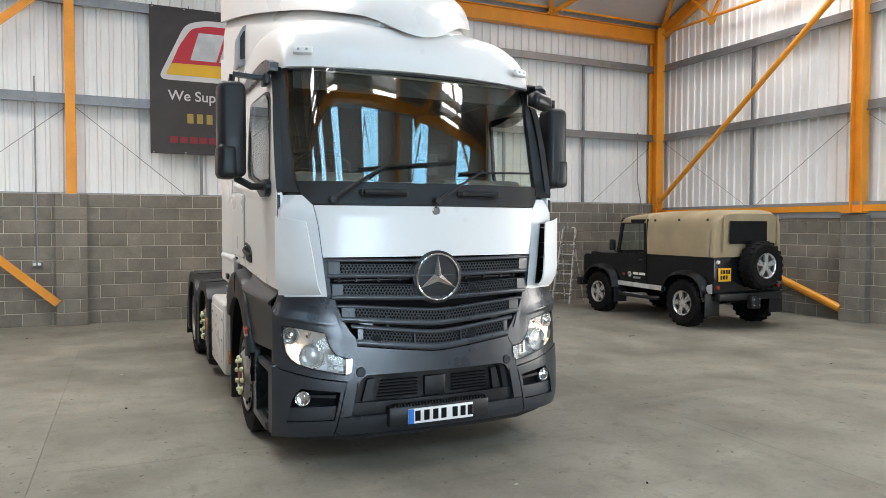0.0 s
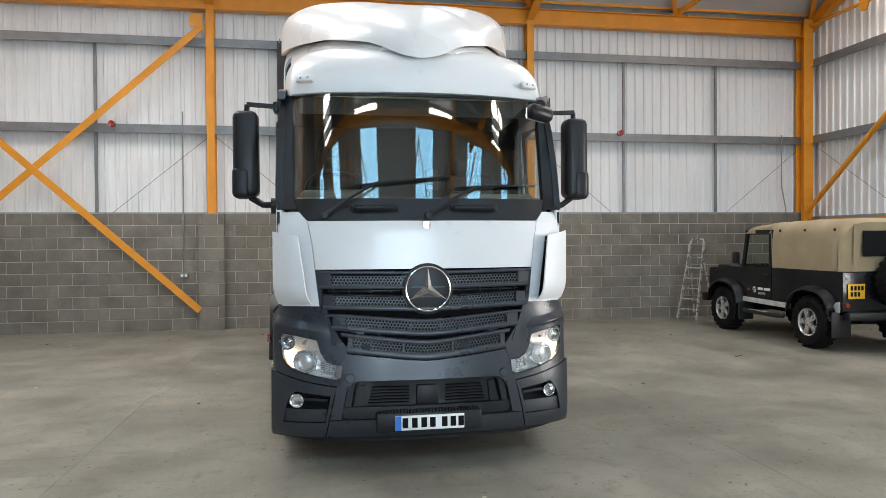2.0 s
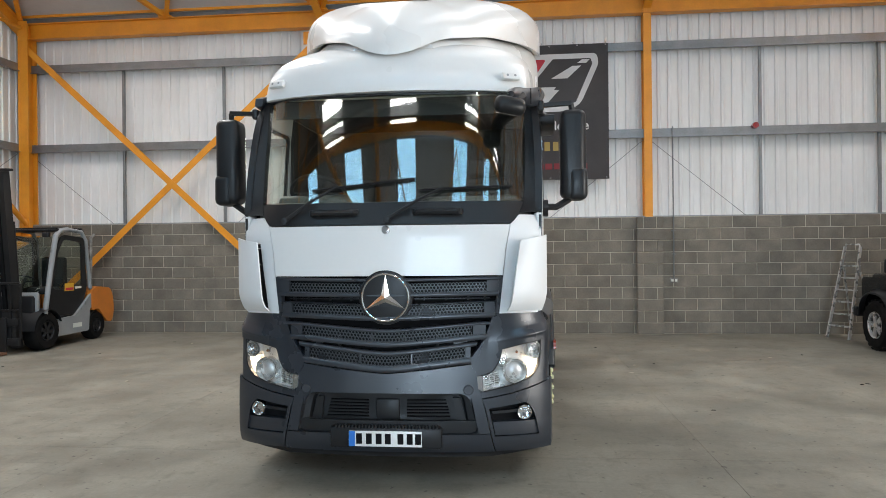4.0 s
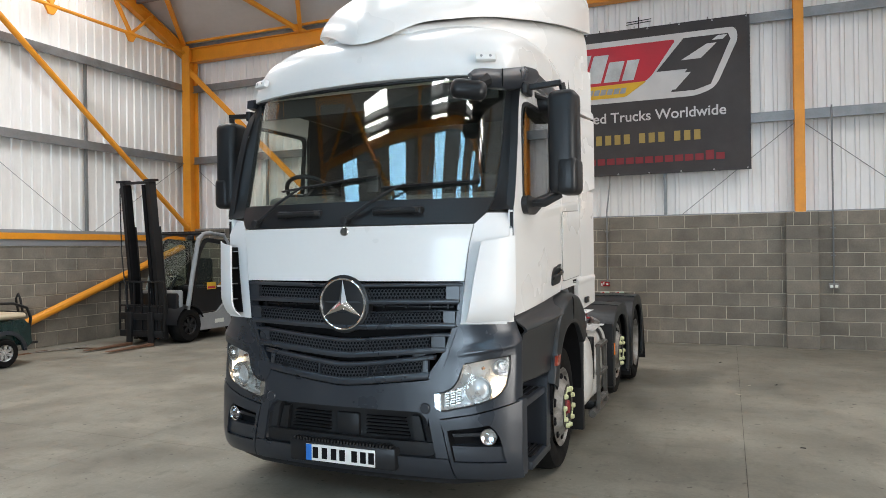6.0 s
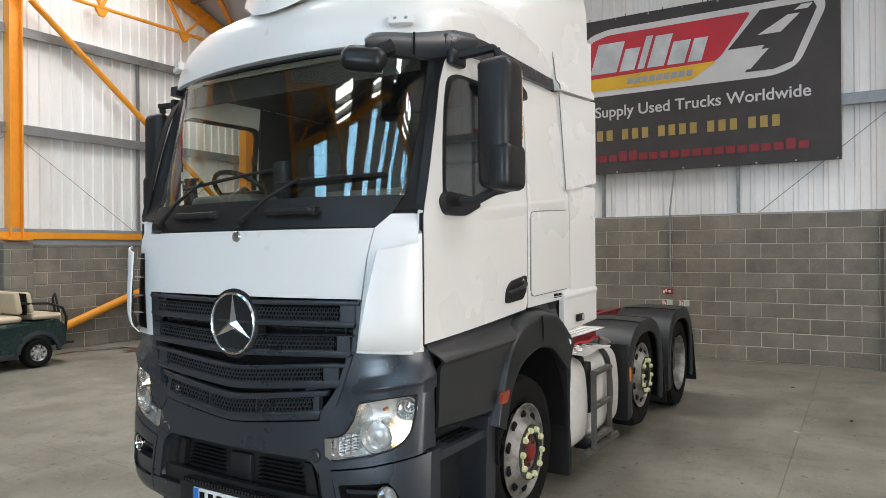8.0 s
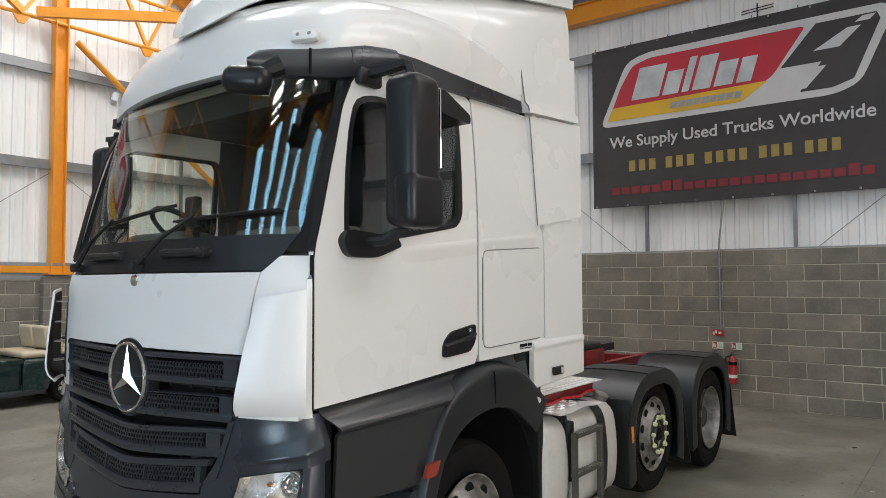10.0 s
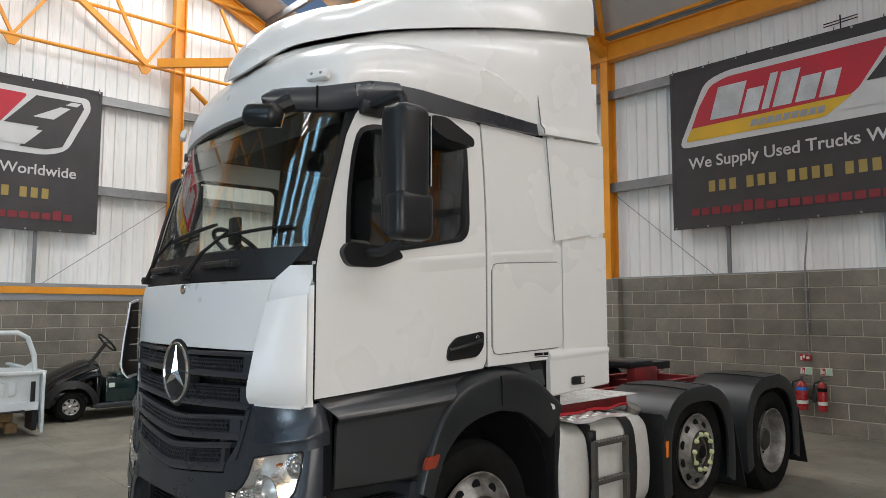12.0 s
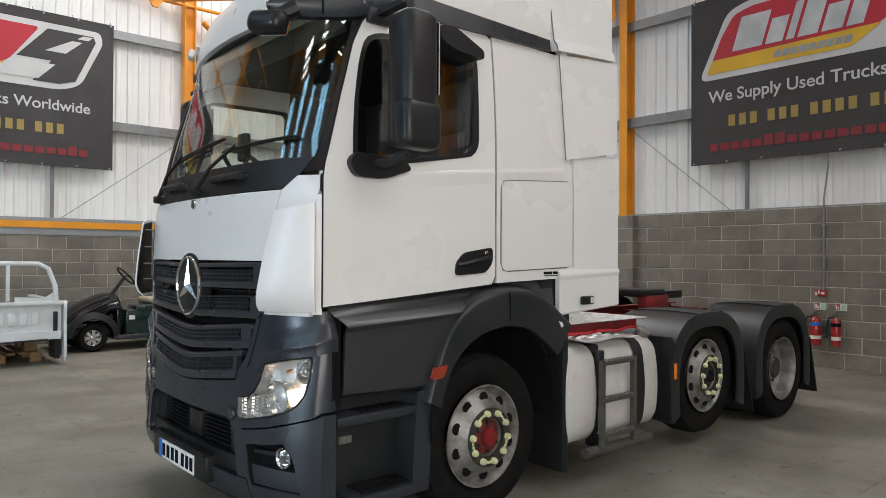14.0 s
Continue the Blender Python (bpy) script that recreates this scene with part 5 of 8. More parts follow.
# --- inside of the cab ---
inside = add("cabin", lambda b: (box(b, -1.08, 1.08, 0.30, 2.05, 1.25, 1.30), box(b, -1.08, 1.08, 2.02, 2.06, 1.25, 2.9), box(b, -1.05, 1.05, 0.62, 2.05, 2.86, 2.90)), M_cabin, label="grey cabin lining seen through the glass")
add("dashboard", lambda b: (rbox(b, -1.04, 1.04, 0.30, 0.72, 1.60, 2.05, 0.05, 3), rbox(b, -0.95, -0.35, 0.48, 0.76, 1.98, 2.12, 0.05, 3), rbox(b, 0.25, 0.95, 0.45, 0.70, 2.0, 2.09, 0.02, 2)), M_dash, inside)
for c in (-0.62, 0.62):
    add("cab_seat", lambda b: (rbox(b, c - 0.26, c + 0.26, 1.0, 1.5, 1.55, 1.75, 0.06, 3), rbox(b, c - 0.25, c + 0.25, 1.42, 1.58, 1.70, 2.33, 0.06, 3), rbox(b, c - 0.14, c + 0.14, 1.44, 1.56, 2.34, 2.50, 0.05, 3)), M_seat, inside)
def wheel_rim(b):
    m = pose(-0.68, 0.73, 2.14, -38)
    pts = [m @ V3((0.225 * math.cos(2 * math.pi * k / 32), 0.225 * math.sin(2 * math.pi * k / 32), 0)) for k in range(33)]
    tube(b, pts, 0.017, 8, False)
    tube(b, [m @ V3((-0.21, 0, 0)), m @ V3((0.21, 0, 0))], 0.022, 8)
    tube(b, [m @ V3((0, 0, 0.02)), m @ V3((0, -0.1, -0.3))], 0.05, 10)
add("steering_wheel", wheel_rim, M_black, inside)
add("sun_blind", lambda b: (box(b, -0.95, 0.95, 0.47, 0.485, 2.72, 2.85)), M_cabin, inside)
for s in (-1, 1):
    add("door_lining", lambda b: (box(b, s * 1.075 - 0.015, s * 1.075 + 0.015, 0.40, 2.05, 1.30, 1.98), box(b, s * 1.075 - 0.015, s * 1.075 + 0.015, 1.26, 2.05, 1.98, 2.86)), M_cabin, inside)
add("dash_camera", lambda b: (rbox(b, 0.03, 0.13, 0.29, 0.34, 2.10, 2.27, 0.015), bar(b, (0.08, 0.34, 2.05), (0.08, 0.32, 2.12), 0.03, 0.02)), M_black, inside)

# --- roof: side pods, raised centre, top spoiler ---
POD = ((0.268, 2.872), (0.268, 2.90), (0.274, 2.97), (0.290, 3.05), (0.325, 3.13), (0.385, 3.20), (0.48, 3.26), (0.62, 3.315), (0.80, 3.36), (1.00, 3.39), (1.30, 3.41), (1.60, 3.39), (1.85, 3.32), (2.00, 3.26), (2.30, 3.12))


def loft(b, rows, width, base, tops, sweep, n=4.0, nu=44):
    """Arches one behind another; the outline of each runs from flank to flank."""
    grid_ = []
    for v, z1 in tops:
        w = width(v)
        row = []
        for k in range(nu + 1):
            th = math.pi * k / nu
            c, sn = math.cos(th), math.sin(th)
            u = -w * math.copysign(abs(c) ** (2 / n), c)
            z = base(v) + (z1 - base(v)) * abs(sn) ** (2 / n)
            row.append(b.verts.new((u, v + sweep(v) * u * u + 0.0, z)))
        grid_.append(row)
    for a, c in zip(grid_, grid_[1:]):
        for k in range(nu):
            b.faces.new((a[k], a[k + 1], c[k + 1], c[k]))
    b.faces.new(grid_[0])
    b.faces.new(grid_[-1][::-1])


roof = add("roof", lambda b: loft(b, None, lambda v: table(v, [(0.2, 1.00), (0.4, 1.045), (0.8, 1.085), (1.3, 1.10), (2.0, 1.10)]), lambda v: table(v, [(0.2, 2.848), (0.6, 2.875), (2.0, 2.92)]), POD, lambda v: max(0.0, 0.20 - 0.10 * v), 4.2), M_white, label="glossy white high roof with rounded shoulders")
add("roof_neck", lambda b: loft(b, None, lambda v: table(v, [(0.45, 0.33), (0.55, 0.44), (0.66, 0.53), (0.8, 0.62), (1.0, 0.725), (1.2, 0.825), (1.45, 0.945), (1.75, 1.055), (2.11, 1.135), (2.50, 1.18)]), lambda v: 3.0, ((0.45, 3.28), (0.55, 3.33), (0.66, 3.37), (0.8, 3.42), (1.0, 3.50), (1.2, 3.55), (1.45, 3.60), (1.75, 3.68), (2.11, 3.78), (2.50, 3.88)), lambda v: 0.0, 7.0), M_white)
for s in (-1, 1):
    mkm = pose(s * 0.90, 0.372, 2.972, 74, 0, s * 22)
    mk = add("roof_marker", lambda b: rbox(b, -0.07, 0.07, -0.03, 0.03, -0.02, 0.022, 0.015, 2, mkm), M_white)
    for k in (-0.03, 0.03):
        add("screw", lambda b: revolve(b, [(0, 0.004), (0.009, 0.003), (0.010, 0)], mkm @ Matrix.Translation((k, 0, 0.021)), 10), M_grey, mk)


LIP = ((0, 0.285, 3.147), (0.15, 0.32, 3.178), (0.27, 0.395, 3.245), (0.38, 0.47, 3.30), (0.48, 0.56, 3.335), (0.56, 0.665, 3.365), (0.65, 0.80, 3.405), (0.75, 1.0, 3.455), (0.85, 1.2, 3.49), (0.97, 1.45, 3.53), (1.08, 1.75, 3.575), (1.16, 2.11, 3.63), (1.20, 2.52, 3.70))
SPINE = ((0.28, 3.147), (0.34, 3.31), (0.46, 3.43), (0.63, 3.56), (0.79, 3.67), (1.0, 3.775), (1.3, 3.88), (1.6, 3.97), (2.0, 4.09), (2.52, 4.20))


def cap(b):
    """Top spoiler: from its waved lip, low in the middle and raised at both crests, up to the spine."""
    ns, nt = 44, 16
    line = [V3((-p[0], *p[1:])) for p in LIP[:0:-1]] + [V3(p) for p in LIP]
    rows = []
    for i in range(2 * ns + 1):
        p = smooth_line(line, i / (2 * ns))
        if i == ns:
            p.x = 0.0
        vq = lerp(1.0, 2.52, max(0.0, min(1.0, (p.y - 0.285) / 2.235)))
        q = V3((0, vq, table(vq, SPINE)))
        n = lerp(1.65, 5.0, max(0.0, min(1.0, (p.y - 0.75) / 1.7)))
        row = []
        for j in range(nt + 1):
            th = math.pi / 2 * j / nt
            c, sn = max(0.0, math.cos(th)) ** (2 / n), math.sin(th) ** (2 / n)
            row.append(b.verts.new((q.x + (p.x - q.x) * c, q.y + (p.y - q.y) * c, p.z + (q.z - p.z) * sn)))
        rows.append(row)
    for a, c in zip(rows, rows[1:]):
        for j in range(nt):
            b.faces.new((a[j], a[j + 1], c[j + 1], c[j]))
    # rolled lip and underside
    for a, c in zip(rows, rows[1:]):
        ia, ic = (b.verts.new((v.co.x * 0.97, v.co.y + 0.03, v.co.z + 0.012)) for v in (a[0], c[0]))
        ja, jc = (b.verts.new((v.co.x * 0.90, v.co.y + 0.09, v.co.z + 0.055)) for v in (a[0], c[0]))
        b.faces.new((a[0], c[0], ic, ia))
        b.faces.new((ia, ic, jc, ja))
    b.faces.new(rows[0][::1] + rows[-1][-2::-1])
    bmesh.ops.remove_doubles(b, verts=b.verts[:], dist=0.0008)
add("roof_spoiler", cap, M_white, label="white roof air deflector with a waved front lip")
add("cab_rear", lambda b: (box(b, -1.13, 1.13, 2.07, 2.12, 1.46, 2.9), box(b, -1.05, 1.05, 2.10, 2.14, 2.9, 3.5)), M_white)

scoop = add("air_intake", lambda b: prism(b, round_outline([(-1.135, 3.14), (-0.985, 3.20), (-0.915, 3.50), (-0.975, 3.545), (-1.09, 3.51), (-1.13, 3.42)], 0.03), 1.86, 2.10, Matrix(((1, 0, 0, 0), (0, 0, 1, 0), (0, 1, 0, 0), (0, 0, 0, 1)))), M_grey, label="grey engine air intake with a black grille beside the roof")
add("intake_grille", lambda b: prism(b, round_outline([(-1.12, 3.20), (-1.02, 3.24), (-0.985, 3.44), (-1.08, 3.47), (-1.118, 3.40)], 0.02), 1.852, 1.87, Matrix(((1, 0, 0, 0), (0, 0, 1, 0), (0, 1, 0, 0), (0, 0, 0, 1)))), M_black, scoop)

# --- mirrors ---
for s in (-1, 1):
    mir = add("door_mirror", lambda b: rbox(b, s * 1.372 - 0.098, s * 1.372 + 0.098, 0.49, 0.70, 2.06, 2.745, 0.055, 4), M_black, label="black two-part door mirror housing")
    add("lower_cover", lambda b: rbox(b, min(s * 1.33, s * 1.476), max(s * 1.33, s * 1.476), 0.482, 0.716, 2.052, 2.30, 0.045, 4), M_black, mir)
    add("mirror_glass", lambda b: rbox(b, s * 1.372 - 0.08, s * 1.372 + 0.08, 0.70, 0.708, 2.33, 2.70, 0.003, 1), M_mirror, mir)
    add("arm", lambda b: (bar(b, (s * 1.12, 0.56, 2.785), (s * 1.36, 0.57, 2.80), 0.05, 0.03), tube(b, [(s * 1.36, 0.58, 2.80), (s * 1.37, 0.60, 2.73)], 0.022, 8), rbox(b, s * 1.13 - 0.025, s * 1.13 + 0.02, 0.49, 0.64, 2.735, 2.815, 0.014)), M_black, mir)
    add("arm", lambda b: (tube(b, [(s * 1.15, 0.52, 2.0), (s * 1.24, 0.55, 2.0), (s * 1.34, 0.60, 2.06)], 0.026, 8), prism(b, round_outline([(0.36, 2.0), (0.40, 1.925), (0.58, 1.925), (0.76, 1.985), (0.72, 2.03), (0.40, 2.05)], 0.04), 0, 0.07, Matrix(((0, 0, s, s * 1.10), (1, 0, 0, 0), (0, 1, 0, 0), (0, 0, 0, 1))))), M_black, mir)
add("bracket_seam", lambda b: bar(b, (1.047, 0.275, 2.742), (1.047, 0.275, 2.858), 0.006, 0.01), M_void)
turn_mirror = Matrix.Translation((0.895, 0.05, 2.69)) @ pose(0, 0, 0, -10, 8, 20)
front_mirror = add("front_mirror", lambda b: (rbox(b, -0.115, 0.115, -0.055, 0.055, -0.062, 0.062, 0.05, 4, turn_mirror), tube(b, [(0.97, 0.17, 2.77), (0.94, 0.12, 2.74), (0.91, 0.08, 2.71)], [0.05, 0.045, 0.04], 10)), M_black, label="black front blind-spot mirror hung from the corner bracket")
add("mirror_glass", lambda b: rbox(b, -0.09, 0.09, 0.054, 0.060, -0.045, 0.045, 0.003, 1, turn_mirror), M_mirror, front_mirror)
ramp_mirror = add("kerb_mirror", lambda b: (prism(b, round_outline([(0.88, 2.78), (1.0, 2.79), (1.22, 2.70), (1.22, 2.65), (1.0, 2.665), (0.90, 2.70)], 0.03), 0, 0.15, Matrix(((0, 0, 1, 1.10), (1, 0, 0, 0), (0, 1, 0, 0), (0, 0, 0, 1)))), tube(b, [(1.10, 0.85, 2.80), (1.20, 0.95, 2.77)], 0.022, 8)), M_black)

# --- steps, skirt and front arch ---
def spiral(c, r0, r1, a0, a1, s, u0, u1, b, n=18):
    """A curved arch of sheet: radii r0 to r1 in the (v, z) plane, from angle a0 to a1."""
    def pt(a, t):
        th = radians(lerp(a0, a1, a))
        r = lerp(r0, r1, t)
        return (s * lerp(u0, u1, t), c[0] + r * math.cos(th), c[1] + r * math.sin(th) * 1.0)
    slab(b, pt, n, 3, 0.03, lambda p: (-s, 0, 0))


for s in (-1, 1):
    def arch_bm(b, s=s):
        outer = ((0.835, 0.74), (0.864, 0.836), (0.915, 0.965), (0.965, 1.072), (1.02, 1.155), (1.105, 1.228), (1.235, 1.288), (1.46, 1.326), (1.69, 1.312), (1.83, 1.255), (1.945, 1.175), (2.055, 1.095))
        inner = ((0.925, 0.70), (0.946, 0.775), (0.975, 0.845), (1.01, 0.913), (1.09, 0.997), (1.175, 1.052), (1.29, 1.092), (1.46, 1.112), (1.63, 1.085), (1.75, 1.02), (1.84, 0.955), (1.91, 0.90))
        def pt(a, t):
            o, i = smooth_line([(*p, 0) for p in outer], a), smooth_line([(*p, 0) for p in inner], a)
            k = table(t, [(0, -0.16), (0.14, -0.03), (0.22, 0.03), (0.34, 0.10), (0.80, 0.90), (0.88, 1.0), (1, 1.0)])
            u = table(t, [(0, 1.09), (0.14, 1.195), (0.22, 1.222), (0.34, 1.232), (0.80, 1.240), (0.88, 1.230), (1, 1.06)])
            q = o.lerp(i, k)
            return (s * u, q.x, q.y)
        slab(b, pt, 44, 16, 0.012, lambda p: (-s * 0.8, 0, -0.2))
    add("wheel_arch", arch_bm, M_arch, label="dark grey plastic wheel arch")
    # liner and walls coloured near-black, the arch's shade included
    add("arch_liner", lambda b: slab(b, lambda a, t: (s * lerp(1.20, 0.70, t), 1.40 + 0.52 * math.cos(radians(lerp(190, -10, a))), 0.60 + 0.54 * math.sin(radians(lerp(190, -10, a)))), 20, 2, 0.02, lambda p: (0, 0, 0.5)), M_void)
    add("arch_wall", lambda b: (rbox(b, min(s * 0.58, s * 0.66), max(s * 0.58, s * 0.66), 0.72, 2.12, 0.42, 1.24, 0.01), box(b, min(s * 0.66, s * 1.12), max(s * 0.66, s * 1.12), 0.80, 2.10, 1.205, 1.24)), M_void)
    add("sill_panel", lambda b: rbox(b, s * 1.105 - 0.012, s * 1.105 + 0.012, 1.86, 2.17, 1.04, 1.455, 0.008), M_black)
    def skirt(b, s=s):
        rows = ((0.0, 0.812, 1.170), (0.08, 0.826, 1.192), (0.46, 1.120, 1.208), (0.50, 1.138, 1.214), (0.53, 1.150, 1.232), (0.57, 1.165, 1.238), (0.64, 1.185, 1.228), (0.72, 1.205, 1.195), (0.80, 1.222, 1.160), (0.90, 1.245, 1.130), (1.0, 1.285, 1.105))
        def f(a, t):
            z = table(t, [(r[0], r[1]) for r in rows])
            end = table(z, [(0.80, 0.87), (0.97, 0.945), (1.08, 1.0), (1.16, 1.06), (1.23, 1.16), (1.28, 1.42)])
            v = lerp(0.365 - 0.10 * max(0, t - 0.55) / 0.45, end, a)
            return (s * (table(t, [(r[0], r[2]) for r in rows]) - 0.075 * min(1, (1 - t) / 0.35) * (1 - a) ** 1.4), v, z + 0.066 * (v - 0.3) * min(1, t / 0.5))
        slab(b, f, 16, 30, 0.02, lambda p: (-s, 0, 0))
        slab(b, lambda a, t: (s * lerp(1.14, 1.098, t), lerp(1.16, 1.98, a), lerp(1.22, lerp(1.345, 1.405, a), t)), 8, 4, 0.04, lambda p: (-s, 0, 0))
    add("door_skirt", skirt, M_satin)
    # near-black box in place of the shadow between corner panel and skirt
    add("panel_gap", lambda b: box(b, min(s * 1.02, s * 1.10), max(s * 1.02, s * 1.10), 0.26, 0.36, 0.76, 1.24), M_void)
    add("arch_seam", lambda b: slab(b, lambda a, t: (s * (1.2435 - 0.008 * abs(2 * t - 1) ** 3), 1.452 + 0.006 * a, lerp(1.12, 1.315, t)), 1, 8, 0.006, lambda p: (-s, 0, 0)), M_void)
    add("arch_chip", lambda b: prism(b, [(1.905, 1.118), (1.93, 1.075), (1.95, 1.082), (1.94, 1.105)], 0, 0.004, Matrix(((0, 0, s, s * 1.240), (1, 0, 0, 0), (0, 1, 0, 0), (0, 0, 0, 1)))), M_plate)
    add("side_reflector", lambda b: prism(b, round_outline([(0.842, 0.862), (0.925, 0.866), (0.958, 0.935), (0.862, 0.925)], 0.012, 2), 0, 0.022, Matrix(((0, 0, s, s * 1.224), (1, 0, 0, 0), (0, 1, 0, 0), (0, 0, 0, 1)))), M_redlens)
    st = add("step_box", lambda b: (rbox(b, min(s * 0.96, s * 1.01), max(s * 0.96, s * 1.01), 0.30, 0.90, 0.27, 0.80, 0.01), rbox(b, min(s * 0.98, s * 1.02), max(s * 0.98, s * 1.02), 0.34, 0.78, 0.33, 0.66, 0.012)), M_arch, label="dark entry steps")
    add("end_plate", lambda b: prism(b, round_outline([(0.76, 0.27), (0.88, 0.27), (0.90, 0.80), (0.80, 0.80), (0.78, 0.60)], 0.02), 0, 0.20, Matrix(((0, 0, s, s * 0.98), (1, 0, 0, 0), (0, 1, 0, 0), (0, 0, 0, 1)))), M_dark, st)
    add("step", lambda b: rbox(b, min(s * 0.88, s * 1.165), max(s * 0.88, s * 1.165), 0.30, 0.86, 0.675, 0.725, 0.012), M_dark, st)
    add("step", lambda b: rbox(b, min(s * 0.88, s * 1.185), max(s * 0.88, s * 1.185), 0.38, 0.88, 0.255, 0.315, 0.015), M_dark, st)
    for z, u0, u1 in ((0.716, 0.94, 1.14), (0.316, 0.96, 1.165)):
        for k in range(5):
            add("tread", lambda b: rbox(b, min(s * (u0 + k * 0.042), s * (u0 + k * 0.042 + 0.026)), max(s * (u0 + k * 0.042), s * (u0 + k * 0.042 + 0.026)), 0.46, 0.76, z, z + 0.012, 0.003, 1), M_void, st)
    add("step_label", lambda b: rbox(b, s * 1.022 - 0.003, s * 1.022 + 0.003, 0.40, 0.48, 0.55, 0.59, 0.002, 1), M_alu, st)
    add("spray_flap", lambda b: rbox(b, min(s * 0.80, s * 1.20), max(s * 0.80, s * 1.20), 2.00, 2.06, 0.12, 1.02, 0.015), M_black)
    add("flap_reflector", lambda b: rbox(b, s * 1.205 - 0.008, s * 1.205 + 0.008, 2.065, 2.10, 0.42, 0.54, 0.004), M_amber)

# --- wheels ---
def wheel(u, v, s, r=0.475, deep=False, dual=False, caps=True, lift=0.0, label="black truck tyre on a dull steel wheel"):
    """A truck wheel; its axis runs along u and its face looks outwards."""
    m = Matrix.Translation((s * u, v, r + lift)) @ pose(0, 0, 0, 0, 90 * s, 0)
    w = add("wheel", lambda b: revolve(b, [(0.285, -0.27), (0.36, -0.285), (0.45, -0.27), (r - 0.012, -0.235), (r, -0.20), (r, -0.062), (r - 0.012, -0.035), (0.45, -0.005), (0.40, 0.006), (0.345, 0.0), (0.30, -0.018), (0.285, -0.03)], m, 56, True), M_tyre, label=label)
    for k in range(4):
        add("groove", lambda b: revolve(b, [(r + 0.001, -0.085 - 0.035 * k), (r + 0.0015, -0.091 - 0.035 * k), (r + 0.001, -0.097 - 0.035 * k)], m, 48), M_void, w)
    if deep:
        prof = [(0.292, 0.0), (0.298, 0.006), (0.288, 0.006), (0.278, -0.01), (0.268, -0.05), (0.262, -0.12), (0.225, -0.15), (0.17, -0.16), (0.16, -0.155), (0.12, -0.15), (0.115, -0.08), (0.09, -0.06), (0, -0.055)]
    else:
        prof = [(0.292, 0.0), (0.298, 0.006), (0.288, 0.006), (0.276, -0.012), (0.268, -0.03), (0.245, -0.02), (0.20, 0.02), (0.180, 0.038), (0.172, 0.045), (0.118, 0.045), (0.112, 0.02), (0.10, -0.005), (0, -0.008)]
    rim = add("rim", lambda b: revolve(b, prof, m, 56), M_alu, w)
    hz = -0.145 if deep else 0.045
    for k in range(10):
        a = 2 * math.pi * k / 10 + 0.2
        nm = m @ Matrix.Translation((0.1425 * math.cos(a), 0.1425 * math.sin(a), hz))
        add("wheel_nut", lambda b: revolve(b, [(0, 0.022), (0.014, 0.020), (0.017, 0.0)], nm, 6), M_alu, rim, smooth=False)
        if caps:
            add("nut_indicator", lambda b: (revolve(b, [(0, 0.034), (0.015, 0.031), (0.019, 0.022), (0.020, 0.004), (0.023, 0.0)], nm, 12), bar(b, nm @ V3((0, 0, 0.012)), m @ V3((0.1425 * math.cos(a + 0.3 * (1 if k % 2 else -1)), 0.1425 * math.sin(a + 0.3 * (1 if k % 2 else -1)), hz + 0.012)), 0.009, 0.012)), M_nut, rim)
    if not deep:
        add("hub_flange", lambda b: revolve(b, [(0.171, 0.044), (0.169, 0.051), (0.116, 0.051), (0.114, 0.02)], m, 40), M_grime, rim)
        add("hub", lambda b: revolve(b, [(0.108, -0.01), (0.100, 0.022), (0.085, 0.030), (0.058, 0.032), (0.052, 0.05)], m, 28), M_hubred if v < 2 else M_grime, rim)
        add("hub_cap", lambda b: revolve(b, [(0.053, 0.046), (0.048, 0.060), (0.02, 0.064), (0, 0.064)], m, 24), M_red if v < 2 else M_void, rim)
        for k in range(6):
            a = 2 * math.pi * k / 6
            add("hub_bolt", lambda b: revolve(b, [(0, 0.014), (0.010, 0.012), (0.012, 0)], m @ Matrix.Translation((0.082 * math.cos(a), 0.082 * math.sin(a), 0.03)), 6), M_grime, rim, smooth=False)
        for k in range(10):
            a = 2 * math.pi * k / 10
            hm = m @ Matrix.Translation((0.222 * math.cos(a), 0.222 * math.sin(a), 0.003)) @ pose(0, 33 * 0, 0)
            # near-black disc on the closed rim, dark like an opening
            add("hand_hole", lambda b: revolve(b, [(0, 0.004), (0.028, 0.004), (0.035, -0.006)], hm, 16), M_void, rim)
    else:
        for k in range(8):
            a = 2 * math.pi * k / 8
            hm = m @ Matrix.Translation((0.20 * math.cos(a), 0.20 * math.sin(a), -0.151))
            add("hand_hole", lambda b: revolve(b, [(0, 0.004), (0.024, 0.003)], hm, 14), M_void, rim)
        add("hub_flange", lambda b: revolve(b, [(0.178, -0.153), (0.17, -0.150), (0.158, -0.147), (0.118, -0.145), (0.112, -0.078), (0.088, -0.056), (0, -0.052)], m, 40), M_grime, rim)
    if dual:
        m2 = m @ Matrix.Translation((0, 0, -0.34))
        add("inner_tyre", lambda b: revolve(b, [(0.285, -0.27), (0.36, -0.285), (0.45, -0.27), (r, -0.20), (r, -0.062), (0.45, -0.005), (0.345, 0.0), (0.285, -0.03)], m2, 40, True), M_tyre, w)
    return w


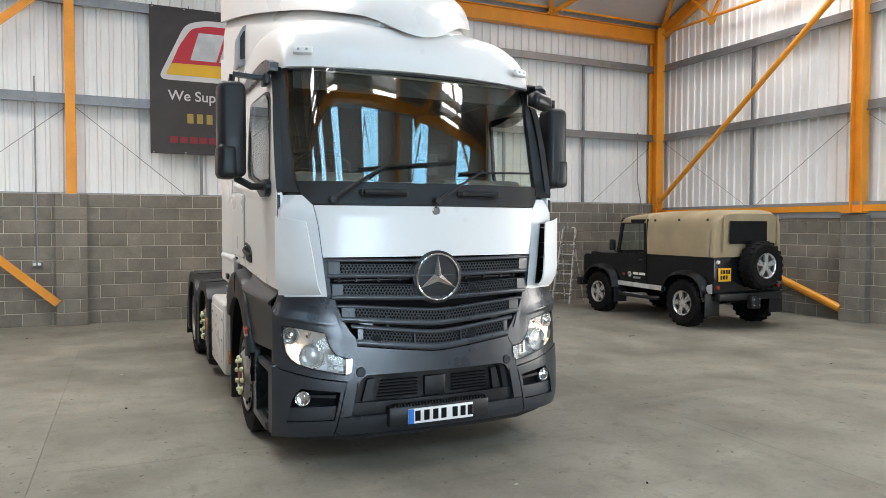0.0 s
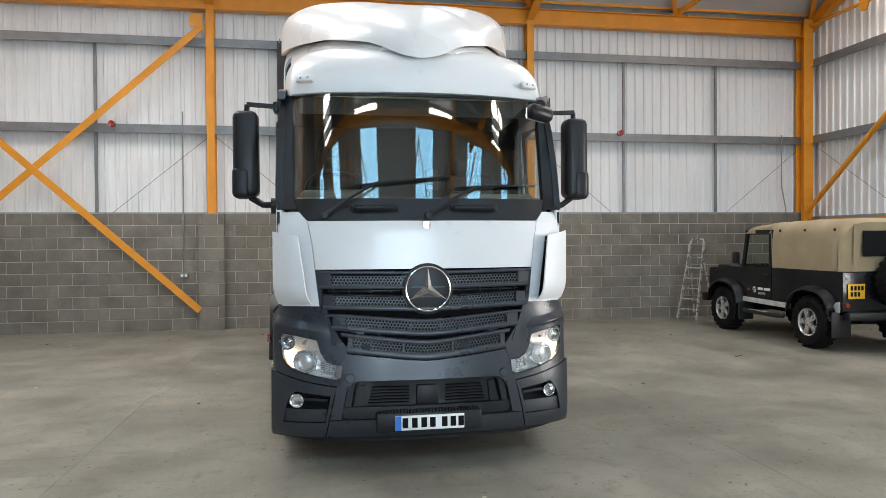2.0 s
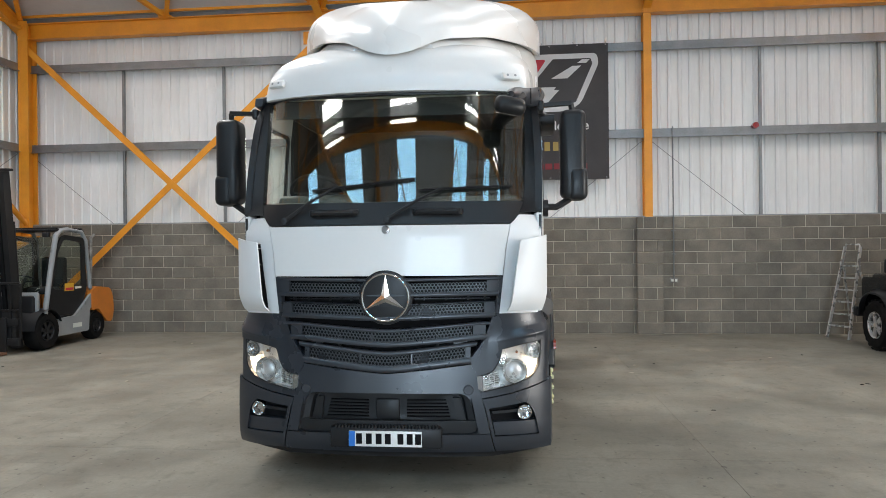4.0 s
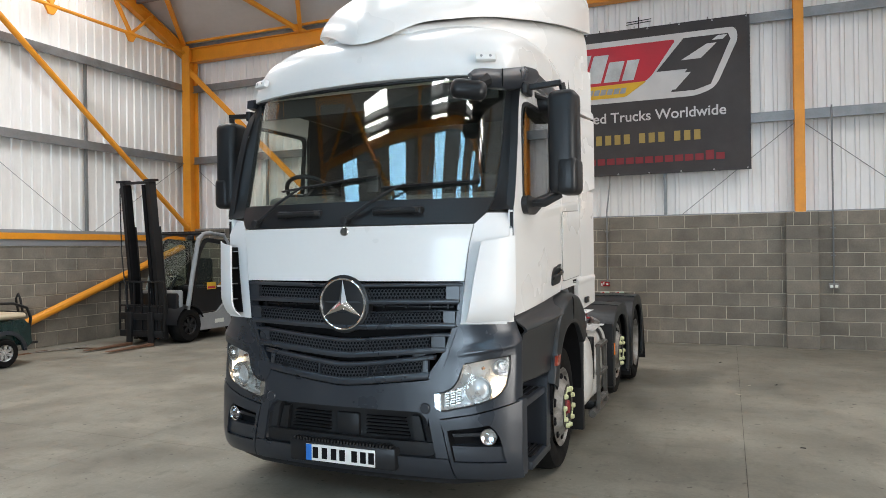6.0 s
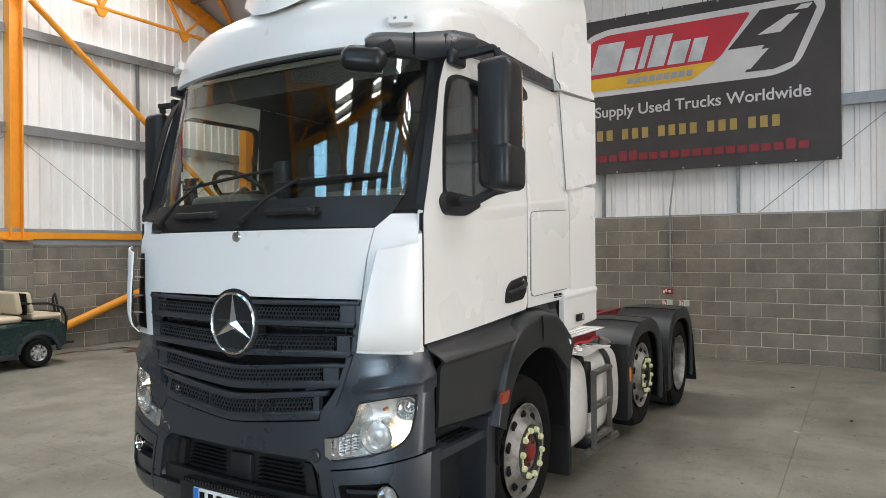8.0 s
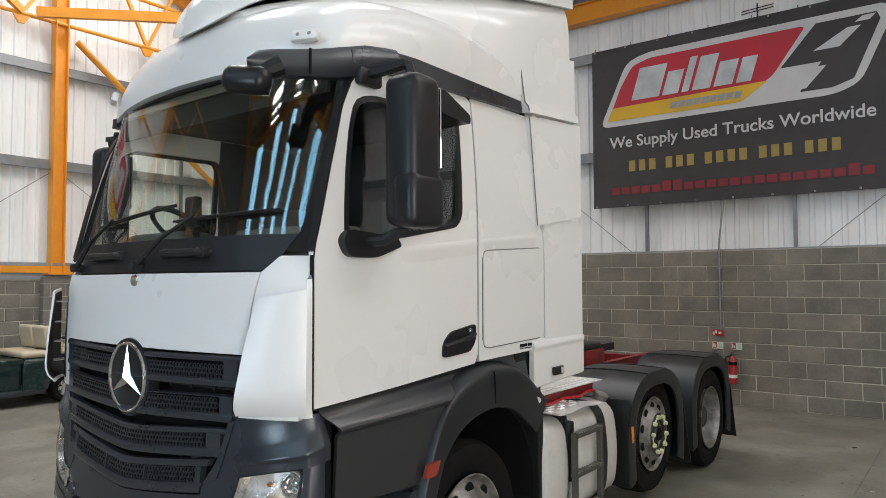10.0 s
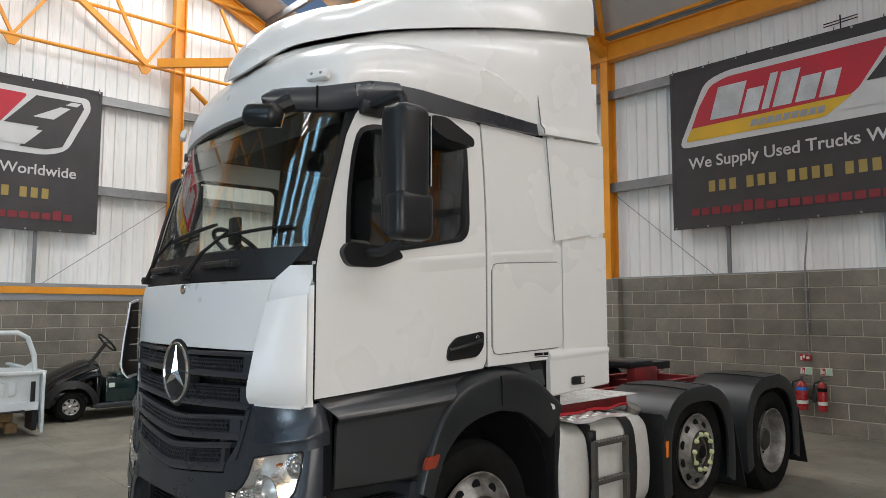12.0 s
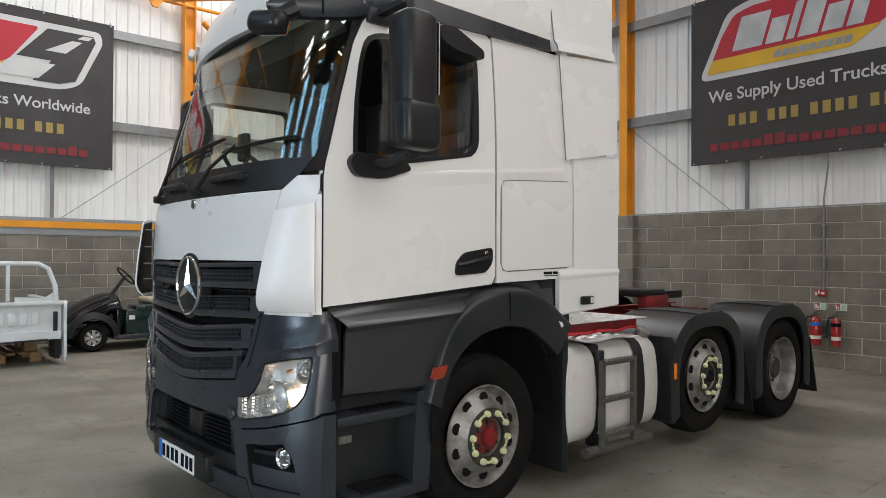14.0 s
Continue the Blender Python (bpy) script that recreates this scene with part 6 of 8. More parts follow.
for s in (-1, 1):
    wheel(1.165, 1.31, s)
    wheel(1.215, 3.815, s, lift=0.088, label="black truck tyre on a dull steel wheel, raised on its lifting axle")
    wheel(1.240, 5.25, s, deep=True, dual=True, caps=False)
    # rear wings
    for vc, tall in ((3.79, 0.0), (5.22, 0.0)):
        def wing2(b, s=s, vc=vc):
            def prof(a):
                th = radians(lerp(196, -18, a))
                c, sn = math.cos(th), math.sin(th)
                return (vc + 0.60 * math.copysign(abs(c) ** 0.72, c), 0.50 + 0.585 * math.copysign(abs(sn) ** 0.72, sn))
            slab(b, lambda a, t: (s * lerp(1.275, 0.68, t), prof(a)[0], prof(a)[1] + 0.012 * math.sin(math.pi * t)), 28, 6, 0.02, lambda p: (0, 0, -0.3))
            def lipf(a, t):
                v, z = prof(a)
                k = 1 - 0.20 * t
                return (s * (1.275 + 0.012 * math.sin(t * 3)), vc + (v - vc) * k, 0.50 + (z - 0.50) * k)
            slab(b, lipf, 28, 2, 0.02, lambda p: (-s, 0, 0))
            for ve in (vc - 0.20, vc + 0.20):
                slab(b, lambda a, t: (s * lerp(1.272, 0.70, t), ve + 0.03 * (a - 0.5), 1.0825 + 0.012 * math.sin(math.pi * t)), 1, 6, 0.01, lambda p: (0, 0, -1))
        fender = add("rear_wing", wing2, M_arch, label="dark grey plastic rear mudguard")
        for dv in (-0.20, 0.20):
            add("clip", lambda b: rbox(b, min(s * 1.17, s * 1.20), max(s * 1.17, s * 1.20), vc + dv - 0.012, vc + dv + 0.012, 1.05, 1.088, 0.004), M_black, fender)
    add("rear_flap", lambda b: slab(b, lambda a, t: (s * lerp(0.72, 1.285, a), lerp(5.98, 5.80, t), lerp(0.17, 0.74, t)), 2, 4, 0.012, lambda p: (0, -1, 0)), M_black)
    add("middle_flap", lambda b: slab(b, lambda a, t: (s * lerp(0.72, 1.265, a), lerp(4.60, 4.42, t), lerp(0.16, 0.72, t)), 2, 4, 0.012, lambda p: (0, -1, 0)), M_black)
    add("spray_panel", lambda b: prism(b, round_outline([(3.19, 0.28), (3.27, 0.26), (3.27, 0.86), (3.19, 0.93)], 0.02), 0, 0.5, Matrix(((0, 0, -s, s * 1.27), (1, 0, 0, 0), (0, 1, 0, 0), (0, 0, 0, 1)))), M_black)
    add("amber_reflector", lambda b: rbox(b, s * 1.28 - 0.008, s * 1.28 + 0.008, 3.225, 3.26, 0.60, 0.72, 0.004), M_amber)

# --- tanks, chassis, fifth wheel ---
side_box = add("battery_box", lambda b: (rbox(b, -1.245, -0.62, 2.13, 3.12, 0.30, 0.985, 0.035, 3), rbox(b, -1.252, -1.24, 2.16, 3.09, 0.34, 0.90, 0.01)), M_tank, label="grimy white side box with riveted cover")
for v in (2.25, 2.62, 3.0):
    for z in (0.42, 0.62, 0.82):
        add("rivet", lambda b: revolve(b, [(0, 0.005), (0.012, 0.004), (0.014, 0)], pose(-1.252, v, z, 0, -90), 8), M_alu, side_box)
for s in (1,):
    def tank_bm(b, v0, v1, s=s):
        o = round_outline([(0.62, 0.27), (1.21, 0.27), (1.24, 0.60), (1.20, 0.938), (0.62, 0.938)], 0.14, 5)
        rows = []
        for v, k in ((v0, 0.84), (v0 + 0.008, 0.91), (v0 + 0.025, 0.965), (v0 + 0.055, 1.0), (v1 - 0.055, 1.0), (v1 - 0.025, 0.965), (v1 - 0.008, 0.91), (v1, 0.84)):
            rows.append([b.verts.new((s * (0.93 + (p[0] - 0.93) * k), v, 0.61 + (p[1] - 0.61) * k)) for p in o])
        for a, c in zip(rows, rows[1:]):
            for i in range(len(o)):
                b.faces.new((a[i], a[(i + 1) % len(o)], c[(i + 1) % len(o)], c[i]))
        b.faces.new(rows[0][::-1])
        b.faces.new(rows[-1])
    add("additive_tank", lambda b: tank_bm(b, 2.02, 2.355), M_tank, label="small grimy white tank ahead of the fuel tank")
    add("tank_bracket", lambda b: (rbox(b, min(s * 0.62, s * 1.16), max(s * 0.62, s * 1.16), 2.34, 2.45, 0.30, 0.92, 0.02), tube(b, [(s * 1.18, 2.40, 0.50), (s * 1.18, 2.40, 0.88)], 0.045, 12), rbox(b, min(s * 1.10, s * 1.24), max(s * 1.10, s * 1.24), 2.36, 2.44, 0.22, 0.30, 0.015)), M_black)
    tank = add("fuel_tank", lambda b: tank_bm(b, 2.43, 3.115), M_tank, label="grimy white fuel tank with a black strap")
    for v in (2.83,):
        def strap(b, s=s, v=v):
            o = round_outline([(0.62, 0.262), (1.218, 0.262), (1.248, 0.60), (1.208, 0.946), (0.62, 0.946)], 0.14, 5)
            rows = [[b.verts.new((s * p[0], vv, p[1])) for p in o] for vv in (v - 0.06, v + 0.06)]
            for i in range(len(o)):
                b.faces.new((rows[0][i], rows[0][(i + 1) % len(o)], rows[1][(i + 1) % len(o)], rows[1][i]))
        add("strap", strap, M_black, tank)
    add("filler_cap", lambda b: revolve(b, [(0.05, -0.03), (0.05, 0.02), (0.056, 0.022), (0.056, 0.045), (0.03, 0.05), (0, 0.05)], pose(s * 1.10, 3.06, 0.938, 0, 30 * s), 16), M_alu, tank)
    def ladder_step(b, s=s):
        for v in (2.32, 2.69):
            bar(b, (s * 1.275, v, 0.24), (s * 1.275, v, 0.83), 0.032, 0.036)
        for z in (0.32, 0.56, 0.81):
            rbox(b, min(s * 1.25, s * 1.30), max(s * 1.25, s * 1.30), 2.31, 2.70, z - 0.014, z + 0.014, 0.005, 1)
        tube(b, [(s * 1.24, 2.18, 0.225), (s * 1.24, 2.95, 0.215)], 0.034, 10)
    add("tank_step", ladder_step, M_steelblack, tank)
    for z in (0.32, 0.56, 0.81):
        for k in range(9):
            add("grip", lambda b: box(b, min(s * 1.255, s * 1.30), max(s * 1.255, s * 1.30), 2.335 + k * 0.038, 2.35 + k * 0.038, z + 0.014, z + 0.022), M_alu, tank)
    add("catwalk", lambda b: (slab(b, lambda a, t: (s * lerp(0.72, 1.255, a), lerp(2.15, 2.74 - 0.06 * math.sin(5 * a), t), 0.968 + 0.008 * math.sin(9 * t + 3 * a)), 8, 8, 0.006, lambda p: (0, 0, -1)),
                              [bar(b, (s * (0.75 + 0.04 * i), 2.20 + 0.04 * ((i + j) % 2) + 0.08 * j, 0.974), (s * (0.775 + 0.04 * i), 2.22 + 0.04 * ((i + j) % 2) + 0.08 * j, 0.974), 0.008, 0.006) for i in range(11) for j in range(6)]), M_tread, label="chequered aluminium plate over the tank")
for s in (-1, 1):
    add("chassis_rail", lambda b: (box(b, s * 0.40 - 0.005, s * 0.40 + 0.005, 2.15, 6.05, 0.72, 0.99), box(b, min(s * 0.33, s * 0.405), max(s * 0.33, s * 0.405), 2.15, 6.05, 0.985, 0.997), box(b, min(s * 0.33, s * 0.405), max(s * 0.33, s * 0.405), 2.15, 6.05, 0.715, 0.725)), M_red)
    add("air_tank", lambda b: tube(b, [(s * 0.62, 3.22, 0.8), (s * 0.62, 4.4, 0.8)], 0.10, 14), M_red)
for s in (-1, 1):
    add("deck_beam", lambda b: (box(b, min(s * 0.98, s * 1.03), max(s * 0.98, s * 1.03), 2.16, 3.10, 0.985, 1.058), [box(b, min(s * 0.45, s * 0.98), max(s * 0.45, s * 0.98), v, v + 0.05, 0.99, 1.055) for v in (2.2, 2.62, 3.04)]), M_red)
    add("air_hose", lambda b: tube(b, [(s * (1.06 + 0.015 * math.sin(k * 0.21)), 2.2 + 0.015 * k, 0.99 + 0.005 * math.sin(k * 0.27)) for k in range(60)], 0.011, 6), M_redhose)
add("axle", lambda b: tube(b, [(-1.0, 5.25, 0.475), (1.0, 5.25, 0.475)], 0.10, 14), M_void)
add("axle", lambda b: tube(b, [(-1.0, 3.815, 0.563), (1.0, 3.815, 0.563)], 0.09, 14), M_void)
add("axle", lambda b: tube(b, [(-1.0, 1.31, 0.475), (1.0, 1.31, 0.475)], 0.09, 14), M_void)
add("engine", lambda b: (rbox(b, -0.45, 0.45, 0.5, 1.9, 0.45, 1.22, 0.06), rbox(b, -0.75, 0.75, 0.22, 0.34, 0.42, 1.45, 0.03)), M_void)
for v in (2.3, 3.1, 4.2, 5.0, 5.95):
    add("cross_member", lambda b: box(b, -0.40, 0.40, v, v + 0.10, 0.76, 0.95), M_red)
add("deck_plate", lambda b: (box(b, -1.09, 1.09, 2.14, 3.16, 1.062, 1.068), box(b, -1.0, 1.0, 3.12, 3.15, 1.0, 1.062), [bar(b, (-1.05 + 0.06 * i, 2.2 + 0.03 * (i % 2) + 0.06 * j, 1.069), (-1.02 + 0.06 * i, 2.22 + 0.03 * (i % 2) + 0.06 * j, 1.069), 0.007, 0.005) for i in range(36) for j in range(15)]), M_tread, label="chequered plate behind the cab")
fifth = add("fifth_wheel", lambda b: (rbox(b, -0.48, 0.48, 4.05, 4.45, 1.16, 1.225, 0.02), [prism(b, round_outline([(s * 0.06, 4.44), (s * 0.46, 4.44), (s * 0.46, 4.80), (s * 0.28, 4.90)], 0.03), 1.13, 1.20, Matrix.Identity(4)) for s in (-1, 1)]), M_black, label="greasy black fifth-wheel coupling plate")
for s in (-1, 1):
    add("mount", lambda b: rbox(b, s * 0.44 - 0.05, s * 0.44 + 0.05, 4.1, 4.5, 0.97, 1.17, 0.02), M_red, fifth)
def coil(b):
    pts = []
    for k in range(140):
        a = k * 0.55
        pts.append((-0.25 + k * 0.0045, 2.24 + 0.045 * math.cos(a), 1.12 + 0.045 * math.sin(a)))
    tube(b, pts, 0.008, 5)
add("air_hose", coil, M_redhose)
add("rear_lamp_bar", lambda b: (box(b, -1.15, 1.15, 6.02, 6.06, 0.62, 0.74)), M_black)

# ---------------- further materials ----------------
M_canvas = material("tan_canvas", (0.36, 0.285, 0.175), 0.9, vary=0.10, scale=3.0, fine=90, bump=0.002, second=(0.27, 0.21, 0.13), second_amount=0.5, second_scale=2.2)
M_gloss = material("black_gloss_paint", (0.007, 0.008, 0.010), 0.14, vary=0.1, scale=3, fine=25, coat=0.25, rough_vary=0.05, spec=0.35)
M_alloy = material("silver_alloy", (0.60, 0.60, 0.60), 0.3, 0.7, vary=0.08, scale=12, fine=50)
M_green = material("dark_green_body", (0.008, 0.026, 0.026), 0.25, vary=0.12, scale=4, fine=30, coat=0.4)
M_cream = material("cream_vinyl", (0.56, 0.47, 0.33), 0.5, vary=0.08, scale=6, fine=60, bump=0.001)
M_forkgrey = material("light_grey_truck_paint", (0.27, 0.285, 0.295), 0.35, vary=0.08, scale=4, fine=30)
M_forkorange = material("orange_counterweight", (0.62, 0.20, 0.03), 0.4, vary=0.1, scale=5, fine=35)
M_tub = material("pale_white_paint", (0.66, 0.70, 0.71), 0.35, vary=0.06, scale=4, fine=35, second=(0.45, 0.46, 0.45), second_amount=0.35, second_scale=6)
M_wood = material("pallet_wood", (0.30, 0.19, 0.09), 0.8, vary=0.2, scale=4, fine=40, stretch=(1, 6, 6))
M_banner = material("black_mesh_banner", (0.043, 0.039, 0.040), 0.75, vary=0.18, scale=1.6, fine=150, second=(0.068, 0.063, 0.063), second_amount=0.6, second_scale=1.3)
M_bred = material("banner_red", (0.46, 0.028, 0.045), 0.7, vary=0.12, scale=1.8, fine=120)
M_byellow = material("banner_yellow", (0.66, 0.40, 0.03), 0.7, vary=0.1, scale=1.8, fine=120)
M_bwhite = material("banner_white", (0.56, 0.555, 0.55), 0.7, vary=0.08, scale=1.8, fine=120)
M_bsilver = material("banner_silver", (0.50, 0.52, 0.53), 0.65, vary=0.22, scale=2.6, fine=120)
M_bgold = material("banner_gold", (0.33, 0.24, 0.07), 0.7, vary=0.08, scale=1.8, fine=120)
M_bdred = material("banner_dark_red", (0.21, 0.025, 0.032), 0.7, vary=0.08, scale=1.8, fine=120)
M_fire = material("red_enamel", (0.36, 0.02, 0.024), 0.3, vary=0.08, scale=8, fine=40, coat=0.3)
M_sign = material("sign_white", (0.70, 0.72, 0.66), 0.5, vary=0.04)
M_signgreen = material("sign_pale_green", (0.42, 0.58, 0.44), 0.5, vary=0.04)
M_rust = material("rusty_fork_steel", (0.16, 0.085, 0.05), 0.7, 0.3, vary=0.2, scale=8, fine=40)


def flank(sg, u0):
    """Puts an outline of (along, up) on the flank at u0, drawn outwards."""
    return Matrix(((0, 0, sg, u0), (1, 0, 0, 0), (0, 1, 0, 0), (0, 0, 0, 1)))


def car_wheel(parent, x, y, z, sg, r, rim_r, width, rim_mat, spokes, axis="x", lugs=0):
    """A car or cart wheel with tyre, dished rim and spokes, its face towards sg."""
    turn = pose(0, 0, 0, 0, 90 * sg) if axis == "x" else pose(0, 0, 0, 90)
    m = Matrix.Translation((x, y, z)) @ turn
    def tyre(b):
        revolve(b, [(rim_r, -width), (r * 0.86, -width * 1.02), (r * 0.965, -width * 0.9), (r, -width * 0.72), (r, -width * 0.28), (r * 0.965, -width * 0.1), (r * 0.86, 0.008), (rim_r * 1.12, 0.004), (rim_r, -0.015)], m, 40, True)
    w = add("wheel", tyre, M_tyre, parent, "black tyre on a light alloy rim")
    for k in range(2 * lugs):
        t = k % 2
        c = Matrix.Rotation(math.pi * k / lugs, 4, "Z")
        add("lug", lambda b: rbox(b, r * 0.95, r * 1.025, -0.028, 0.028, -width * (0.48 + 0.45 * t), -width * (0.06 + 0.45 * t), 0.006, 1, m @ c), M_tyre, w)
    rim = add("rim", lambda b: revolve(b, [(rim_r, -0.01), (rim_r * 0.96, -0.002), (rim_r * 0.92, -0.02), (rim_r * 0.86, -0.07), (rim_r * 0.3, -0.075), (0, -0.075)], m, 32), M_black if rim_mat is M_black else M_steelblack, w)
    add("hub", lambda b: revolve(b, [(rim_r * 0.30, -0.06), (rim_r * 0.28, -0.02), (rim_r * 0.14, -0.012), (0, -0.01)], m, 20), rim_mat, w)
    add("rim_lip", lambda b: revolve(b, [(rim_r * 1.0, -0.012), (rim_r * 0.985, 0.001), (rim_r * 0.90, -0.012), (rim_r * 0.88, -0.04)], m, 32), rim_mat, w)
    for k in range(spokes):
        c = Matrix.Rotation(2 * math.pi * k / spokes + 0.3, 4, "Z")
        add("spoke", lambda b: prism(b, [(rim_r * 0.22, -rim_r * 0.16), (rim_r * 0.9, -rim_r * 0.21), (rim_r * 0.9, rim_r * 0.21), (rim_r * 0.22, rim_r * 0.16)], -0.045, -0.016, m @ c), rim_mat, w)
    return w


# ---------------- black off-road car with canvas top ----------------
car = thing("off_road_car", 9.54, 9.05, 0, "black off-road car with a tan canvas hood by the wall", "car")
def lr_body(b):
    for s in (-1, 1):
        # tub flank over the rear wheel, door flank, front wing
        arch_r = [(0.47 * math.cos(radians(a)), 0.40 + 0.47 * math.sin(radians(a))) for a in range(170, 5, -15)]
        prism(b, [(-0.72, 0.62), (-0.47, 0.58)] + arch_r + [(0.47, 0.56), (1.0, 0.56), (1.0, 1.20), (-0.72, 1.20)], 0, 0.03, flank(s, s * 0.77))
        arch_f = [(2.32 + 0.45 * math.cos(radians(a)), 0.40 + 0.45 * math.sin(radians(a))) for a in range(170, 5, -15)]
        prism(b, [(1.86, 0.56)] + arch_f + [(2.80, 0.60), (2.92, 0.66), (2.92, 1.10), (2.86, 1.14), (1.86, 1.18)], 0, 0.03, flank(s, s * 0.77))
    rbox(b, -0.78, 0.78, -0.72, -0.66, 0.60, 1.20, 0.02)
    rbox(b, -0.78, 0.78, 2.84, 2.93, 0.62, 1.12, 0.03)
    rbox(b, -0.66, 0.66, 1.88, 2.90, 1.08, 1.20, 0.05, 3)
    box(b, -0.77, 0.77, -0.66, 2.84, 0.56, 0.60)
    box(b, -0.74, 0.74, 1.84, 1.90, 0.6, 1.24)
add("body", lr_body, M_gloss, car, "glossy black flat-sided body")
for s in (-1, 1):
    d = add("door", lambda b: (prism(b, [(1.015, 0.56), (1.85, 0.56), (1.85, 1.20), (1.015, 1.20)], 0, 0.035, flank(s, s * 0.77)), prism(b, [(1.01, 1.20), (1.10, 1.20), (1.10, 1.76), (1.69, 1.76), (1.80, 1.24), (1.80, 1.20), (1.88, 1.20), (1.75, 1.84), (1.01, 1.84)], 0, 0.03, flank(s, s * 0.755))), M_gloss, car)
    add("window", lambda b: prism(b, [(1.10, 1.20), (1.82, 1.20), (1.70, 1.77), (1.10, 1.77)], 0, 0.006, flank(s, s * 0.765)), M_clear, d).visible_shadow = False
    add("handle", lambda b: rbox(b, s * 0.815 - 0.012, s * 0.815 + 0.012, 1.08, 1.20, 1.06, 1.09, 0.008), M_black, d)
    add("mirror", lambda b: (rbox(b, s * 0.92 - 0.06, s * 0.92 + 0.06, 1.80, 1.88, 1.24, 1.46, 0.03), tube(b, [(s * 0.80, 1.84, 1.20), (s * 0.90, 1.84, 1.26)], 0.014, 6)), M_black, d)
    for yc, a0, a1 in ((0.0, 172, 8), (2.32, 172, 8)):
        def flare(b, s=s, yc=yc):
            def pt(a, t):
                th = radians(lerp(172, 8, a))
                r = 0.47 + 0.075 * (1 - t)
                sn = math.sin(th)
                return (s * lerp(0.80, 0.93, min(1, t * 1.4)), yc + r * math.copysign(abs(math.cos(th)) ** 0.8, math.cos(th)), 0.42 + r * abs(sn) ** 0.75)
            slab(b, pt, 16, 3, 0.02, lambda p: (-s, 0, 0))
        add("wheel_flare", flare, M_black, car)
    add("mud_flap", lambda b: rbox(b, min(s * 0.58, s * 0.90), max(s * 0.58, s * 0.90), -0.66, -0.64, 0.22, 0.60, 0.006), M_black, car)
    add("mud_flap", lambda b: rbox(b, min(s * 0.60, s * 0.90), max(s * 0.60, s * 0.90), 1.80, 1.82, 0.24, 0.56, 0.006), M_black, car)
    add("sill_plate", lambda b: (prism(b, [(0.50, 0.555), (1.86, 0.575), (1.86, 0.66), (0.50, 0.64)], 0, 0.008, flank(s, s * 0.806)), [box(b, s * 0.815 - 0.003, s * 0.815 + 0.003, 0.52 + 0.045 * k, 0.54 + 0.045 * k, 0.575 + 0.02 * (k % 2), 0.605 + 0.02 * (k % 2)) for k in range(29)]), M_tread, car, "bright chequered sill plate")
    add("corner_plate", lambda b: prism(b, [(-0.71, 0.60), (-0.50, 0.60), (-0.54, 0.72), (-0.71, 0.76)], 0, 0.008, flank(s, s * 0.803)), M_tread, car)
    add("side_step", lambda b: tube(b, [(s * 0.84, 0.62, 0.43), (s * 0.90, 0.72, 0.42), (s * 0.90, 1.62, 0.42), (s * 0.84, 1.72, 0.43)], 0.035, 8), M_black, car)
    add("step_pad", lambda b: rbox(b, s * 0.90 - 0.03, s * 0.90 + 0.03, 1.0, 1.5, 0.452, 0.462, 0.003, 1), M_alloy, car)
    add("rear_lamp", lambda b: revolve(b, [(0, 0.03), (0.035, 0.025), (0.038, 0)], pose(s * 0.70, -0.72, 0.70, 90), 16), M_redlens, car)
    add("rear_lamp", lambda b: revolve(b, [(0, 0.03), (0.03, 0.025), (0.033, 0)], pose(s * 0.70, -0.72, 1.12, 90), 16), M_clearplastic, car)
    # door lettering as plain bars
    add("bar", lambda b: rbox(b, s * 0.808 - 0.002, s * 0.808 + 0.002, 1.22, 1.37, 0.80, 0.845, 0.001, 1), M_sign, car)
    add("bar", lambda b: rbox(b, s * 0.808 - 0.002, s * 0.808 + 0.002, 1.03, 1.20, 0.80, 0.845, 0.001, 1), M_sign, car)
    add("flag_mark", lambda b: rbox(b, s * 0.808 - 0.002, s * 0.808 + 0.002, 1.60, 1.67, 0.775, 0.82, 0.001, 1), M_bdred, car)
    add("bar", lambda b: rbox(b, s * 0.808 - 0.002, s * 0.808 + 0.002, 1.16, 1.36, 0.725, 0.765, 0.001, 1), M_grey, car)
    add("badge", lambda b: revolve(b, [(0, 0.004), (0.05, 0.003), (0.055, 0)], Matrix.Translation((s * 0.806, 1.47, 0.80)) @ pose(0, 0, 0, 0, 90 * s), 20), M_alloy, car)
for s in (-1, 1):
    car_wheel(car, s * 0.90, 0.0, 0.40, s, 0.40, 0.215, 0.25, M_alloy, 5, lugs=22)
    car_wheel(car, s * 0.90, 2.32, 0.40, s, 0.40, 0.215, 0.25, M_alloy, 5, lugs=22)
car_wheel(car, 0.12, -0.99, 1.06, 1, 0.40, 0.215, 0.25, M_alloy, 5, axis="y", lugs=22)
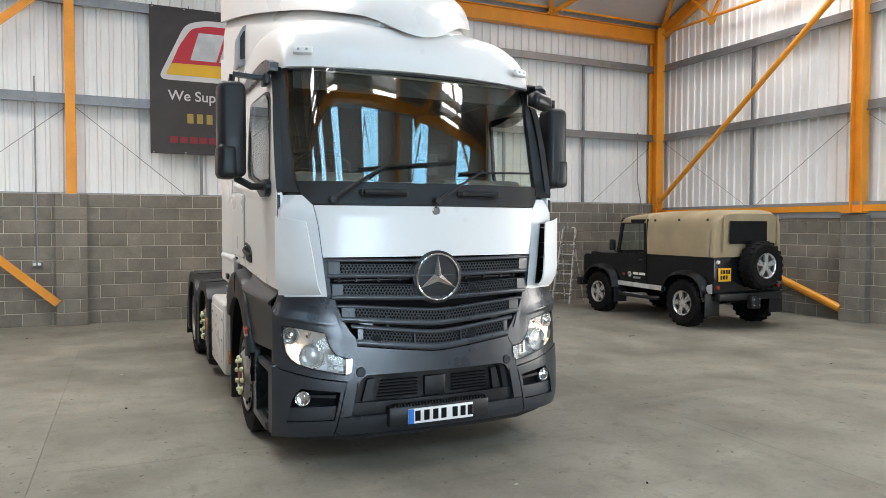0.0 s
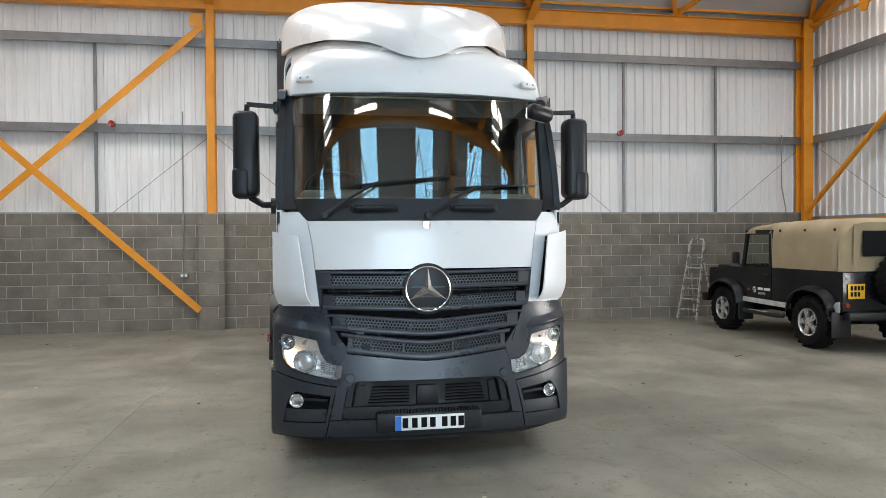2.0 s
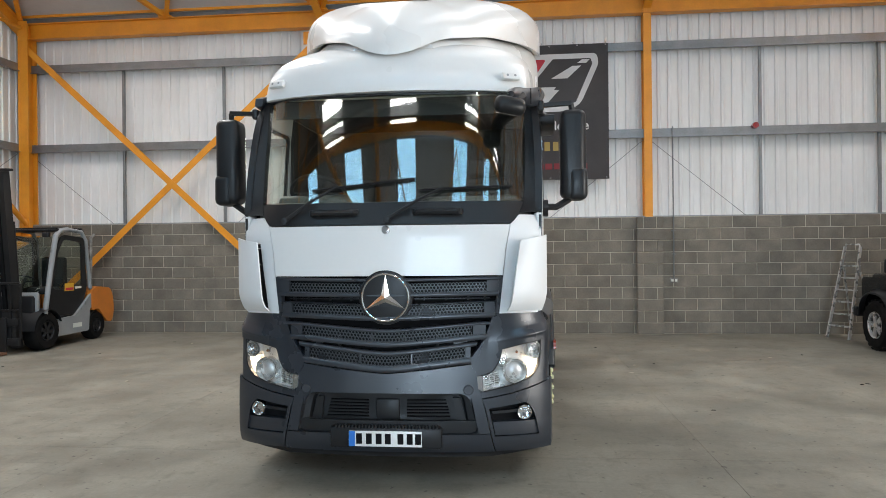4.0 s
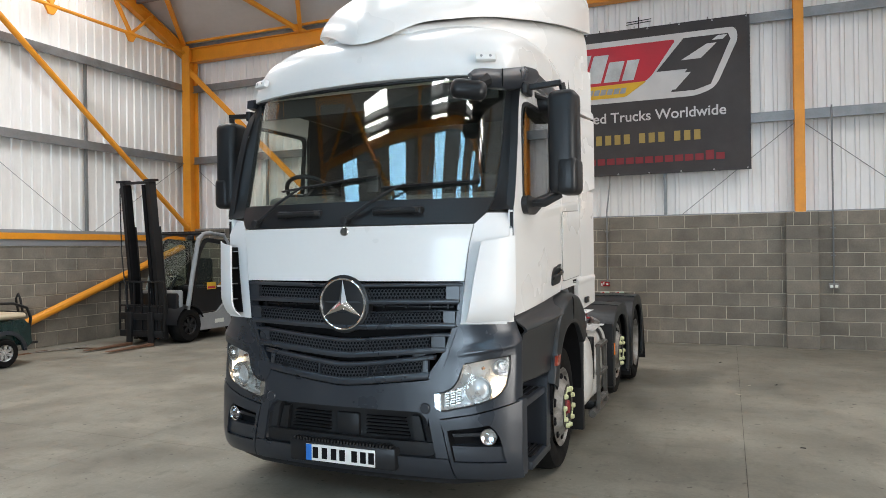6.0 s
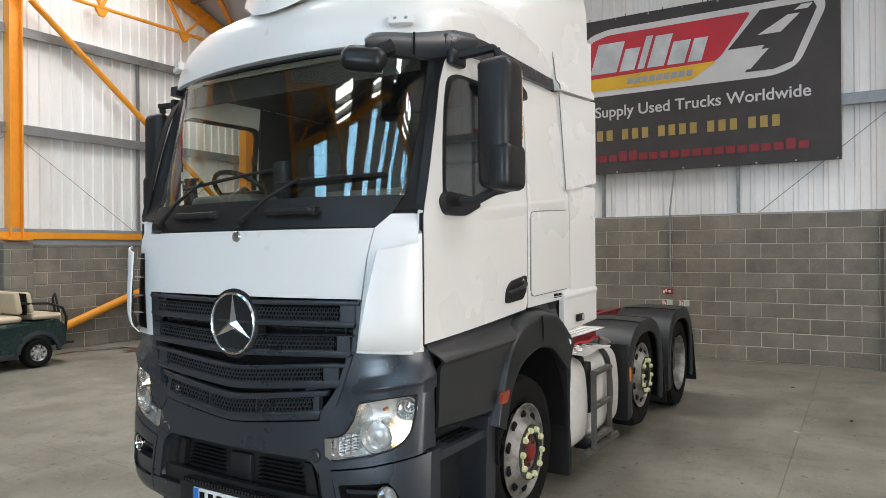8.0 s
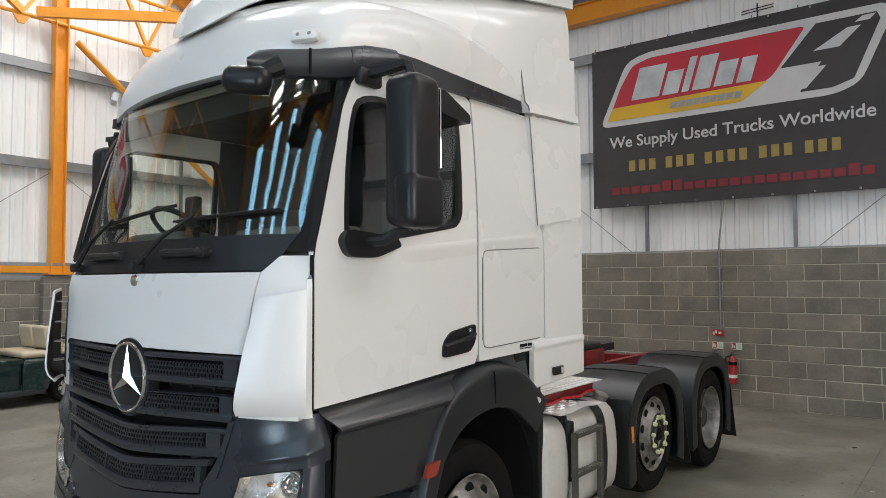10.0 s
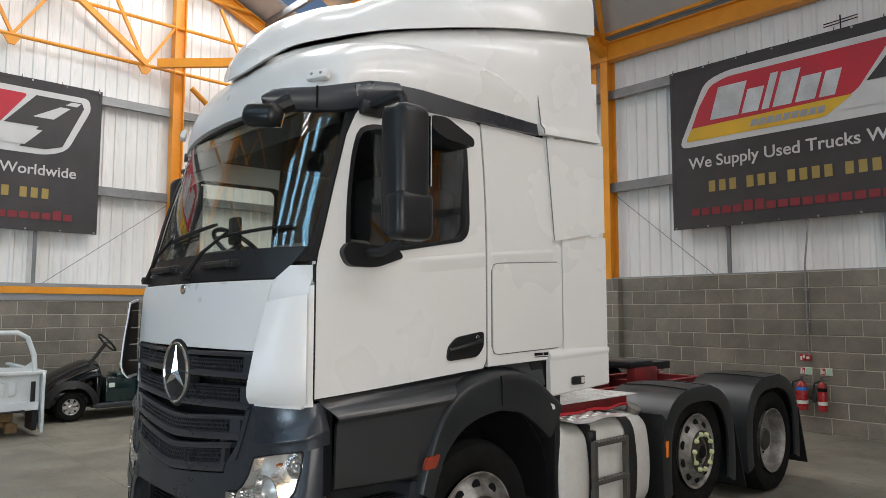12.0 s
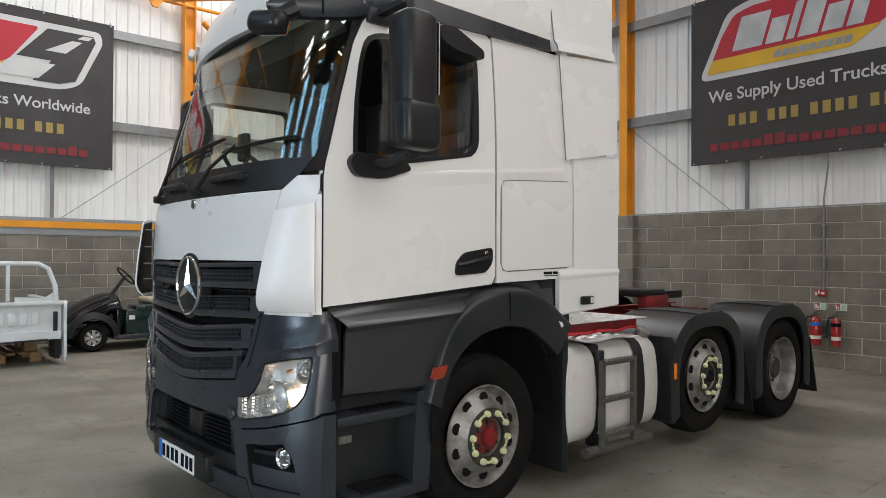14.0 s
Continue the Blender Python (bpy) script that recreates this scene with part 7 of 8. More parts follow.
def hood(b):
    n = 14
    prof = ((-0.68, 0.9), (-0.5, 1.0), (-0.1, 0.975), (0.30, 1.0), (0.65, 0.98), (1.0, 0.985), (1.5, 0.91), (1.76, 0.84))
    ys = [(-0.71, 0.0)] + [(y_, table(y_, prof)) for y_ in (-0.68, -0.62, -0.5, -0.38, -0.26, -0.14, -0.02, 0.1, 0.22, 0.34, 0.46, 0.58, 0.70, 0.82, 0.94, 1.0, 1.03, 1.2, 1.4, 1.58, 1.76)]
    rows = []
    for y, k in ys:
        w, top = 0.785, 1.22 + 0.77 * max(k, 0.0)
        low = 1.20 if y < 1.02 else 1.78
        if k == 0:
            low, top = 1.20, 1.93
            w = 0.76
        row = []
        for i in range(n * 2 + 1):
            th = math.pi * i / (2 * n)
            c, sn = math.cos(th), math.sin(th)
            z = low + (top - low) * abs(sn) ** 0.30
            fold = 0.012 * math.sin(9 * y + 5 * z) * math.sin(4 * z + 2.3 * y) + 0.006 * math.sin(23 * y - 9 * z)
            row.append(b.verts.new((-(w + fold) * (1 - 0.05 * abs(sn)) * math.copysign(abs(c) ** 0.34, c), y - (0.05 * abs(sn) if y < -0.6 else 0), z + fold * abs(sn))))
        rows.append(row)
    for a, c in zip(rows, rows[1:]):
        for i in range(2 * n):
            b.faces.new((a[i], a[i + 1], c[i + 1], c[i]))
    b.faces.new(rows[0])
    b.faces.new(rows[-1][::-1])
canvas = add("canvas_hood", hood, M_canvas, car, "creased tan canvas hood over the rear")
add("hood_window", lambda b: slab(b, lambda a, t: (lerp(-0.47, 0.37, a), -0.765, lerp(1.42, 1.80, t)), 4, 4, 0.01, lambda p: (0, 1, 0)), M_gloss, canvas, "black flexible rear window")
for s in (-1, 1):
    for y in (-0.45, 0.2, 0.8):
        add("toggle", lambda b: rbox(b, s * 0.775 - 0.012, s * 0.775 + 0.012, y, y + 0.03, 1.80, 1.84, 0.005), M_black, canvas)
    add("strap", lambda b: slab(b, lambda a, t: (s * 0.62 + 0.03 * a, -0.768 + 0.01 * t, lerp(1.30, 1.90, t)), 1, 4, 0.006, lambda p: (0, 1, 0)), M_canvas, canvas)
add("windscreen", lambda b: (bar(b, (-0.74, 1.88, 1.22), (-0.74, 1.74, 1.84), 0.05, 0.05), bar(b, (0.74, 1.88, 1.22), (0.74, 1.74, 1.84), 0.05, 0.05), bar(b, (-0.74, 1.74, 1.84), (0.74, 1.74, 1.84), 0.05, 0.06)), M_gloss, car)
add("steering_wheel", lambda b: tube(b, [V3((0.36, 1.52, 1.28)) + V3((0.19 * math.cos(2 * math.pi * k / 20), -0.06 * math.sin(2 * math.pi * k / 20), 0.18 * math.sin(2 * math.pi * k / 20))) for k in range(21)], 0.016, 6, False), M_black, car)
for s in (-1, 1):
    add("front_seat", lambda b: (rbox(b, s * 0.38 - 0.24, s * 0.38 + 0.24, 0.98, 1.12, 0.85, 1.45, 0.05), rbox(b, s * 0.38 - 0.24, s * 0.38 + 0.24, 1.05, 1.5, 0.78, 0.92, 0.05)), M_seat, car)
lp = add("number_plate", lambda b: rbox(b, -0.70, -0.42, -0.745, -0.735, 0.80, 1.02, 0.006), M_yellow, car, "yellow square plate with dark bars")
for z in (0.835, 0.925):
    for k in range(4 if z > 0.9 else 3):
        add("bar", lambda b: box(b, -0.66 + 0.058 * k, -0.62 + 0.058 * k, -0.748, -0.745, z, z + 0.065), M_void, lp)
add("rear_crossmember", lambda b: (rbox(b, -0.72, 0.72, -0.80, -0.66, 0.48, 0.60, 0.02), rbox(b, -0.10, 0.10, -0.90, -0.78, 0.34, 0.56, 0.02)), M_black, car)
for k in (-0.06, 0.06):
    for z in (0.40, 0.50):
        add("bolt", lambda b: revolve(b, [(0, 0.014), (0.012, 0.012), (0.014, 0)], pose(k, -0.90, z, 90), 8), M_alu, car)
add("exhaust", lambda b: tube(b, [(-0.66, -0.50, 0.50), (-0.84, -0.56, 0.50)], 0.045, 12, False), M_alu, car)
add("spare_carrier", lambda b: (bar(b, (0.12, -0.74, 1.06), (0.12, -0.86, 1.06), 0.2, 0.2), bar(b, (0.75, -0.76, 0.75), (-0.1, -0.76, 0.75), 0.04, 0.05), bar(b, (0.75, -0.76, 0.55), (0.95, -0.80, 0.52), 0.03, 0.03)), M_steelblack, car)
add("underframe", lambda b: (box(b, -0.35, 0.35, -0.6, 2.8, 0.42, 0.56), tube(b, [(-0.75, 0, 0.40), (0.75, 0, 0.40)], 0.06, 10), tube(b, [(-0.75, 2.32, 0.40), (0.75, 2.32, 0.40)], 0.06, 10)), M_void, car)
add("front_bumper", lambda b: rbox(b, -0.86, 0.86, 2.95, 3.10, 0.48, 0.64, 0.02), M_black, car)
add("air_intake", lambda b: rbox(b, -0.74, -0.70, 2.0, 2.3, 1.02, 1.10, 0.01), M_black, car)

# the tub ends close behind the rear wheels
for ob in car.children_recursive:
    for v in ob.data.vertices:
        if v.co.y < -0.5:
            v.co.y += 0.13

# ---------------- counterbalance forklift ----------------
fork = thing("forklift", -5.62, 10.95, 0, "grey and orange forklift with a black raised mast by the corner", "forklift")
for s in (-1, 1):
    car_wheel(fork, s * 0.575, 0.0, 0.33, s, 0.33, 0.17, 0.26, M_black, 6)
    car_wheel(fork, s * 0.52, 1.50, 0.27, s, 0.27, 0.13, 0.2, M_black, 6)
    add("side_panel", lambda b: prism(b, round_outline([(0.28, 0.20), (1.20, 0.20), (1.24, 0.62), (1.72, 0.70), (1.72, 0.95), (1.40, 0.98), (0.80, 0.52), (0.30, 0.50)], 0.05), 0, 0.05, flank(s, s * 0.50)), M_forkgrey, fork, "light grey body side")
    add("guard_post", lambda b: tube(b, [(s * 0.54, -0.02, 0.62), (s * 0.52, 0.16, 1.35), (s * 0.50, 0.34, 1.98), (s * 0.48, 0.48, 2.07), (s * 0.48, 0.70, 2.10)], 0.045, 10), M_forkgrey, fork, "light grey bent cab post")
    add("guard_post", lambda b: tube(b, [(s * 0.48, 0.68, 2.10), (s * 0.49, 1.08, 2.06), (s * 0.50, 1.20, 1.90), (s * 0.51, 1.30, 1.0)], 0.035, 10), M_forkgrey, fork)
    fd = add("cab_door", lambda b: ring_sheet(b, round_outline([(0.12, 0.55), (1.00, 0.55), (1.22, 0.98), (1.16, 1.95), (0.52, 2.0), (0.32, 1.7)], 0.06), round_outline([(0.24, 1.02), (0.80, 1.02), (1.08, 1.06), (1.07, 1.86), (0.56, 1.92), (0.40, 1.68)], 0.06), lambda v, z: (s * 0.50, v, z), (-s, 0, 0), 0.03, 56, 2), M_black, fork)
    add("window", lambda b: prism(b, round_outline([(0.24, 1.02), (0.80, 1.02), (1.08, 1.06), (1.07, 1.86), (0.56, 1.92), (0.40, 1.68)], 0.06), 0, 0.006, flank(s, s * 0.48)), M_clear, fd).visible_shadow = False
    add("fender", lambda b: spiral((0.0, 0.33), 0.37, 0.40, 175, 20, s, 0.60, 0.30, b, 12), M_black, fork)
add("counterweight", lambda b: prism(b, round_outline([(1.28, 0.56), (1.50, 0.60), (1.80, 0.30), (1.95, 0.30), (2.02, 0.50), (2.0, 0.78), (1.90, 0.97), (1.45, 1.02), (1.28, 0.95)], 0.07), -0.555, 0.555, flank(1, 0.0)), M_forkorange, fork, "orange cast counterweight")
add("chassis", lambda b: (rbox(b, -0.50, 0.50, -0.15, 1.6, 0.18, 0.55, 0.04), rbox(b, -0.46, 0.46, -0.22, -0.05, 0.3, 0.95, 0.05)), M_black, fork)
add("front_plate", lambda b: rbox(b, -0.50, 0.50, -0.16, -0.08, 0.60, 1.0, 0.03), M_forkgrey, fork)
add("front_window", lambda b: slab(b, lambda a, t: (lerp(-0.46, 0.46, a), lerp(-0.06, 0.34, t), lerp(1.0, 1.98, t)), 2, 2, 0.006, lambda p: (0, 1, 0)), M_clear, fork).visible_shadow = False
add("cab_roof", lambda b: (rbox(b, -0.50, 0.50, 0.34, 1.16, 2.06, 2.10, 0.015), [bar(b, (-0.48, 0.42 + 0.14 * k, 2.115), (0.48, 0.42 + 0.14 * k, 2.115), 0.03, 0.03) for k in range(6)]), M_black, fork)
add("seat", lambda b: (rbox(b, -0.24, 0.24, 0.55, 1.0, 0.92, 1.05, 0.05), rbox(b, -0.23, 0.23, 0.93, 1.08, 1.0, 1.6, 0.06)), M_seat, fork)
add("steering_wheel", lambda b: (tube(b, [V3((-0.1, 0.36, 1.22)) + V3((0.15 * math.cos(2 * math.pi * k / 18), 0.14 * math.sin(2 * math.pi * k / 18), -0.06 * math.sin(2 * math.pi * k / 18))) for k in range(19)], 0.014, 6, False), tube(b, [(-0.1, 0.36, 1.22), (-0.1, 0.16, 0.9)], 0.03, 8)), M_black, fork)
mast = add("mast", lambda b: bar(b, (-0.33, -0.40, 3.02), (0.33, -0.40, 3.02), 0.10, 0.05), M_black, fork, "black double-rail mast with chains")
for s in (-1, 1):
    add("outer_rail", lambda b: (box(b, min(s * 0.31, s * 0.42), max(s * 0.31, s * 0.42), -0.47, -0.45, 0.10, 3.05), box(b, min(s * 0.31, s * 0.42), max(s * 0.31, s * 0.42), -0.33, -0.31, 0.10, 3.05), box(b, s * 0.41 - 0.012, s * 0.41 + 0.012, -0.45, -0.33, 0.10, 3.05)), M_black, mast)
    add("inner_rail", lambda b: box(b, min(s * 0.23, s * 0.30), max(s * 0.23, s * 0.30), -0.50, -0.36, 0.14, 2.98), M_void, mast)
    add("ram", lambda b: tube(b, [(s * 0.36, -0.26, 0.25), (s * 0.36, -0.26, 2.2)], 0.035, 10), M_black, mast)
    add("top_lug", lambda b: rbox(b, s * 0.40 - 0.10, s * 0.40 + 0.10, -0.50, -0.30, 3.03, 3.075, 0.01), M_black, mast)
    add("fork_shank", lambda b: rbox(b, s * 0.26 - 0.06, s * 0.26 + 0.06, -0.68, -0.63, 0.06, 0.62, 0.01), M_black, fork)
    add("fork_arm", lambda b: (prism(b, [(-1.62, 0.028), (-0.64, 0.012), (-0.64, 0.058), (-1.0, 0.052), (-1.62, 0.036)], -0.055, 0.055, flank(1, s * 0.26))), M_rust, fork, "rusty fork tine lowered to the floor")
mast.matrix_basis = Matrix.Translation((0, -0.40, 0.1)) @ pose(0, 0, 0, 5.5) @ Matrix.Diagonal((0.84, 1, 1, 1)) @ Matrix.Translation((0, 0.40, -0.1))
carriage = add("carriage", lambda b: (rbox(b, -0.52, 0.52, -0.64, -0.58, 0.16, 0.28, 0.01), rbox(b, -0.52, 0.52, -0.64, -0.58, 0.48, 0.60, 0.01)), M_black, fork)
for k in range(7):
    add("guard_bar", lambda b: bar(b, (-0.54 + 0.18 * k, -0.61, 0.28), (-0.54 + 0.18 * k, -0.61, 1.18), 0.028, 0.028), M_black, carriage)
add("guard_bar", lambda b: bar(b, (-0.54, -0.61, 0.74), (0.54, -0.61, 0.74), 0.03, 0.03), M_black, carriage)
add("carriage_plate", lambda b: rbox(b, -0.44, 0.44, -0.60, -0.57, 0.18, 0.72, 0.01), M_black, carriage)
add("sticker", lambda b: rbox(b, 0.30, 0.38, -0.168, -0.163, 0.82, 0.95, 0.001, 1), M_sign, fork)
add("guard_top", lambda b: tube(b, [(-0.54, -0.61, 1.12), (-0.52, -0.61, 1.18), (0.52, -0.61, 1.18), (0.54, -0.61, 1.12)], 0.018, 8), M_black, carriage)
add("hose", lambda b: tube(b, [(-0.46, -0.36, 3.04), (-0.56, -0.37, 2.92), (-0.60, -0.37, 2.6), (-0.60, -0.40, 2.2), (-0.56, -0.46, 1.7), (-0.48, -0.52, 1.3), (-0.38, -0.58, 0.7)], 0.013, 6), M_black, mast)
add("exhaust_pipe", lambda b: tube(b, [(0.50, 1.34, 0.95), (0.50, 1.36, 1.95), (0.54, 1.42, 2.02)], 0.03, 10), M_alu, fork)
add("sticker", lambda b: rbox(b, 0.534, 0.538, 0.52, 0.78, 0.98, 1.12, 0.001, 1), M_byellow, fork)
add("sticker", lambda b: rbox(b, 0.5385, 0.5405, 0.54, 0.76, 0.995, 1.04, 0.0005, 1), M_bred, fork)
add("bar", lambda b: rbox(b, 0.535, 0.539, 0.82, 1.0, 1.01, 1.05, 0.001, 1), M_sign, fork)
add("bar", lambda b: rbox(b, 0.552, 0.556, 0.72, 0.98, 0.30, 0.38, 0.001, 1), M_sign, fork)
add("work_lamp", lambda b: rbox(b, 0.30, 0.42, 0.24, 0.32, 1.95, 2.05, 0.02), M_black, fork)

# ---------------- golf cart ----------------
cart = thing("golf_cart", -6.18, 7.72, 0, "dark green golf cart with cream seats back to back", "golf cart")
for s in (-1, 1):
    car_wheel(cart, s * 0.56, 0.0, 0.225, s, 0.225, 0.125, 0.19, M_alloy, 7)
    car_wheel(cart, s * 0.54, -1.60, 0.225, s, 0.225, 0.125, 0.19, M_alloy, 7)
    def cart_side(b, s=s):
        arch_r = [(0.29 * math.cos(radians(a)), 0.225 + 0.29 * math.sin(radians(a))) for a in range(5, 180, 16)]
        prism(b, [(0.42, 0.34), (0.30, 0.24)] + arch_r + [(-0.42, 0.22), (-0.62, 0.22), (-0.62, 0.62), (0.28, 0.72), (0.40, 0.62)], 0, 0.05, flank(s, s * 0.52))
    add("body_side", cart_side, M_green, cart, "glossy dark green body side")
    add("wheel_lip", lambda b: spiral((0.0, 0.225), 0.28, 0.34, 178, 2, s, 0.588, 0.578, b, 14), M_dark, cart)
    add("sill", lambda b: rbox(b, min(s * 0.50, s * 0.58), max(s * 0.50, s * 0.58), -1.25, -0.30, 0.17, 0.25, 0.015), M_dark, cart)
    add("front_wing", lambda b: spiral((-1.60, 0.225), 0.30, 0.40, 178, 2, s, 0.585, 0.54, b, 14), M_black, cart)
    add("arm_rest", lambda b: tube(b, [(s * 0.46, -0.20, 0.98), (s * 0.46, 0.20, 0.96), (s * 0.46, 0.42, 0.88), (s * 0.44, 0.50, 0.72), (s * 0.44, 0.47, 0.45)], 0.022, 8), M_black, cart)
add("rear_body", lambda b: (rbox(b, -0.52, 0.52, -0.60, 0.36, 0.30, 0.70, 0.05), rbox(b, -0.50, 0.50, -1.25, -0.60, 0.17, 0.23, 0.01)), M_green, cart)
add("seat", lambda b: rbox(b, -0.50, 0.50, -0.62, -0.20, 0.70, 0.80, 0.05, 3), M_cream, cart, "cream vinyl front seat")
add("seat", lambda b: rbox(b, -0.50, 0.50, -0.05, 0.40, 0.72, 0.81, 0.05, 3), M_cream, cart, "cream vinyl rear-facing seat")
for c in (-0.25, 0.25):
    add("backrest", lambda b: rbox(b, c - 0.23, c + 0.23, -0.26, -0.17, 0.82, 1.17, 0.06, 4, Matrix.Translation((0, -0.2, 0.82)) @ pose(0, 0, 0, 10) @ Matrix.Translation((0, 0.2, -0.82))), M_cream, cart)
    add("backrest", lambda b: rbox(b, c - 0.23, c + 0.23, -0.08, 0.0, 0.82, 1.15, 0.06, 4, Matrix.Translation((0, -0.05, 0.82)) @ pose(0, 0, 0, 12) @ Matrix.Translation((0, 0.05, -0.82))), M_cream, cart)
    add("back_shell", lambda b: rbox(b, c - 0.22, c + 0.22, -0.155, -0.115, 0.80, 1.13, 0.02, 2), M_void, cart)
add("seat_support", lambda b: [bar(b, (c, -0.16, 0.66), (c, -0.18, 0.88), 0.03, 0.02) for c in (-0.25, 0.25)], M_alu, cart)
add("grab_bar", lambda b: (tube(b, [(-0.46, 0.40, 0.78), (-0.30, 0.44, 0.80), (0.30, 0.44, 0.80), (0.46, 0.40, 0.78)], 0.02, 8), tube(b, [(0.40, 0.40, 0.80), (0.40, 0.36, 1.02), (0.36, 0.36, 1.10), (0.30, 0.36, 1.02), (0.30, 0.40, 0.80)], 0.018, 8), rbox(b, -0.45, 0.45, 0.42, 0.62, 0.30, 0.34, 0.01)), M_black, cart)
def cart_cowl(b):
    def pt(a, t):
        y = lerp(-2.08, -1.18, t)
        top = table(t, [(0, 0.46), (0.25, 0.66), (0.6, 0.82), (0.85, 0.90), (1, 0.90)])
        u = lerp(-0.55, 0.55, a)
        return (u * lerp(0.86, 1.0, t), y, top - 0.22 * abs(2 * a - 1) ** 3.0)
    slab(b, pt, 16, 12, 0.03, lambda p: (0, 0, -1))
    rbox(b, -0.50, 0.50, -2.06, -1.20, 0.24, 0.46, 0.06)
    rbox(b, -0.52, 0.52, -1.24, -1.18, 0.24, 0.76, 0.02)
add("cowl", cart_cowl, M_gloss, cart, "black front cowl")
for k in range(5):
    add("cowl_rib", lambda b: tube(b, [(0.50 - 0.02 * k, -1.86 + 0.02 * k, 0.52 + 0.02 * k), (0.51 - 0.04 * k, -1.55 + 0.05 * k, 0.70 + 0.015 * k), (0.50 - 0.05 * k, -1.25, 0.80 + 0.02 * k)], 0.010, 6), M_black, cart)
add("steering_column", lambda b: tube(b, [(0.28, -1.40, 0.70), (0.28, -1.06, 1.16)], 0.028, 8), M_black, cart)
add("steering_wheel", lambda b: (tube(b, [V3((0.28, -1.04, 1.18)) + pose(0, 0, 0, -48) @ V3((0.18 * math.cos(2 * math.pi * k / 22), 0.18 * math.sin(2 * math.pi * k / 22), 0)) for k in range(23)], 0.016, 7, False), bar(b, (0.11, -1.04, 1.18), (0.45, -1.04, 1.18), 0.05, 0.02)), M_black, cart)
add("storage_box", lambda b: (rbox(b, 0.05, 0.52, -1.10, -0.62, 0.23, 0.64, 0.02), rbox(b, 0.07, 0.54, -0.95, -0.60, 0.62, 0.70, 0.02)), M_green, cart)
add("sticker", lambda b: rbox(b, 0.521, 0.525, -1.06, -0.97, 0.48, 0.55, 0.001, 1), M_sign, cart)
add("floor_pan", lambda b: rbox(b, -0.56, 0.56, -1.30, -0.55, 0.18, 0.23, 0.015), M_dark, cart)

# ---------------- pickup load bed, standing on a pallet ----------------
bed = thing("pickup_bed", -4.65, 5.50, 0, "pale white pickup load bed with headboard frame on a pallet", "pickup bed")
add("front_panel", lambda b: (rbox(b, -0.06, 0.0, -1.70, -0.05, 0.36, 0.86, 0.015), rbox(b, -0.03, 0.05, -1.70, -0.03, 0.83, 0.885, 0.015), prism(b, [(-1.7, 0.36), (-0.06, 0.36), (-0.06, 0.47), (-1.7, 0.47)], 0, 0.04, flank(1, 0.0))), M_tub, bed)
for k in range(11):
    add("pressing", lambda b: rbox(b, -0.01, 0.016, -0.42 - 0.135 * k, -0.33 - 0.135 * k, 0.56, 0.74, 0.012, 2), M_tub, bed)
add("side_panel", lambda b: (prism(b, round_outline([(-2.0, 0.30), (-0.02, 0.10), (0.045, 0.03), (0.075, 0.20), (0.06, 0.55), (0.075, 0.80), (0.03, 0.885), (-2.0, 0.885)], 0.05), 0.0, 0.035, Matrix(((1, 0, 0, 0), (0, 0, 1, -0.03), (0, 1, 0, 0), (0, 0, 0, 1)))), rbox(b, -2.0, 0.04, -0.10, 0.03, 0.84, 0.885, 0.02)), M_tub, bed)
add("side_panel", lambda b: rbox(b, -2.0, 0.04, -1.74, -1.69, 0.15, 0.885, 0.02), M_tub, bed)
add("bed_floor", lambda b: box(b, -2.0, -0.06, -1.69, -0.06, 0.36, 0.40), M_tub, bed)
add("seal_strip", lambda b: rbox(b, 0.0, 0.02, -0.155, -0.10, 0.37, 0.74, 0.006), M_black, bed)
add("under_seal", lambda b: tube(b, [(0.03, -1.7, 0.35), (0.04, -0.9, 0.345), (0.05, -0.22, 0.36)], 0.015, 6), M_black, bed)
add("inner_wing", lambda b: box(b, -0.4, -0.02, -0.12, -0.06, 0.08, 0.36), M_black, bed)
add("headboard_frame", lambda b: (tube(b, [(0.02, -0.12, 0.88), (0.02, -0.14, 1.10), (0.0, -0.22, 1.33), (0.0, -0.34, 1.40), (0.0, -1.36, 1.41), (0.0, -1.48, 1.33), (0.02, -1.56, 1.10), (0.02, -1.58, 0.88)], 0.032, 10), bar(b, (0.0, -0.70, 0.90), (0.0, -0.70, 1.40), 0.05, 0.04), prism(b, [(-0.62, 0.885), (-0.14, 0.885), (-0.16, 1.0), (-0.26, 0.93), (-0.62, 0.95)], -0.02, 0.02, flank(1, 0.0))), M_tub, bed, "white tubular headboard frame")
pallet = thing("pallet", -5.75, 4.78, 0, "weathered wooden pallet under the load bed", "pallet")
for k in range(7):
    add("slat", lambda b: rbox(b, -0.6, 0.6, -0.50 + 0.15 * k, -0.40 + 0.15 * k, 0.115, 0.137, 0.003, 1), M_wood, pallet)
for x in (-0.55, 0.0, 0.55):
    for y in (-0.42, 0.02, 0.46):
        add("pallet_block", lambda b: rbox(b, x - 0.05, x + 0.05, y - 0.07, y + 0.07, 0.0, 0.115, 0.003, 1), M_wood, pallet)
for x, y in ((-0.2, 0.45), (0.30, 0.45), (-0.2, -0.4), (0.30, -0.4)):
    add("packing_block", lambda b: rbox(b, x - 0.12, x + 0.12, y - 0.10, y + 0.06, 0.137, 0.36, 0.004, 1), M_wood, pallet)

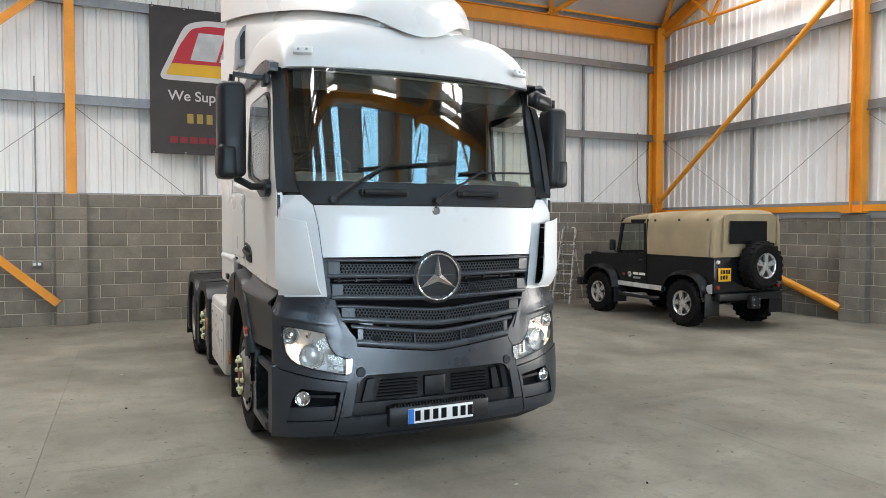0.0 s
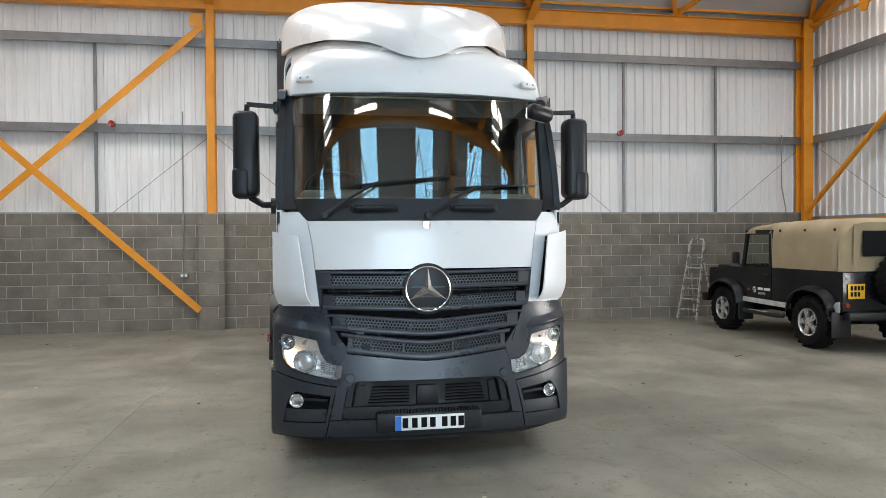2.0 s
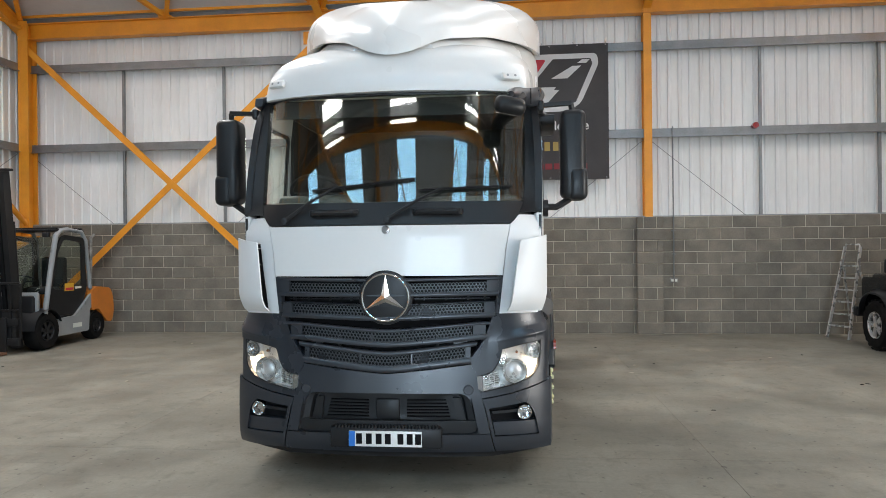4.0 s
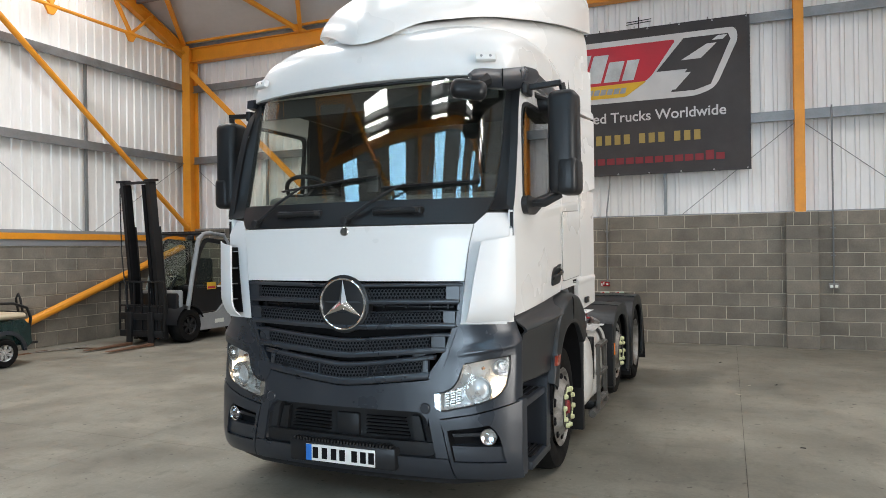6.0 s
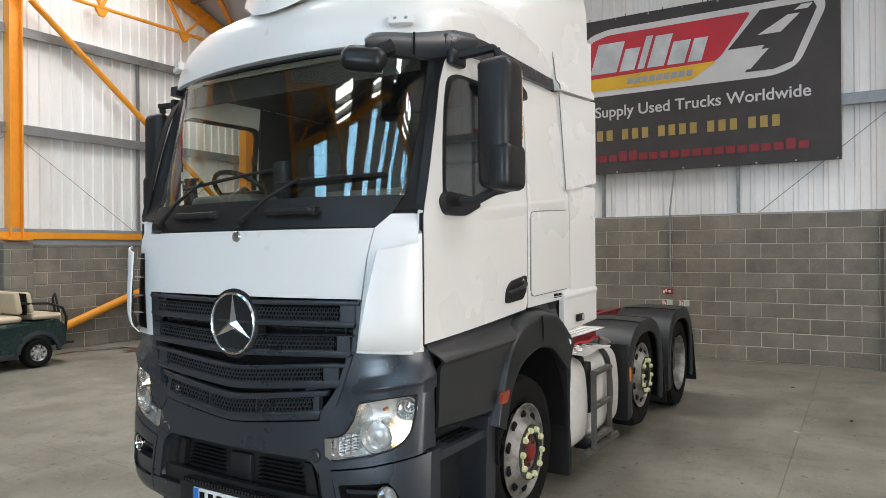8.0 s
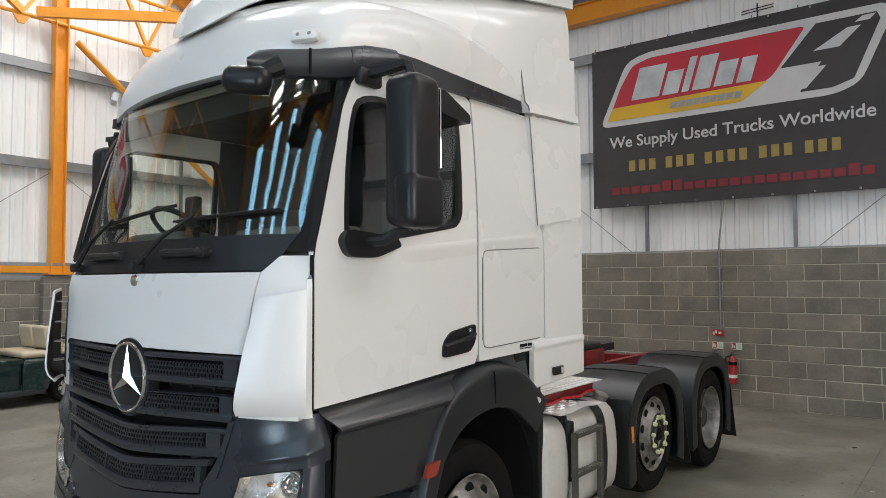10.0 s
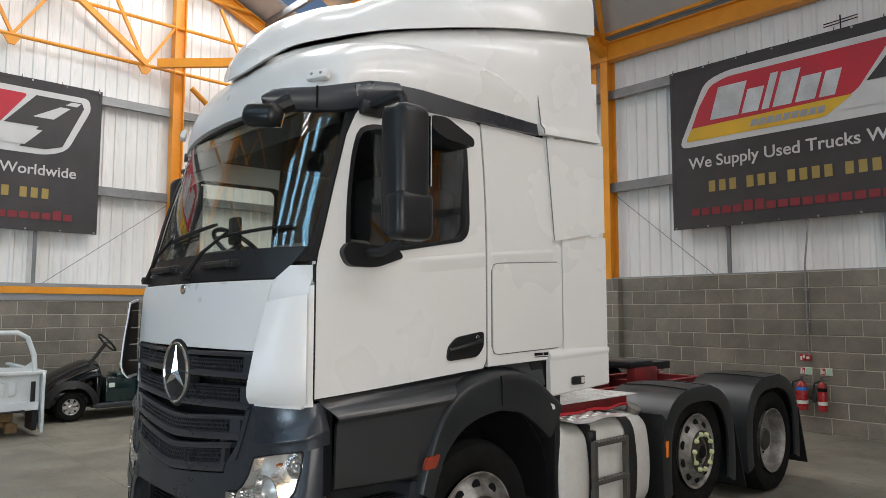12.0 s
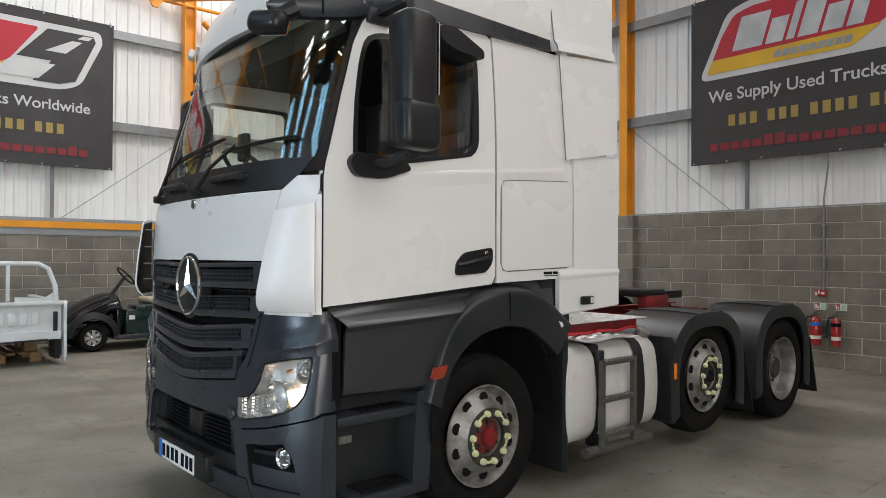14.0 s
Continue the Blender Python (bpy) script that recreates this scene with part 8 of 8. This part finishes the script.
# ---------------- step ladder ----------------
ladder = thing("step_ladder", 8.98, 12.93, 0, "silver aluminium step ladder leaning open by the wall", "ladder", turn=-62)
for s in (-1, 1):
    add("stile", lambda b: bar(b, (s * 0.22, -0.30, 0.0), (s * 0.15, 0.10, 1.64), 0.022, 0.06), M_alloy, ladder)
    add("rear_leg", lambda b: bar(b, (s * 0.24, 0.36, 0.0), (s * 0.15, 0.06, 1.30), 0.018, 0.03), M_alloy, ladder)
for k in range(6):
    z = 0.22 + 0.215 * k
    f = z / 1.64
    add("tread", lambda b: rbox(b, -lerp(0.22, 0.15, f), lerp(0.22, 0.15, f), lerp(-0.30, 0.10, f) - 0.02, lerp(-0.30, 0.10, f) + 0.07, z - 0.012, z + 0.012, 0.004, 1), M_alloy, ladder)
add("top_bow", lambda b: tube(b, [(-0.15, 0.10, 1.60), (-0.13, 0.10, 1.68), (0.13, 0.10, 1.68), (0.15, 0.10, 1.60)], 0.016, 8), M_alloy, ladder)

# ---------------- banners ----------------
def banner(x, y, z, turn):
    """Printed mesh banner 4.4 m by 2.62 m; plain shapes and bars stand for the mark, the number and the web name."""
    bn = thing("banner", x, y, z, "black printed mesh banner tied to the wall rails", "banner", "wall banners", turn)
    W, H = 4.40, 2.62
    def wave(u, w):
        return -0.0030 * math.sin(u * 2.3 + 0.6) * math.sin(w * 1.5 + 0.4)
    add("cloth", lambda b: slab(b, lambda s, t: (s * W, wave(s * W, t * H) + 0.012 * math.sin(14 * s) * (t > 0.99), t * H), 44, 20, 0.004, lambda p: (0, 1, 0)), M_banner, bn)
    def flat(name, pts, mat, lift, label="", n=1):
        """A printed shape: an outline in banner metres, laid on the cloth."""
        bm = bmesh.new()
        vs = [bm.verts.new((p[0], wave(p[0], p[1]) - lift, p[1])) for p in pts]
        bm.faces.new(vs)
        for v in vs:
            v.co.y = -lift
        bmesh.ops.triangulate(bm, faces=bm.faces[:])
        return part(name, bm, mat, bn, label, False)
    flat("mark_border", round_outline([(0.13, 1.32), (3.55, 1.32), (3.86, 1.44), (4.22, 2.24), (4.18, 2.44), (0.95, 2.44), (0.60, 2.34)], 0.16), M_bwhite, 0.006, "white rounded border of the printed mark")
    flat("mark_field", round_outline([(0.28, 1.42), (2.30, 1.42), (2.78, 1.72), (3.22, 2.34), (0.98, 2.34), (0.70, 2.26), (0.50, 1.95)], 0.08), M_bred, 0.010, "red field")
    flat("mark_strip", round_outline([(0.26, 1.41), (2.34, 1.41), (2.72, 1.66), (0.36, 1.62)], 0.05), M_byellow, 0.014, "yellow strip")
    flat("mark_corner", [(2.88, 1.80), (3.34, 2.34), (4.06, 2.34), (4.10, 2.24), (3.91, 1.80)], M_banner, 0.0125)
    flat("mark_corner", [(3.40, 1.80), (3.91, 1.80), (3.78, 1.50), (3.52, 1.42), (3.12, 1.42)], M_banner, 0.0125)
    flat("mark_wedge", [(2.96, 1.74), (3.46, 1.74), (3.20, 1.46), (2.62, 1.46)], M_bwhite, 0.017)
    flat("mark_wedge", [(3.30, 1.96), (3.72, 2.20), (3.88, 2.20), (3.62, 1.96)], M_bwhite, 0.017)
    flat("mark_wedge", [(3.80, 2.25), (3.90, 2.32), (4.05, 2.32), (3.98, 2.25)], M_bwhite, 0.017)
    # slanted bars in place of the name
    xw = 0.68
    for w, h in ((0.50, 0.50), (0.30, 0.36), (0.16, 0.52), (0.32, 0.50), (0.32, 0.36), (0.26, 0.36)):
        flat("bar", [(xw, 1.70), (xw + w - 0.05, 1.70), (xw + w - 0.05 + h * 0.3, 1.70 + h), (xw + h * 0.3, 1.70 + h)], M_bsilver, 0.018)
        xw += w
    for k in range(9):
        flat("bar", [(1.30 + 0.118 * k, 1.475), (1.395 + 0.118 * k, 1.475), (1.425 + 0.118 * k, 1.575), (1.33 + 0.118 * k, 1.575)], M_grey, 0.019)
    text = "We Supply Used Trucks Worldwide".split()
    def reach(t):
        """Right edge of a line of letters that starts at 0."""
        cu = bpy.data.curves.new("line", "FONT")
        cu.body, cu.size = t, 0.252
        tmp = bpy.data.objects.new("line", cu)
        me = bpy.data.meshes.new_from_object(tmp)
        x = max(v.co.x for v in me.vertices)
        bpy.data.objects.remove(tmp)
        bpy.data.meshes.remove(me)
        return x
    full = reach(" ".join(text))
    for k, word in enumerate(text):
        right = 2.16 - full / 2 + reach(" ".join(text[:k + 1]))
        wr = writing("word", word, 0.252, M_bwhite, bn, Matrix.Identity(4))
        wide = max(v.co.x for v in wr.data.vertices)
        wr.matrix_basis = Matrix.Translation((right - wide, -0.009, 0.965)) @ pose(0, 0, 0, 90)
        wr["label"] = "white printed word"
    xs_ = 0.62
    for g, gap in ((3, 0.10), (3, 0.10), (4, 0.10), (3, 0.10), (3, 0.0)):
        for k in range(g):
            flat("bar", [(xs_, 0.56), (xs_ + 0.105, 0.56), (xs_ + 0.105, 0.735), (xs_, 0.735)], M_bgold, 0.010)
            xs_ += 0.165
        xs_ += gap
    for k in range(22):
        tall = 0.165 if k in (5, 6, 20) else 0.115
        flat("bar", [(0.32 + 0.168 * k, 0.20), (0.455 + 0.168 * k, 0.20), (0.455 + 0.168 * k, 0.20 + tall), (0.32 + 0.168 * k, 0.20 + tall)], M_bdred, 0.010)
    for x0, x1, z0, z1 in ((0, W, 0, 0.05), (0, W, H - 0.05, H), (0, 0.05, 0.05, H - 0.05), (W - 0.05, W, 0.05, H - 0.05)):
        add("hem", lambda b: slab(b, lambda s, t: (lerp(x0, x1, s), wave(lerp(x0, x1, s), lerp(z0, z1, t)) - 0.0045, lerp(z0, z1, t)), 24, 4, 0.003, lambda p: (0, 1, 0)), M_banner, bn)
    for k in range(9):
        for z in (0.025, H - 0.025):
            add("eyelet", lambda b: revolve(b, [(0.007, 0.002), (0.011, 0.003), (0.015, 0.0)], pose(0.05 + k * (W - 0.1) / 8, -0.0085, z, 90), 10), M_alloy, bn)
    for k in range(8):
        add("tie", lambda b: tube(b, [(0.05 + k * 0.614, -0.01, H - 0.04), (0.05 + k * 0.614, 0.03, H + 0.05)], 0.006, 5), M_black, bn)
    return bn


banner(0.42, Y1 - 0.045, 3.0, 0)
banner(X0 + 0.055, 2.42, 3.05, 90)

# ---------------- fittings on the walls ----------------
def socket_run(x, z, up_to, bend=0.0, red=False):
    s = thing("socket", x, Y1 - 0.006, z, "grey double power socket on the block wall" if not red else "red fire call point with a sign on the block wall", "socket" if not red else "call point")
    if red:
        add("box", lambda b: rbox(b, 0.085, 0.165, -0.05, 0.0, -0.042, 0.042, 0.008), M_fire, s)
        add("sign", lambda b: rbox(b, 0.0, 0.08, -0.008, 0.0, -0.045, 0.045, 0.002, 1), M_fire, s)
        add("pictogram", lambda b: (rbox(b, 0.01, 0.035, -0.011, -0.007, -0.035, 0.015, 0.001, 1), rbox(b, 0.045, 0.07, -0.011, -0.007, -0.01, 0.035, 0.001, 1)), M_sign, s)
        add("push_plate", lambda b: rbox(b, 0.105, 0.145, -0.054, -0.049, -0.015, 0.018, 0.001, 1), M_sign, s)
    else:
        add("box", lambda b: rbox(b, -0.075, 0.075, -0.05, 0.0, -0.045, 0.045, 0.008), M_alu, s)
        for k in (-0.035, 0.035):
            add("outlet", lambda b: rbox(b, k - 0.022, k + 0.022, -0.054, -0.049, -0.025, 0.02, 0.004, 1), M_sign, s)
    top = up_to - z
    off = 0.13 if red else 0.0
    pts = [(off, -0.025, 0.045), (off, -0.025, FULL - z - 0.25), (off, -0.025, FULL - z + 0.1), (off + bend, -0.02, FULL - z + 0.6), (off + bend, -0.02, top)]
    add("conduit", lambda b: tube(b, pts, 0.013, 8), M_galv, s)
    for zz in (0.5, 0.95):
        add("saddle", lambda b: rbox(b, off - 0.035, off + 0.035, -0.03, 0.0, zz - 0.012, zz + 0.012, 0.004, 1), M_galv, s)


socket_run(-1.36, 1.06, 4.2)
socket_run(6.02, 1.03, 3.98)
socket_run(2.27, 1.04, 3.0, 0.06, True)
socket_run(11.45, 1.0, 3.98, -0.1)


def alarm(x, z):
    a = thing("alarm_sounder", x, Y1 - 0.012, z, "small red alarm sounder on the sheeting rail", "alarm", "alarm sounders")
    add("base", lambda b: revolve(b, [(0.055, 0.0), (0.055, 0.04), (0.05, 0.045)], pose(0, 0, 0, 90), 20), M_fire, a)
    add("horn", lambda b: revolve(b, [(0, 0.045), (0.03, 0.05), (0.045, 0.09), (0.055, 0.10), (0.045, 0.095), (0, 0.07)], pose(0, 0, 0, 90), 20), M_fire, a)


alarm(-2.62, 3.94)
alarm(7.53, 3.95)


def extinguisher(x, r, h, name_label, hose_side):
    e = thing("fire_extinguisher", x, Y1 - 0.11, 0.32, name_label, "extinguisher", "fire extinguishers")
    add("cylinder", lambda b: revolve(b, [(0, 0.0), (r * 0.9, 0.005), (r, 0.03), (r, h - 0.10), (r * 0.8, h - 0.04), (r * 0.35, h), (0, h)], Matrix.Identity(4), 24), M_fire, e)
    add("valve", lambda b: (tube(b, [(0, 0, h - 0.01), (0, 0, h + 0.05)], 0.018, 10), bar(b, (-0.02, 0, h + 0.05), (0.10, 0, h + 0.085), 0.02, 0.012), bar(b, (-0.02, 0, h + 0.03), (0.09, 0, h + 0.025), 0.02, 0.012)), M_steelblack, e)
    add("band", lambda b: revolve(b, [(r + 0.001, h * 0.68), (r + 0.0015, h * 0.72), (r + 0.001, h * 0.80)], Matrix.Identity(4), 24), M_blue if r > 0.07 else M_void, e)
    add("label", lambda b: revolve(b, [(r + 0.001, h * 0.22), (r + 0.0015, h * 0.28), (r + 0.001, h * 0.34)], Matrix.Identity(4), 24), M_sign, e)
    add("hose", lambda b: tube(b, [(0, 0, h + 0.02), (hose_side * (r + 0.03), -0.02, h - 0.02), (hose_side * (r + 0.05), -0.02, h * 0.6), (hose_side * (r + 0.03), -0.02, h * 0.3)], [0.010, 0.012, 0.022, 0.028], 8), M_black, e)
    add("bracket", lambda b: rbox(b, -0.03, 0.03, 0.06, 0.105, h * 0.5, h * 0.9, 0.004, 1), M_steelblack, e)
    sg = thing("safety_sign", x + 0.03, Y1 - 0.006, 0.855, "small white and red extinguisher sign", "sign", "extinguisher signs")
    add("panel", lambda b: rbox(b, -0.078, 0.078, -0.006, 0.0, -0.05, 0.05, 0.002, 1), M_sign, sg)
    add("red_field", lambda b: rbox(b, -0.071, -0.008, -0.009, -0.006, -0.042, 0.042, 0.001, 1), M_fire, sg)
    add("pictogram", lambda b: (rbox(b, -0.062, -0.044, -0.011, -0.009, -0.032, 0.032, 0.001, 1), rbox(b, -0.036, -0.020, -0.011, -0.009, -0.032, 0.012, 0.001, 1)), M_sign, sg)
    add("green_field", lambda b: rbox(b, 0.006, 0.071, -0.009, -0.006, -0.042, 0.042, 0.001, 1), M_signgreen, sg)


extinguisher(2.315, 0.076, 0.40, "red powder fire extinguisher with a blue band", -1)
extinguisher(2.58, 0.058, 0.40, "slim red gas fire extinguisher with a black horn", -1)

# aerial bracket on the upper rail
aer = thing("cable_bracket", 3.0, Y1 + 0.02, 5.72, "small dark wire bracket above the banner", "bracket")
add("rod", lambda b: (tube(b, [(-0.22, 0, 0.0), (0.22, 0, 0.02)], 0.008, 6), tube(b, [(-0.22, 0, 0.04), (0.22, 0, 0.06)], 0.008, 6), tube(b, [(0, 0, -0.1), (0.0, 0, 0.12)], 0.010, 6)), M_black, aer)

# scraps on the floor by the west wall
for k, (sx, sy, ln, tw) in enumerate(((-6.55, 9.35, 0.9, 62), (-6.2, 9.75, 0.6, 20), (-6.75, 8.95, 0.7, 95))):
    sc = thing("steel_offcut", sx, sy, 0.0, "flat rusty steel offcut lying on the floor", "offcut", "steel offcuts", tw)
    add("strip", lambda b: slab(b, lambda s, t: ((s - 0.5) * ln, (t - 0.5) * 0.09, 0.012 + 0.05 * s * s * (k == 0)), 6, 1, 0.008, lambda p: (0, 0, -1)), M_rust if k else M_alu, sc)
rng = random.Random(5)
for k in range(46):
    sx, sy = rng.uniform(-6.5, 11.2), rng.uniform(-0.5, 12.6)
    if 0.4 < sx < 3.7 and 4.3 < sy < 11.2:
        continue
    sc = thing("litter", sx, sy, 0.0, "tiny dark flake of litter on the concrete", "litter", "floor litter", rng.uniform(0, 180))
    q = rng.uniform(0.012, 0.035)
    add("flake", lambda b: prism(b, [(-q, -q * 0.4), (q * 0.8, -q * 0.5), (q, q * 0.3), (-q * 0.5, q * 0.5)], 0.0, 0.004, Matrix.Identity(4)), M_void if k % 3 else M_mortar, sc)

# ---------------- the blocks of the walls ----------------
lay_blocks(wall_north, pose(X0, Y1 - 0.004, 0), FULL, (3.4, 16.0), [(0.0, 6.41, 5.66, 5.855, 0.444), (6.41, 12.81, 7.276, 7.0575, 0.437), (12.81, X1 - X0, 13.711, 13.480, 0.4435)])
lay_blocks(wall_west, pose(X0 + 0.004, Y0, 0, 0, 0, 90), LOW, (15.5, 26.9), [(0.0, Y1 - Y0, 18.943, 18.713, 0.4437)], 0.05)
lay_blocks(wall_east, pose(X1 - 0.004, Y1, 0, 0, 0, -90), LOW, (0.0, 8.5), [(0.0, Y1 - 1.3, 4.011, 3.776, 0.4437)])
